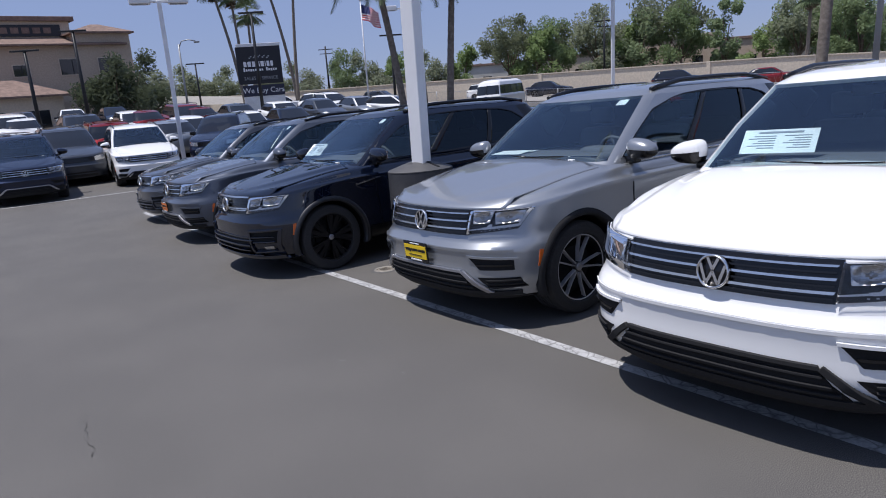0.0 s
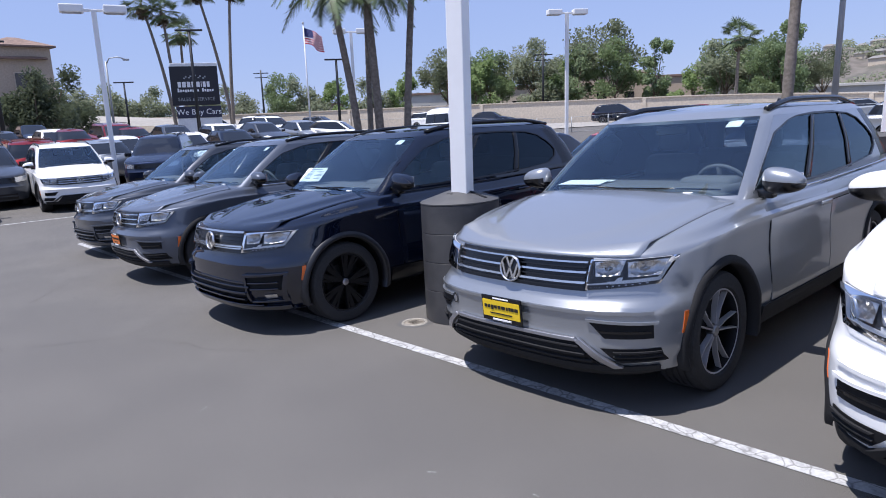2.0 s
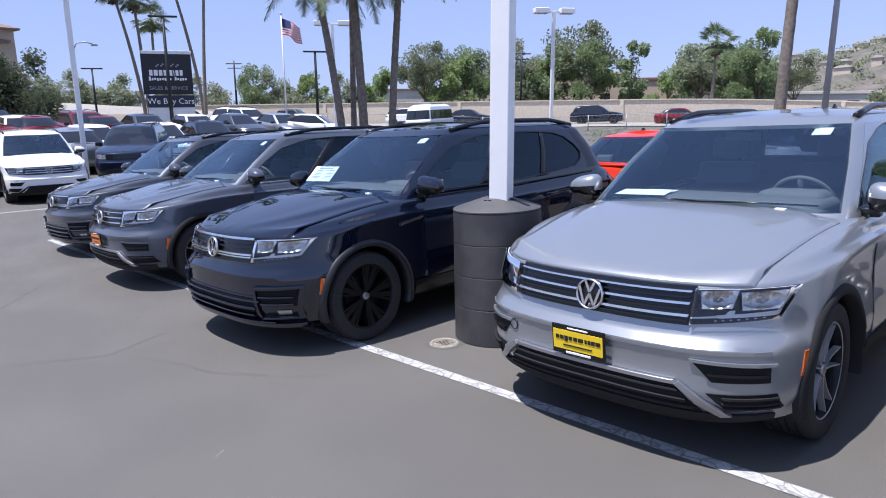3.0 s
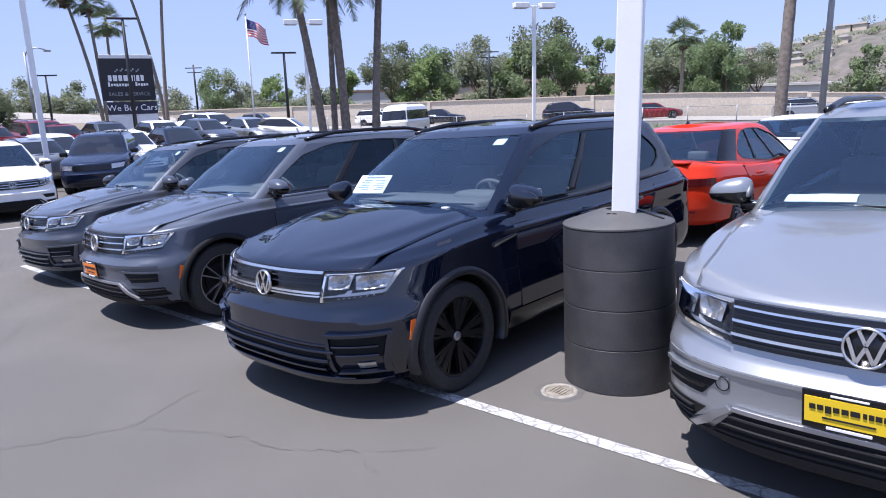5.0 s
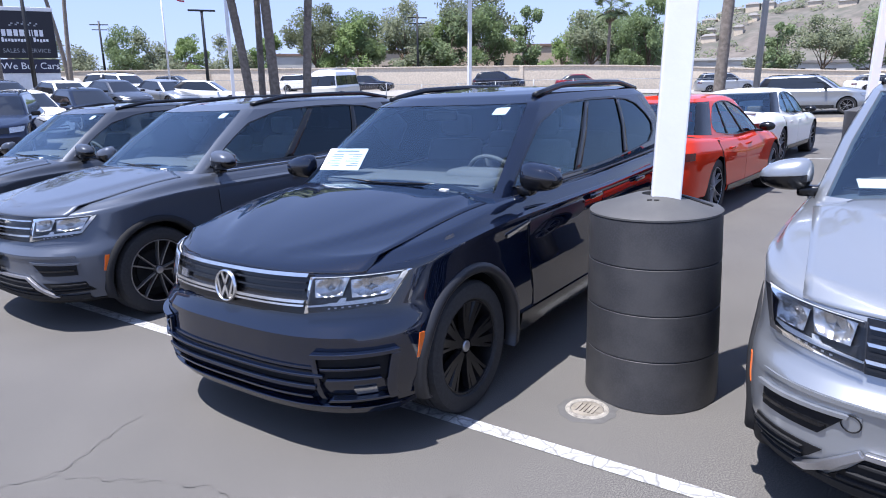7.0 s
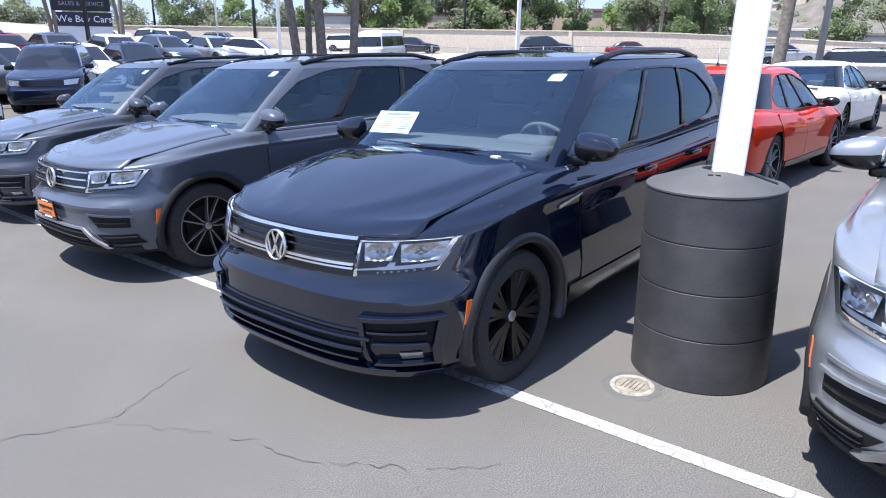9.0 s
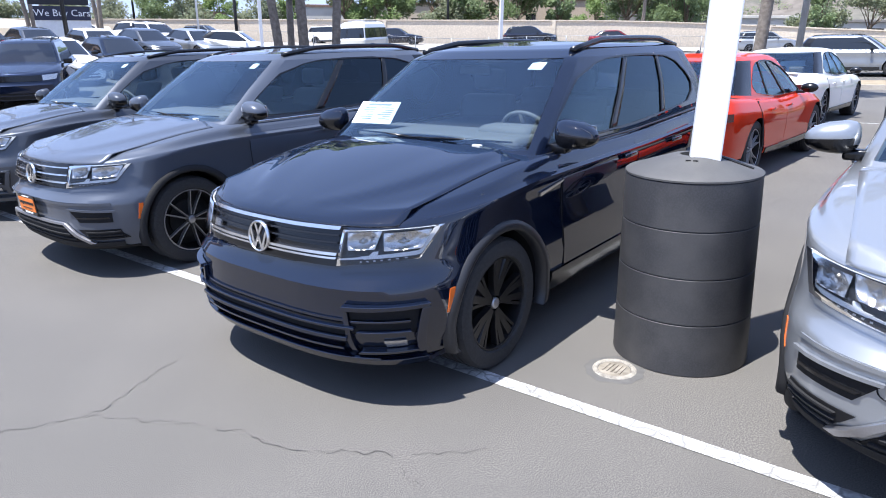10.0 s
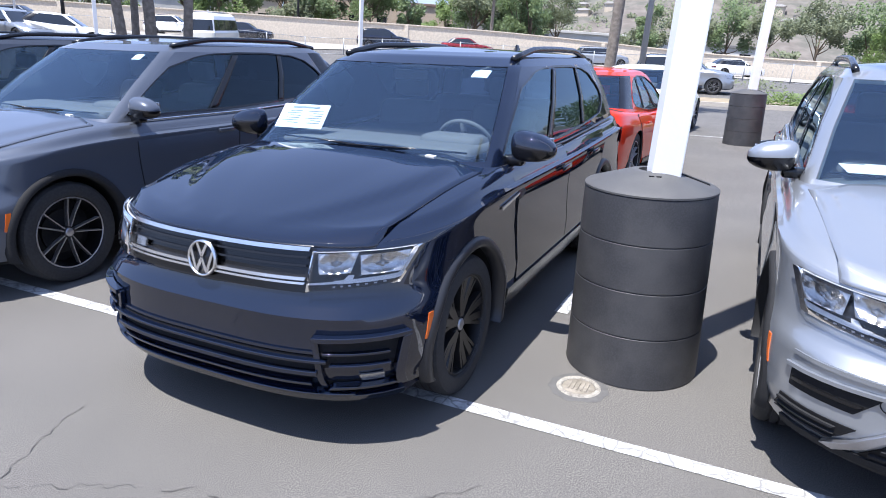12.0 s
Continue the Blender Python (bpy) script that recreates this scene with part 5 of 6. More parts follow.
def square_pole(name, m, half, height, turn, label, heads=False):
    """A square light pole with two box lamps on top."""
    p = thing(name, m @ pose(0, 0, 0, 0, 0, turn), label, "light pole", "lot light poles")
    part("pole", boxed(-half, half, -half, half, 0, height, 0.008), M_POLE, p)
    if heads:
        part("cross_arm", boxed(-0.45, 0.45, -0.04, 0.04, height - 0.06, height + 0.02, 0.01), M_POLE, p)
        for s in (-1, 1):
            h = part("lamp_head", boxed(s * 0.62 - 0.34, s * 0.62 + 0.34, -0.22, 0.22, height - 0.10, height + 0.14, 0.03), M_POLE, p)
            part("lens", boxed(s * 0.62 - 0.27, s * 0.62 + 0.27, -0.17, 0.17, height - 0.115, height - 0.10), M_GREYPOLE, h)
    return p


def drum_guard(m, label):
    """Four stacked moulded rings round the pole's foot, with a shallow cone for a lid."""
    g = thing("pole_guard", m, label, "pole guard", "pole guards")
    r = [0.352, 0.347, 0.343, 0.339, 0.334]
    zs = [0.0, 0.278, 0.520, 0.760, 0.997]
    for k in range(4):
        a, b, z0, z1 = r[k], r[k + 1], zs[k], zs[k + 1]
        prof = [(a - 0.03, z0 + 0.001), (a - 0.006, z0 + 0.001), (a, z0 + 0.005), ((a + b) / 2, (z0 + z1) / 2), (b, z1 - 0.004), (b - 0.006, z1), (b - 0.03, z1)]
        sg = add("ring_section", mesh_of("ring_section", *lathe(prof, 56), M_DRUM), g)
        sharp_by_angle(sg.data, 18)
        for q in (-0.86, -0.74):
            part("latch", boxed(-0.012, 0.012, -0.02, 0.01, z0 + 0.17, z0 + 0.20, 0.003), M_DRUM, sg, m=pose(a * math.cos(q), a * math.sin(q), 0, 0, 0, math.degrees(q)))
    lid = add("lid", mesh_of("lid", *lathe([(0.330, 0.997), (0.3365, 0.999), (0.3365, 1.008), (0.326, 1.016), (0.11, 1.086), (0.10, 1.088), (0.07, 1.088), (0.07, 1.05)], 56), M_LID), g)
    sharp_by_angle(lid.data, 30)
    part("lid_slot", boxed(0.08, 0.30, -0.016, 0.016, -0.004, 0.005, 0.001), M_DARK, lid, m=pose(-0.012, 0.0, 1.1225, 0, 18.0, -80))
    part("seam", boxed(0.338, 0.349, -0.006, 0.006, 0.01, 0.99, 0.002), M_DRUM, g, m=pose(0, 0, 0, 0, 0, -46))
    for q in (3.26, 3.50):
        part("lid_notch", boxed(-0.012, 0.012, -0.005, 0.005, 0, 0.006, 0.001), M_DARK, lid, m=pose(0.145 * math.cos(q), 0.145 * math.sin(q), 1.0725, 0, 0, 106))
    return g


drum_guard(pose(4.23, 5.205, 0), "black four-section plastic guard round the white pole's foot")
square_pole("light_pole", stand(4.22, 5.2), 0.072, 7.5, 20, "square white-painted steel light pole", True)
drum_guard(pose(15.4, 5.0, land(15.4, 5.0)), "black plastic pole guard in the second row")
square_pole("light_pole", stand(15.4, 5.0), 0.072, 7.5, 20, "square white light pole in the second row", True)
square_pole("light_pole", stand(26.9, 21.3), 0.075, 6.5, -35, "white two-headed light pole behind the parked cars", True)
square_pole("light_pole", stand(21.9, 31.8), 0.08, 6.3, -35, "white two-headed light pole beside the palms", True)
square_pole("light_pole", stand(7.2, 24.9), 0.075, 5.65, -15, "white two-headed light pole across the aisle", True)


def thin_pole(x, y, top, mat, arm, label, kind="light_pole", r=0.07):
    base = land(x, y)
    h = top + LIFT - base
    p = thing(kind, stand(x, y), label, "pole", "far poles")
    tube_part("pole", [(0, 0, -0.2), (0, 0, h * 0.5), (0, 0, h)], [r * 1.25, r, r * 0.8], mat, p)
    if arm == "flat":
        part("lamp_arm", boxed(-0.75, 0.75, -0.1, 0.1, h - 0.02, h + 0.08, 0.02), mat, p, m=pose(0, 0, 0, 0, 0, -30))
    elif arm == "hook":
        tube_part("lamp_arm", [(0, 0, h - 0.3), (0.25, -0.12, h + 0.25), (0.8, -0.4, h + 0.35), (1.3, -0.65, h + 0.2)], 0.05, mat, p)
        part("lamp_head", boxed(1.15, 1.6, -0.85, -0.55, h + 0.05, h + 0.2, 0.04), mat, p)
    elif arm == "cross":
        part("cross_arm", boxed(-1.1, 1.1, -0.06, 0.06, h - 0.5, h - 0.38), mat, p, m=pose(0, 0, 0, 0, 0, -40))
        part("cross_arm", boxed(-0.9, 0.9, -0.06, 0.06, h - 1.1, h - 1.0), mat, p, m=pose(0, 0, 0, 0, 0, -40))
    return p


for x, y, top, mat, arm, label, r in (
        (25.6, 38.9, 6.15, M_BLACKPOLE, "flat", "black lot lamp on a thin pole", 0.09), (16.6, 40.3, 7.75, M_BLACKPOLE, "flat", "tall black lot lamp before the sign", 0.10),
        (18.5, 58.8, 6.6, M_BLACKPOLE, "flat", "black lot lamp by the ramp", 0.08), (4.8, 44.4, 6.3, M_BLACKPOLE, "flat", "black lot lamp by the building", 0.10),
        (7.35, 44.1, 7.3, M_BLACKPOLE, "flat", "black lot lamp by the building", 0.10), (18.0, 61.0, 8.5, M_GREYPOLE, "hook", "grey street lamp with a curved arm", 0.09),
        (23.5, 8.5, 9.5, M_GREYPOLE, "", "grey steel pole beside the hedge", 0.085), (48.0, 92.0, 11.5, M_BLACKPOLE, "cross", "wooden utility pole with cross arms", 0.14),
        (63.0, 52.0, 9.5, M_BLACKPOLE, "cross", "wooden utility pole with cross arms", 0.12)):
    thin_pole(x, y, top, mat, arm, label, "utility_pole" if arm == "cross" else "street_lamp", r)

# flag on its pole
M_FLAGR = material("flag_red", (0.50, 0.035, 0.05), 0.8)
M_FLAGW = material("flag_white", (0.78, 0.76, 0.76), 0.8)
M_FLAGB = material("flag_blue", (0.03, 0.04, 0.14), 0.8)
fl = thing("flagpole", stand(27.6, 45.9), "white flagpole with a red, white and blue striped flag", "flagpole")
ftop = 9.6 + LIFT - land(27.6, 45.9)
tube_part("pole", [(0, 0, 0), (0, 0, ftop)], [0.075, 0.04], M_POLE, fl)
fb = bmesh.new()
bmesh.ops.create_uvsphere(fb, u_segments=10, v_segments=6, radius=0.09, matrix=pose(0, 0, ftop + 0.05))
part("finial", fb, M_SATIN, fl, smooth=True)
NX = 14
for k in range(13):
    vs, fs, sl = [], [], []
    for i in range(NX + 1):
        u = i / NX
        for v in (k / 13, (k + 1) / 13):
            drop = 0.62 * u
            vs.append((0.05 + 1.25 * u, -0.55 * u + 0.16 * math.sin(u * 8 + v * 2), ftop - 0.25 - drop - 1.15 * v + 0.07 * math.sin(u * 6)))
    for i in range(NX):
        fs.append((2 * i, 2 * i + 1, 2 * i + 3, 2 * i + 2))
        sl.append(1 if k < 7 and i < 6 else 0)
    st = add("stripe", mesh_of("stripe", vs, fs, [M_FLAGR if k % 2 == 0 else M_FLAGW, M_FLAGB], sl), fl)
    sol = st.modifiers.new("cloth", "SOLIDIFY")
    sol.thickness = 0.006

# dealership sign
M_SIGNB = material("sign_black_panel", (0.012, 0.013, 0.02), 0.35, stain=0.2)
M_SIGNN = material("sign_navy_band", (0.022, 0.024, 0.05), 0.4, stain=0.2)
M_SIGNW = material("sign_white_stucco", (0.74, 0.74, 0.73), 0.7, stain=0.2, grain=0.2, grain_scale=12)
sg_base = land(20.5, 49.5) - LIFT
sign = thing("roadside_sign", Matrix.Translation((20.45, 49.6, LIFT)) @ LEAN_M @ pose(0, 0, 0, 0, 0, -22), "tall black and white dealership sign lettered We Buy Cars", "sign")
part("plinth", boxed(-1.42, 1.62, -0.38, 0.38, sg_base - 0.3, 4.05, 0.03), M_SIGNW, sign)
part("upper_panel", boxed(-1.62, 1.62, -0.45, 0.45, 4.14, 6.85, 0.02), M_SIGNB, sign)
part("cap", boxed(-1.55, 1.66, -0.46, 0.46, 6.85, 7.08, 0.02), M_SIGNW, sign)
part("lower_band", boxed(-1.42, 1.64, -0.43, 0.43, 3.24, 4.06, 0.02), M_SIGNN, sign)


def words(text, size, parent, m, mat, name="lettering"):
    cu = bpy.data.curves.new("lettering", "FONT")
    cu.body, cu.size, cu.extrude, cu.align_x, cu.align_y = text, size, 0.01, "CENTER", "CENTER"
    cu.resolution_u = 2
    ob = new("lettering_blank", cu)
    me = bpy.data.meshes.new_from_object(ob.evaluated_get(bpy.context.evaluated_depsgraph_get()))
    bpy.data.objects.remove(ob)
    me.materials.clear()
    me.materials.append(mat)
    return add(name, me, parent, m=m)


words("We Buy Cars", 0.56, sign, pose(0.10, -0.445, 3.65, 90), M_WHITEINK)
words("SALES & SERVICE", 0.34, sign, pose(0.02, -0.465, 4.55, 90), M_GREYPOLE)
x = -1.15
for w_ in (0.26, 0.30, 0.27, 0.30, 0.28, 0.10, 0.24, 0.24):
    part("name_mark", boxed(x, x + w_ - 0.05, -0.47, -0.45, 5.40, 5.78), M_WHITEINK, sign)
    x += w_ + 0.03
for k in range(15):
    x = -1.2 + k * 0.165
    if k != 9:
        part("script_mark", boxed(x, x + 0.12, -0.47, -0.45, 5.06 + 0.02 * (k % 3), 5.24 + (0.09 if k in (0, 10) else 0)), M_WHITEINK, sign)
for k in range(5):
    for i in range(2):
        part("checker_mark", boxed(-0.72 + k * 0.32 + 0.11 * i, -0.61 + k * 0.32 + 0.11 * i, -0.47, -0.45, 5.98 + 0.10 * i + 0.04 * abs(k - 2) * -1 + 0.08, 6.07 + 0.10 * i + 0.04 * abs(k - 2) * -1 + 0.08), M_GREYPOLE, sign)

# drain cover
rv, rf = lathe([(0.0, 0.003), (0.140, 0.004), (0.152, 0.001)], 36)
ragged = [(x * (1 + 0.04 * math.sin(5 * math.atan2(y, x)) + 0.05 * math.sin(37 * x + 61 * y)), y * (1 + 0.05 * math.sin(11 * math.atan2(y, x))), z) for x, y, z in rv], rf
dr = thing("drain_cover", pose(3.784, 5.383, 0), "round pale metal drain cover in a concrete collar", "drain cover")
add("collar", mesh_of("collar", *ragged, M_SEAL), dr)
add("rim", mesh_of("rim", *lathe([(0.086, 0.004), (0.089, 0.011), (0.106, 0.012), (0.114, 0.003)], 32), M_COLLAR), dr)
add("cover", mesh_of("cover", *lathe([(0.0, 0.006), (0.082, 0.006), (0.084, 0.002)], 32), M_RUST), dr)
for k in range(5):
    part("rib", boxed(-0.045, 0.045, -0.045 + k * 0.0225 - 0.004, -0.045 + k * 0.0225 + 0.004, 0.006, 0.011), M_RUST, dr)


def crack(points, width, mat=M_CRACK, seed=1):
    """A wandering open crack along a few points."""
    rr = random.Random(seed)
    pts = [Vector((*p, 0)) for p in points]
    line_ = []
    for a, b in zip(pts[:-1], pts[1:]):
        n = max(3, int((b - a).length / 0.035))
        t = Vector((-(b - a).y, (b - a).x, 0)).normalized()
        for k in range(n):
            line_.append(a.lerp(b, k / n) + t * rr.uniform(-0.022, 0.022))
    vs, fs = [], []
    for i, p in enumerate(line_):
        d = line_[min(i + 1, len(line_) - 1)] - line_[max(i - 1, 0)]
        t = Vector((-d.y, d.x, 0)).normalized() * width * rr.uniform(0.05, 0.45)
        z = land(p.x, p.y) + 0.004
        vs += [(p.x - t.x, p.y - t.y, z), (p.x + t.x, p.y + t.y, z)]
    fs = [(2 * i, 2 * i + 2, 2 * i + 3, 2 * i + 1) for i in range(len(line_) - 1) if rr.random() > 0.07 or len(line_) < 8]
    return tagged(add("pavement_crack", mesh_of("pavement_crack", vs, fs, mat)), "thin dark crack across the asphalt", "crack", kind="structure")


for k, (pts, w_) in enumerate((
        ([(2.48, 7.42), (2.23, 7.33), (1.98, 7.22), (1.69, 7.36), (1.3, 7.6)], 0.006), ([(1.91, 7.23), (2.16, 6.78), (2.27, 6.51), (2.3, 6.24), (2.46, 5.96), (2.58, 5.75), (2.83, 5.48)], 0.005),
        ([(0.70, 3.87), (0.67, 3.5), (0.65, 3.18)], 0.005), ([(2.5, 5.74), (2.44, 5.65), (2.48, 5.56)], 0.003), ([(2.31, 10.5), (1.7, 9.6), (0.8, 9.4)], 0.008),
        ([(1.3, 7.6), (0.4, 8.3), (-0.8, 8.2)], 0.006), ([(0.2, 11.0), (-1.0, 12.4), (-1.5, 15)], 0.012))):
    crack(pts, w_, seed=k)
for pts in ([(1.76, 5.02), (1.83, 5.09)], [(2.2, 3.4), (2.25, 3.37)], [(2.38, 2.9), (2.4, 2.86)]):
    crack(pts, 0.012, M_LINE, 9)
line("stall_line", 5.3, 10.95, 7.6, 10.95, 0.09)
line("stall_line", 4.72, 5.74, 7.6, 5.70, 0.09)
line("aisle_line", -6.0, 19.0, 10.0, 18.6, 0.10)
line("second_row_line", 16.4, -4.0, 16.4, 14.0, 0.09)

# kerb, hedge and fence
for nm, x0, x1, h, mat, lab, cat in (("kerb", 27.0, 27.2, 0.15, M_CONC, "pale concrete kerb along the lot's edge", "kerb"),):
    vs, fs = [], []
    ysn = np.linspace(-25, 15, 30)
    for y in ysn:
        z = land(x0, y)
        vs += [(x0, y, z), (x0 + 0.015, y, z + h), (x1, y, z + h), (x1, y, z)]
    for i in range(len(ysn) - 1):
        for k in range(3):
            a = 4 * i + k
            fs.append((a, a + 4, a + 5, a + 1))
    tagged(add(nm, mesh_of(nm, vs, fs, mat, smooth=False)), lab, cat, kind="structure")
strip = [(27.2, y, land(27.2, y) + 0.10) for y in np.linspace(-25, 15, 30)] + [(31, y, land(31, y) + 0.10) for y in np.linspace(-25, 15, 30)]
tagged(add("planting_strip", mesh_of("planting_strip", strip, [(i, 30 + i, 31 + i, i + 1) for i in range(29)], M_DIRT)), "dry planting strip behind the kerb", "planting bed", kind="structure")


def leaf_mat(name, c):
    m = material(name, c, 0.7, spread=0.35, colour2=tuple(k * 0.65 for k in c), grain=0.5, grain_scale=1.2, stain=0.5, stain_scale=0.5)
    nt = m.node_tree
    p = nt.nodes["Principled BSDF"]
    tr, mx = nt.nodes.new("ShaderNodeBsdfTranslucent"), nt.nodes.new("ShaderNodeMixShader")
    nt.links.new(p.inputs["Base Color"].links[0].from_socket, tr.inputs[0])
    mx.inputs[0].default_value = 0.45
    nt.links.new(p.outputs[0], mx.inputs[1])
    nt.links.new(tr.outputs[0], mx.inputs[2])
    nt.links.new(mx.outputs[0], nt.nodes["Material Output"].inputs[0])
    return m


M_LEAF = leaf_mat("leaf_green", (0.19, 0.25, 0.12))
M_LEAF2 = leaf_mat("leaf_olive", (0.20, 0.225, 0.135))
M_LEAF4 = leaf_mat("leaf_dark", (0.09, 0.11, 0.065))
M_LEAF3 = leaf_mat("leaf_bright", (0.18, 0.25, 0.085))
M_BARK = material("bark", (0.16, 0.12, 0.085), 0.95, grain=0.4, grain_scale=8, stain=0.5, stain_scale=2, bump=0.6, bump_scale=12)
M_PALMBARK = material("palm_bark", (0.17, 0.145, 0.12), 0.95, grain=0.5, grain_scale=10, stain=0.5, stain_scale=3, bump=0.8, bump_scale=14)
M_FROND = material("palm_frond", (0.10, 0.14, 0.055), 0.6, grain=0.3, grain_scale=2, spread=0.3)


def leaf_cloud(rr, clumps, count, size):
    """Verts and faces of many small bent leaves in ellipsoid clumps."""
    vs, fs = [], []
    for _ in range(count):
        c, r = clumps[rr.randrange(len(clumps))]
        d = Vector((rr.gauss(0, 1), rr.gauss(0, 1), rr.gauss(0, 1))).normalized() * rr.random() ** 0.4
        p = Vector(c) + Vector((d.x * r[0], d.y * r[1], d.z * r[2]))
        a = Vector((rr.gauss(0, 1), rr.gauss(0, 1), rr.gauss(0, 0.6))).normalized() * size * rr.uniform(0.5, 1.2)
        b = a.orthogonal().normalized() * size * rr.uniform(0.25, 0.5)
        i = len(vs)
        vs += [p - a, p + b, p + a, p - b]
        fs.append((i, i + 1, i + 2, i + 3))
    return vs, fs


def tree_kind(seed, height, width, mat, count=2600, leaf=0.30, trunk_h=0.32):
    rr = random.Random(seed)
    t = thing("tree", pose(0, 0, -500), "leafy green tree behind the freeway wall", "tree", "trees behind the wall")
    limbs, clumps = [], []
    top = height * trunk_h
    tv, tf = tube([(0, 0, -0.3), (rr.uniform(-.1, .1), 0.05, top * 0.6), (0.1, 0, top), (0.05, 0.1, height * 0.62)], [0.24, 0.18, 0.14, 0.05], 8)
    for k in range(9):
        a = k * 2.4 + rr.uniform(-0.4, 0.4)
        z = top + (height - top) * rr.uniform(0.05, 0.85)
        w = width * 0.5 * (1 - ((z - top) / (height - top)) ** 2 * 0.6) * rr.uniform(0.5, 0.9)
        e = Vector((w * math.cos(a), w * math.sin(a), z))
        v2, f2 = tube([(0, 0, top * rr.uniform(0.7, 1.1)), (e.x * 0.5, e.y * 0.5, z * 0.75), tuple(e)], [0.09, 0.06, 0.02], 5)
        o = len(tv)
        tv, tf = tv + v2, tf + [tuple(i + o for i in f) for f in f2]
        for q in range(3):
            s = width * rr.uniform(0.12, 0.22)
            clumps.append((e + Vector((rr.uniform(-1, 1), rr.uniform(-1, 1), rr.uniform(-0.6, 1.0))) * width * 0.15, (s, s, s * 0.8)))
    clumps.append(((0, 0, height * 0.85), (width * 0.2, width * 0.2, height * 0.13)))
    clumps.append(((0, 0, height * 0.6), (width * 0.28, width * 0.28, height * 0.2)))
    add("trunk", mesh_of("trunk", tv, tf, M_BARK), t)
    add("crown", mesh_of("crown", *leaf_cloud(rr, clumps, count, leaf), mat, smooth=False), t)
    return t


KINDS = [tree_kind(3, 10.0, 8.0, M_LEAF2, 5200, 0.26), tree_kind(5, 9.0, 6.5, M_LEAF, 4600, 0.26), tree_kind(8, 9.5, 4.6, M_LEAF, 4200, 0.25, 0.2), tree_kind(12, 6.0, 7.0, M_LEAF2, 3600, 0.27, 0.15), tree_kind(17, 7.5, 6.0, M_LEAF3, 4200, 0.26, 0.25)]
FIRST = set()


def tree(kind, x, y, top, label="", turn=0.0, group="trees behind the wall"):
    """Plants a tree of a kind so that its top stands at a height."""
    src = KINDS[kind]
    nominal = (10.0, 9.0, 9.5, 6.0, 7.5)[kind]
    base = land(x, y) - 0.1
    k = (top + LIFT - base) / nominal * 1.08
    m = stand(x, y, turn, base)
    if kind not in FIRST:
        FIRST.add(kind)
        t = src
    else:
        t = copy_thing(src, m)
    t.matrix_basis = m @ Matrix.Diagonal((k * 0.8, k * 0.8, k, 1))
    tagged(t, label or "leafy green tree behind the freeway wall", "tree", group)
    return t


rt = random.Random(4)
for kind, x, y, top in ((0, 79.1, 54.9, 13.4), (0, 73.6, 62.1, 12.0), (1, 69.5, 66.5, 11.2), (2, 80.2, 47.4, 10.4), (1, 76.0, 57.0, 10.8), (0, 65.4, 70.9, 12.1), (4, 66.5, 66.5, 9.5), (0, 80.8, 38.5, 9.2), (1, 84.0, 40.0, 9.6), (2, 71.5, 28.2, 9.0), (1, 73.0, 30.0, 8.2),
                        (1, 49.2, 88.9, 10.3), (3, 52.0, 86.0, 8.4), (3, 44.5, 92.0, 8.3), (4, 55.5, 84.0, 8.6), (3, 58.5, 79.5, 8.0), (4, 62.0, 77.0, 8.6), (3, 40.0, 95.0, 8.5), (3, 34.0, 99.0, 8.7), (1, 69.0, 72.5, 9.6), (0, 89.0, 30.5, 7.5), (3, 92.0, 20.0, 5.0), (0, 83.0, 13.5, 6.6), (1, 86.0, 9.5, 7.0), (0, 84.5, 5.5, 6.2), (2, 80.0, 17.5, 6.0), (0, 82.0, 0.5, 6.4), (1, 85.0, -4.5, 6.4), (0, 84.0, -9.5, 6.4), (1, 86.0, -15.0, 6.0), (4, 80.5, -6.0, 4.6), (3, 24.0, 96.0, 9.5), (3, 29.0, 98.0, 9.0), (3, 72.5, 60.0, 7.0), (1, 78.0, 52.0, 11.0), (0, 71.0, 68.0, 10.5), (4, 75.0, 59.5, 9.0), (1, 82.5, 36.0, 8.6), (4, 79.5, 42.0, 7.0), (1, 86.0, 34.0, 8.4)):
    tree(kind, x, y, top, turn=rt.uniform(0, 360))
for x, y, top in ((13.8, 61.0, 6.9), (12.2, 59.5, 6.6), (11.0, 60.5, 6.0), (24.0, 104.0, 8.6), (14.0, 100.0, 9.0), (32.0, 104.0, 8.2)):
    t = tree(3, x, y, top, "dark dense tree beside the building", rt.uniform(0, 360), "trees by the building")
    for o in t.children:
        if o.name.startswith("crown"):
            o.material_slots[0].link = "OBJECT"
            o.material_slots[0].material = M_LEAF4

rr = random.Random(21)
hv, hf = leaf_cloud(rr, [((28.2, y, land(28.2, y) + 0.32), (0.5, 0.5, 0.3)) for y in np.arange(-18, 5.2, 0.5)], 11000, 0.075)
tagged(add("hedge", mesh_of("hedge", hv, hf, M_LEAF3, smooth=False)), "low bright green hedge behind the kerb", "hedge", kind="stuff")
hv, hf = leaf_cloud(rr, [((x, y, land(x, y) + 0.2), (0.7, 0.8, 0.3)) for x, y in ((36.5 + rr.uniform(-1.5, 5.0), rr.uniform(-15, 28)) for _ in range(46))], 3600, 0.11)
tagged(add("scrub", mesh_of("scrub", hv, hf, M_LEAF2, smooth=False)), "dry low scrub on the planting strip", "shrubs", kind="stuff")


def along(points, step):
    out = []
    for a, b in zip(points[:-1], points[1:]):
        a, b = Vector(a), Vector(b)
        n = max(1, int((b - a).length / step))
        out += [a.lerp(b, k / n) for k in range(n)]
    return out + [Vector(points[-1])]


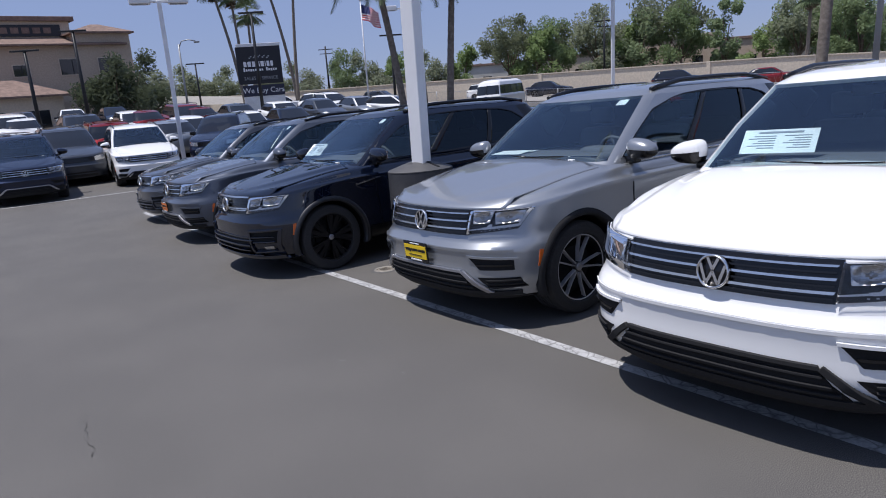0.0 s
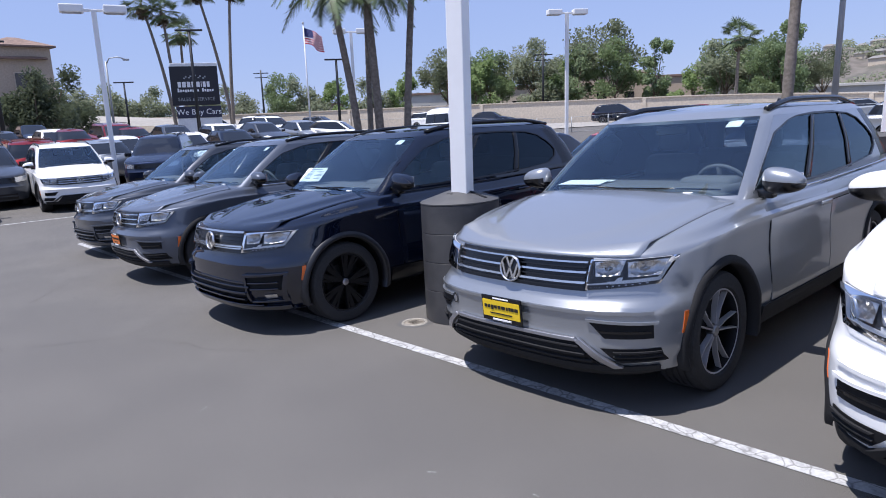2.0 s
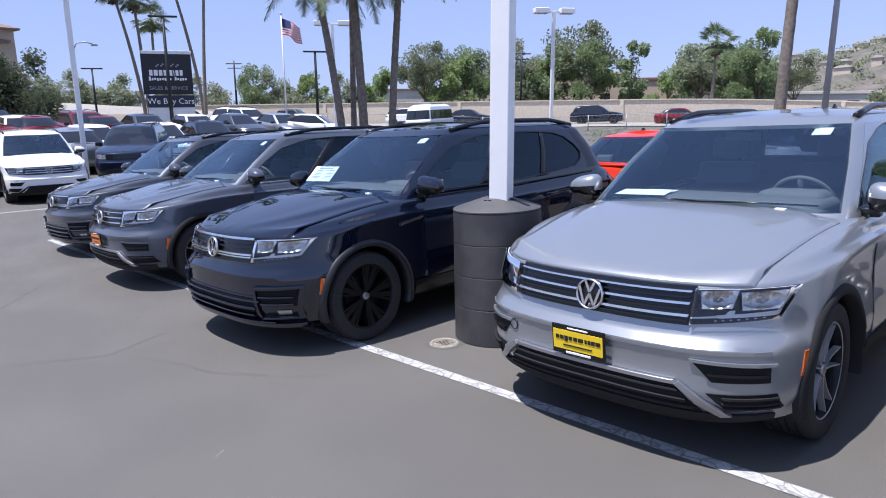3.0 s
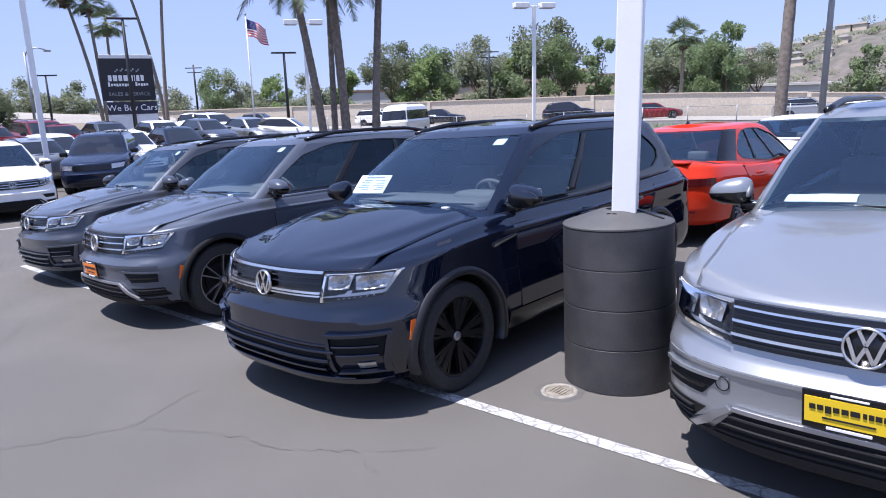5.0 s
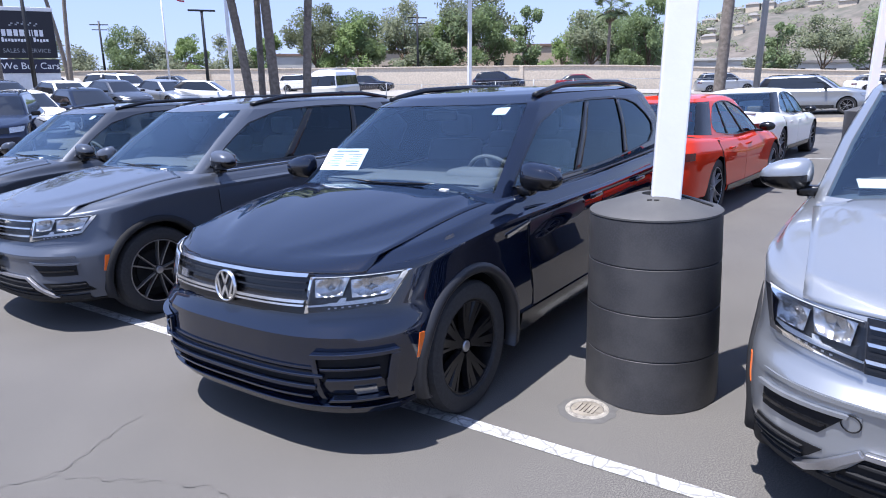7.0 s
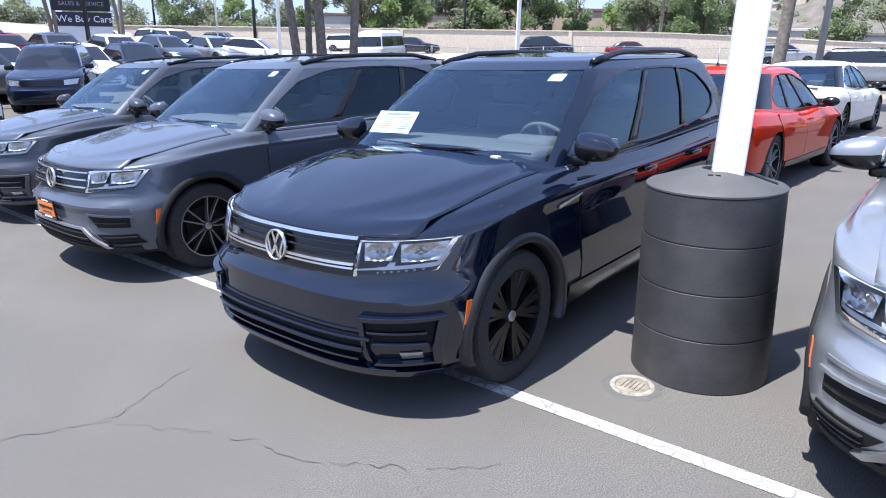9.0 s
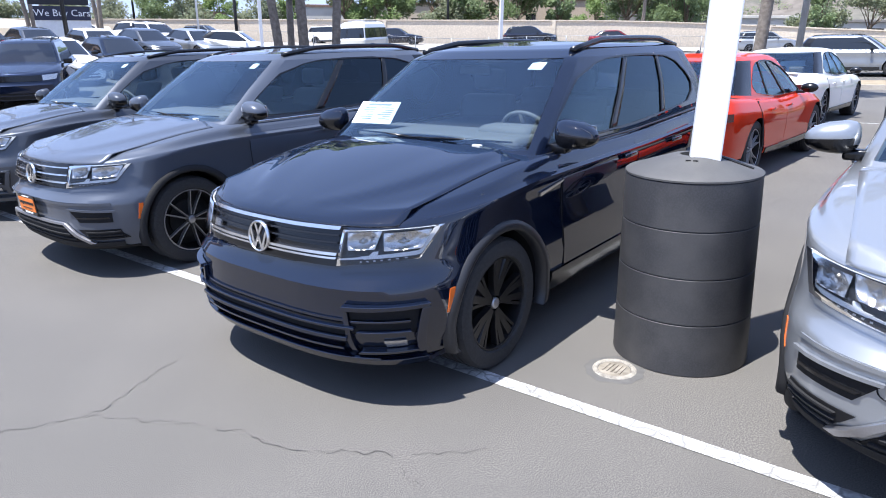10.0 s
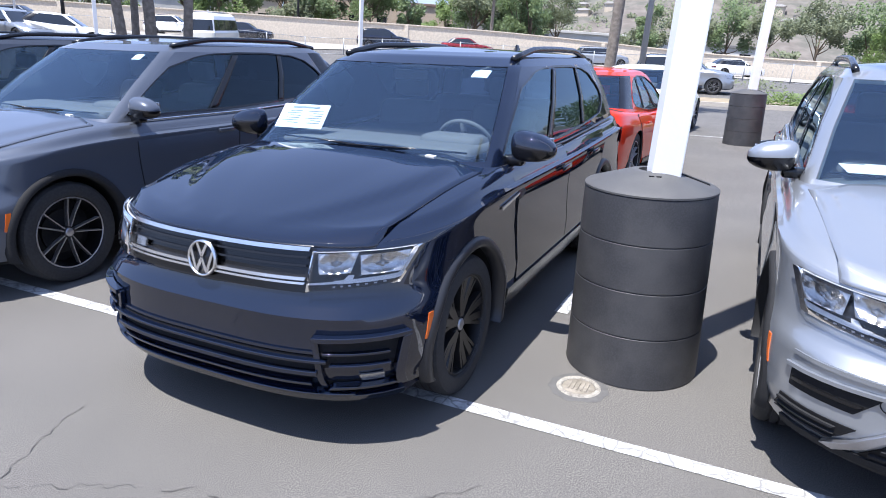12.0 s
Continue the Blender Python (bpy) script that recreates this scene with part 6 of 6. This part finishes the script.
WALL = [(22.0, 112.0), (39.8, 76.9), (58.1, 41.2), (66.5, 24.0), (69.5, 10.0), (69.5, -4.0), (66.0, -30.0)]
top_at = lambda x, y: 0.0345 * y - 0.010 * x + 2.35 + LIFT - 0.9 * smooth((34 - y) / 30) * smooth((x - 50) / 15)


def wall_run(name, pts, z0, z1, thick, mat, label):
    vs, fs = [], []
    for p in pts:
        a, b = z0(p.x, p.y), z1(p.x, p.y)
        n = Vector((0.88, 0.47))
        vs += [(p.x, p.y, a), (p.x, p.y, b), (p.x + n.x * thick, p.y + n.y * thick, b), (p.x + n.x * thick, p.y + n.y * thick, a)]
    for i in range(len(pts) - 1):
        for k in range(3):
            a = 4 * i + k
            fs.append((a, a + 4, a + 5, a + 1))
    return tagged(add(name, mesh_of(name, vs, fs, mat, smooth=False)), label, "wall", kind="structure")


wp = along(WALL, 4.0)
fw = wall_run("freeway_wall", wp, lambda x, y: land(x, y) - 0.8, top_at, 0.3, M_WALLC, "long tan masonry wall beside the freeway")
for k, (a, b) in enumerate(zip(wp[:-1], wp[1:])):
    d = math.degrees(math.atan2(b.y - a.y, b.x - a.x))
    if k % 4 == 0:
        part("pilaster", boxed(-0.18, 0.18, -0.06, 0.06, 0, top_at(a.x, a.y) - land(a.x, a.y) + 0.85, 0.01), M_WALLC, fw, m=pose(a.x - 0.05, a.y, land(a.x, a.y) - 0.8, 0, 0, d))
    ln = (b - a).length
    part("coping", boxed(0, ln, -0.10, 0.30, -0.02, 0.08, 0.01), M_WALLC, fw, m=pose(a.x, a.y, top_at(a.x, a.y), 0, -math.degrees(math.atan2(top_at(b.x, b.y) - top_at(a.x, a.y), ln)), d))
M_ROAD = material("pale_freeway_concrete", (0.29, 0.27, 0.24), 0.9, grain=0.25, grain_scale=3, stain=0.4, stain_scale=0.2, colour2=(0.22, 0.21, 0.2))
rp = along([(p[0] - 1.0, p[1] - 0.5) for p in WALL], 3.0)
vs = []
for p in rp:
    for o in (0, 5, 10, 15):
        q = p + Vector((-0.88, -0.47)) * o
        vs.append((q.x, q.y, land(q.x, q.y) + 0.05))
tagged(add("freeway", mesh_of("freeway", vs, [(4 * i + k, 4 * i + 4 + k, 4 * i + 5 + k, 4 * i + 1 + k) for i in range(len(rp) - 1) for k in range(3)], M_ROAD)), "pale concrete freeway beyond the lot", "road", kind="structure")

fp_ = along([(24.0, 62.0), (36.0, 44.0), (44.0, 24.0), (46.0, 6.0), (44.0, -20.0)], 2.6)
fence = thing("chain_link_fence", pose(0, 0, 0), "grey chain-link fence with thin posts beside the road", "fence")
post_me = mesh_of("post", *tube([(0, 0, -0.2), (0, 0, 1.15)], 0.032, 6), M_GREYPOLE)
for p in fp_:
    add("post", post_me, fence, m=stand(p.x, p.y))
for a, b in zip(fp_[:-1], fp_[1:]):
    for h in (1.1, 0.05):
        tube_part("rail", [(a.x, a.y, land(a.x, a.y) + h), (b.x, b.y, land(b.x, b.y) + h)], 0.016, M_GREYPOLE, fence, seg=5)
    wv, wf = [], []
    n = 9
    for k in range(n):
        for s in (0, 1):
            p0, p1 = a.lerp(b, k / n), a.lerp(b, (k + 1) / n)
            h0, h1 = (0.05, 1.1) if s else (1.1, 0.05)
            z = land(p0.x, p0.y)
            v2, f2 = tube([(p0.x, p0.y, z + h0), (p1.x, p1.y, z + h1)], 0.004, 3, False)
            o = len(wv)
            wv, wf = wv + v2, wf + [tuple(i + o for i in f) for f in f2]
    tagged(add("wire_mesh", mesh_of("wire_mesh", wv, wf, M_GREYPOLE), fence), kind="stuff")

# vehicles on the freeway
for x, y, kind, pm, word in ((53.8, 33.0, "suv", P_BLACK, "black"), (57.0, 26.5, "sedan", P_DEEPRED, "dark red"), (49.0, 44.0, "sedan", P_BLACK, "black"), (46.5, 50.0, "suv", P_WHITE, "white"), (60.0, 15.5, "suv", P_SILVER, "silver"), (38.5, 68.0, "suv", P_DARKGREY, "grey"), (41.0, 62.0, "suv", P_DARKGREY, "charcoal"), (62.0, 5.0, "sedan", P_WHITE, "white")):
    far_car(kind, pose(x, y, land(x, y) + 0.05, 0, 0, 117), pm, f"{word} {'sport utility car' if kind == 'suv' else 'saloon car'} on the freeway", "cars on the freeway")


# ---- palms ----
def fan_palm(x, y, top, bend, label):
    base = land(x, y)
    h = top + LIFT - base
    rr = random.Random(int(x * 10))
    p = thing("fan_palm", stand(x, y), label, "palm tree", "tall fan palms")
    pts = [(bend[0] * (u ** 1.6), bend[1] * (u ** 1.6), h * u - 0.2) for u in np.linspace(0, 1, 9)]
    tube_part("trunk", pts, [0.21 - 0.09 * u for u in np.linspace(0, 1, 9)], M_PALMBARK, p)
    c = Vector(pts[-1])
    vs, fs = [], []
    for k in range(34):
        az, el = k * 2.4, radians(rr.uniform(-50, 75))
        d = Vector((math.cos(az) * math.cos(el), math.sin(az) * math.cos(el), math.sin(el)))
        hub = c + d * rr.uniform(0.8, 1.25)
        side = d.cross(Vector((0, 0, 1))).normalized()
        upv = side.cross(d)
        for q in range(13):
            a = radians(-80 + q * 160 / 12)
            e = hub + (d * math.cos(a) + side * math.sin(a)) * 1.05 + Vector((0, 0, -0.28 * abs(math.sin(a)) - 0.16))
            t = (e - hub).cross(upv).normalized() * 0.05
            i = len(vs)
            mid = hub.lerp(e, 0.55) + upv * 0.03
            vs += [hub, mid - t, e, mid + t]
            fs.append((i, i + 1, i + 2, i + 3))
        i = len(vs)
        w = side * 0.03
        vs += [c - w, c + w, hub + w, hub - w]
        fs.append((i, i + 1, i + 2, i + 3))
    add("crown", mesh_of("crown", vs, fs, M_FROND, smooth=False), p)
    dv, df = leaf_cloud(rr, [(c + Vector((0, 0, -0.9)), (0.55, 0.55, 0.7))], 160, 0.3)
    add("dead_skirt", mesh_of("dead_skirt", dv, df, M_BARK, smooth=False), p)


for x, y, top, bend in ((27.0, 71.0, 15.6, (-1.9, 0.6)), (27.3, 70.8, 14.9, (-0.5, 0.2)), (29.9, 75.2, 13.8, (0.2, 0)), (32.2, 69.0, 17.0, (-2.2, 0.8)), (30.9, 66.1, 16.7, (0.8, -0.4))):
    fan_palm(x, y, top, bend, "tall thin fan palm behind the sign")
fan_palm(64.5, 29.9, 8.4, (0.1, 0), "fan palm among the trees")


def feather_palm(x, y, top, bend, r, crown=True, seed=1):
    base = land(x, y)
    h = top + LIFT - base
    rr = random.Random(seed)
    p = thing("feather_palm", stand(x, y), "feather palm with a ringed grey trunk", "palm tree", "palms in the lot")
    us = np.linspace(0, 1, 40)
    pts = [(bend[0] * (u ** 1.4), bend[1] * (u ** 1.4), h * u - 0.1) for u in us]
    tube_part("trunk", pts, [r * (1.15 - 0.3 * u) * (1.0 if k % 2 else 0.94) for k, u in enumerate(us)], M_PALMBARK, p, seg=12)
    c = Vector(pts[-1])
    if not crown:
        return
    for k in range(15):
        az = k * 2.4
        lift = rr.uniform(0.15, 1.0)
        L = rr.uniform(2.0, 2.7)
        vs, fs = [], []
        spine = []
        for u in np.linspace(0, 1, 16):
            out = L * (u - 0.25 * u * u * (1 - lift * 0.5))
            z = L * (lift * u * 1.0 - (0.75 + 0.3 * lift) * u * u)
            spine.append(c + Vector((math.cos(az) * out, math.sin(az) * out, z)))
        for i, q in enumerate(spine[1:], 1):
            d = (q - spine[i - 1]).normalized()
            side = d.cross(Vector((0, 0, 1))).normalized()
            for s in (-1, 1):
                for e in (0.0, 0.33, 0.66):
                    o = spine[i - 1].lerp(q, e)
                    u = (i - 1 + e) / 15
                    ln = 0.62 * math.sin(math.pi * min(1, 0.12 + 0.85 * u)) + 0.08
                    tip = o + (side * s * 0.75 + d * 0.55 + Vector((0, 0, rr.uniform(-0.75, 0.05)))).normalized() * ln
                    w = d * 0.032
                    j = len(vs)
                    vs += [o - w, o + w, tip]
                    fs.append((j, j + 1, j + 2))
        add("frond", mesh_of("frond", vs, fs, M_FROND, smooth=False), p)
        sv, sf = tube(spine, [0.025 * (1 - 0.8 * i / 15) + 0.003 for i in range(16)], 5)
        add("stem", mesh_of("stem", sv, sf, M_FROND), p.children[-1])


feather_palm(15.5, 22.4, 6.5, (-0.8, 0.3), 0.14, True, 1)
feather_palm(16.15, 22.0, 6.95, (-0.35, 0.1), 0.16, True, 2)
feather_palm(16.9, 21.4, 7.3, (0.45, -0.25), 0.135, True, 3)
feather_palm(16.3, 22.9, 7.0, (0.5, 0.5), 0.11, True, 4)
feather_palm(21.2, 9.05, 10.5, (0.3, -0.1), 0.15, True, 6)


# ---- buildings and hills ----
M_STUCCO = material("beige_stucco", (0.46, 0.37, 0.28), 0.9, grain=0.2, grain_scale=8, stain=0.25, stain_scale=0.3)
M_STUCCO2 = material("pale_stucco", (0.55, 0.47, 0.37), 0.9, grain=0.2, grain_scale=8, stain=0.25, stain_scale=0.3)
M_TILE = material("clay_roof_tiles", (0.20, 0.135, 0.105), 0.85, grain=0.4, grain_scale=3, stain=0.4, stain_scale=0.8, bump=0.6, bump_scale=5)
M_ROOFG = material("grey_flat_roof", (0.22, 0.21, 0.20), 0.9, stain=0.3)
M_WHITEB = material("white_wall_paint", (0.58, 0.56, 0.52), 0.8, stain=0.4, stain_scale=0.3)


def hip_roof(x0, x1, y0, y1, z, over, rise, mat, parent):
    bm = bmesh.new()
    a = [(x0 - over, y0 - over), (x1 + over, y0 - over), (x1 + over, y1 + over), (x0 - over, y1 + over)]
    k = min(x1 - x0, y1 - y0) * 0.42
    b = [(x0 + k, y0 + k), (x1 - k, y0 + k), (x1 - k, y1 - k), (x0 + k, y1 - k)]
    lo = [bm.verts.new((*p, z - 0.15)) for p in a]
    ea = [bm.verts.new((*p, z)) for p in a]
    hi = [bm.verts.new((*p, z + rise)) for p in b]
    for r0, r1 in ((lo, ea), (ea, hi)):
        for i in range(4):
            bm.faces.new((r0[i], r0[(i + 1) % 4], r1[(i + 1) % 4], r1[i]))
    bm.faces.new(hi)
    bm.faces.new(lo[::-1])
    return part("roof", bm, mat, parent)


def window_at(parent, x, y, z, w, h, face):
    """A recessed dark window on a wall that looks to -y."""
    f = part("window", boxed(x - w / 2 - 0.08, x + w / 2 + 0.08, y - 0.06, y + 0.05, z - 0.08, z + h + 0.08), M_STUCCO2, parent)
    part("pane", boxed(x - w / 2, x + w / 2, y - 0.07, y + 0.0, z, z + h), G_FAR, f)
    part("mullion", boxed(x - 0.03, x + 0.03, y - 0.09, y - 0.06, z, z + h), M_BLACKPOLE, f)


# long two-storey building behind the lot
b0 = land(6, 69)
hb = thing("office_building", Matrix.Translation((15.6, 68.4, b0)) @ LEAN_M @ pose(0, 0, 0, 0, 0, 4), "beige stucco building with clay tile roofs and dark windows", "building")
H = 9.6 + LIFT - b0
part("wall", boxed(-30, 0, 0, 16, -1, H, 0.02), M_STUCCO, hb)
part("tower", boxed(-4.5, 0.1, -0.25, 6, -1, H + 1.0, 0.02), M_STUCCO, hb)
hip_roof(-4.5, 0.1, -0.25, 6, H + 1.0, 0.4, 0.8, M_TILE, hb)
hip_roof(-30, -1.0, 0.0, 16, H, 0.7, 1.6, M_TILE, hb)
part("upper_wall", boxed(-28, -4.0, 3.0, 12, H - 0.2, H + 2.2, 0.02), M_STUCCO2, hb)
part("fascia_sign", boxed(-13.5, -4.8, 2.85, 3.0, H + 0.9, H + 1.9, 0.02), M_SIGNB, hb)
bm = bmesh.new()
for k in range(9):
    box(bm, -13.0 + k * 0.85, -12.4 + k * 0.85, 2.80, 2.85, H + 1.15, H + 1.65)
part("sign_lettering", bm, M_TILE, hb)
part("upper_fascia", boxed(-28.4, -3.6, 2.6, 12.4, H + 2.2, H + 2.6, 0.03), M_TILE, hb)
for x in (-1.9, -5.0):
    window_at(hb, x, -0.25 if x > -4 else 0.0, H - 2.6, 2.0, 1.3, 1)
for x in (-9, -12.5, -16, -19.5, -23):
    window_at(hb, x, 0.0, H - 2.6, 1.2, 0.9, 1)
part("ground_floor_wing", boxed(-26, -7.5, -6, 0, -1, H - 4.3, 0.02), M_STUCCO2, hb)
hip_roof(-26, -7.5, -6, 0.5, H - 4.3, 0.7, 1.3, M_TILE, hb)
for x in (-9.5, -12.5, -15.5, -18.5):
    window_at(hb, x, -6.0, 0.2, 1.7, 1.5, 1)


def block(x, y, w, d, top, turn, wall, roof, label, windows=0, parapet=True):
    base = land(x, y) - 0.5
    t = thing("far_building", Matrix.Translation((x, y, base)) @ LEAN_M @ pose(0, 0, 0, 0, 0, turn), label, "building", "far buildings")
    h = top + LIFT - base
    part("wall", boxed(-w / 2, w / 2, 0, d, 0, h, 0.03), wall, t)
    part("roof", boxed(-w / 2 - 0.2, w / 2 + 0.2, -0.2, d + 0.2, h, h + 0.35, 0.03), roof, t)
    for k in range(windows):
        xx = -w / 2 + (k + 0.5) * w / windows
        part("window", boxed(xx - 0.7, xx + 0.7, -0.05, 0.05, h * 0.45, h * 0.45 + 1.2), G_FAR, t)
    return t


for args in ((86.0, 62.0, 16, 10, 8.0, -62, M_STUCCO, M_STUCCO2, "tan stucco building behind the trees", 4), (80.0, 74.0, 9, 8, 7.0, -55, M_STUCCO2, M_TILE, "beige house with a tiled roof behind the trees", 2),
             (72.5, 84.0, 12, 8, 7.0, -52, M_WHITEB, M_TILE, "white house behind the trees", 3), (92.0, 50.5, 10, 9, 6.6, -62, M_STUCCO, M_TILE, "beige house among trees", 3),
             (94.0, 40.0, 14, 10, 5.4, -66, M_ROOFG, M_ROOFG, "low grey-roofed building behind the wall", 0), (98.0, 30.0, 18, 8, 3.4, -72, M_WHITEB, M_WHITEB, "low white commercial building", 5),
             (101.0, 13.0, 14, 8, 2.2, -80, M_WHITEB, M_ROOFG, "low white commercial building", 4), (96.0, -14.0, 12, 6, 1.4, -95, M_WHITEB, M_ROOFG, "low white shed behind the wall", 3), (58.0, 96.0, 10, 7, 6.4, -40, M_STUCCO2, M_TILE, "beige house behind the trees", 2)):
    block(*args)

# ramp embankment on the far side
rv = [(x, y, z + LIFT) for x, y, z in ((8.0, 82.0, 6.2), (22.0, 84.0, 5.4), (38.0, 79.0, 4.0), (36.0, 74.0, 3.3), (22.0, 77.0, 3.9), (8.0, 74.0, 3.6))]
tagged(add("ramp_embankment", mesh_of("ramp_embankment", rv, [(0, 1, 4, 5), (1, 2, 3, 4)], M_ROAD, smooth=False)), "pale concrete ramp rising behind the lot", "ramp", kind="structure")

# hills
M_HILL = material("dry_hillside", (0.115, 0.10, 0.085), 0.95, grain=0.5, grain_scale=0.25, stain=0.85, stain_scale=0.045, colour2=(0.075, 0.085, 0.065), bump=0.4, bump_scale=0.3)


def ridge(az):
    """Height of the ridge above the lot at a compass angle from +x, in degrees."""
    return 36 * math.exp(-((az - 4) / 14) ** 2) + 16 * math.exp(-((az - 22) / 9) ** 2) + 13 * math.exp(-((az + 18) / 16) ** 2) + 2.6 * noise.noise((az * 0.35, 1.7, 0)) + 1.2 * noise.noise((az * 1.1, 4.0, 0))


hv, hf = [], []
AZ = np.linspace(-60, 60, 121)
for i, az in enumerate(AZ):
    for j in range(13):
        u = j / 12
        d = 190 + 170 * u
        a = radians(az)
        z = -4 + LIFT + (ridge(az) + 4 + 0.010 * 0) * smooth(u * 1.02) + (1.8 * noise.noise((az * 0.5, u * 6, 3.3)) * u)
        hv.append((d * math.cos(a), d * math.sin(a), z + 0.033 * d * math.sin(a) * 0.6 - 0.008 * d))
for i in range(len(AZ) - 1):
    for j in range(12):
        a = i * 13 + j
        hf.append((a, a + 13, a + 14, a + 1))
tagged(add("hillside", mesh_of("hillside", hv, hf, M_HILL)), "dry brown hillside with scattered houses", "hill", kind="structure")
rr = random.Random(31)
houses = bmesh.new()
roofs = bmesh.new()
bush = []
for k in range(150):
    i, j = rr.randrange(36, 100), rr.choice((5, 6, 7, 8, 9, 10, 11, 11, 12, 12, 12))
    p = Vector(hv[i * 13 + j])
    if rr.random() < 0.62:
        w, d, h = rr.uniform(3, 6), rr.uniform(3, 6), rr.uniform(1.2, 2.4)
        box(houses, p.x - w / 2, p.x + w / 2, p.y - d / 2, p.y + d / 2, p.z - 2, p.z + h)
        box(roofs, p.x - w / 2 - 0.4, p.x + w / 2 + 0.4, p.y - d / 2 - 0.4, p.y + d / 2 + 0.4, p.z + h, p.z + h + 0.9, 0, 0.5)
    else:
        s = rr.uniform(1.5, 3.2)
        bush.append((p + Vector((0, 0, s * 0.5)), (s * 1.3, s * 1.3, s)))
for k in range(330):
    p = Vector(hv[rr.randrange(30, 110) * 13 + rr.randrange(1, 12)])
    s = rr.uniform(1.2, 3.0)
    bush.append((p + Vector((rr.uniform(-6, 6), rr.uniform(-6, 6), s * 0.3)), (s * 1.8, s * 1.8, s * 0.8)))
tagged(part("hill_houses", houses, M_STUCCO2, None, smooth=False), "pale houses scattered on the far hill", "houses", kind="stuff")
tagged(part("hill_roofs", roofs, M_ROOFG, None), "grey and brown roofs of the hill's houses", "roofs", kind="stuff")
bv, bf = leaf_cloud(rr, bush, 26000, 0.8)
tagged(add("hill_scrub", mesh_of("hill_scrub", bv, bf, M_LEAF2, smooth=False)), "dark scrub and trees on the hill", "shrubs", kind="stuff")
# a far belt of woods closes the horizon
wl = []
for k in range(420):
    az = radians(rr.uniform(18, 140))
    d = rr.uniform(115, 150)
    x, y = d * math.cos(az), d * math.sin(az)
    z = LIFT + (3.2 if y > 90 else 0.033 * y - 0.01 * x)
    s = rr.uniform(2.0, 4.2)
    wl.append(((x, y, z + s * 0.55), (s, s, s * 0.8)))
wv, wf = leaf_cloud(rr, wl, 26000, 0.55)
tagged(add("far_woods", mesh_of("far_woods", wv, wf, M_LEAF4, smooth=False)), "belt of far olive-green woods", "woods", kind="stuff")
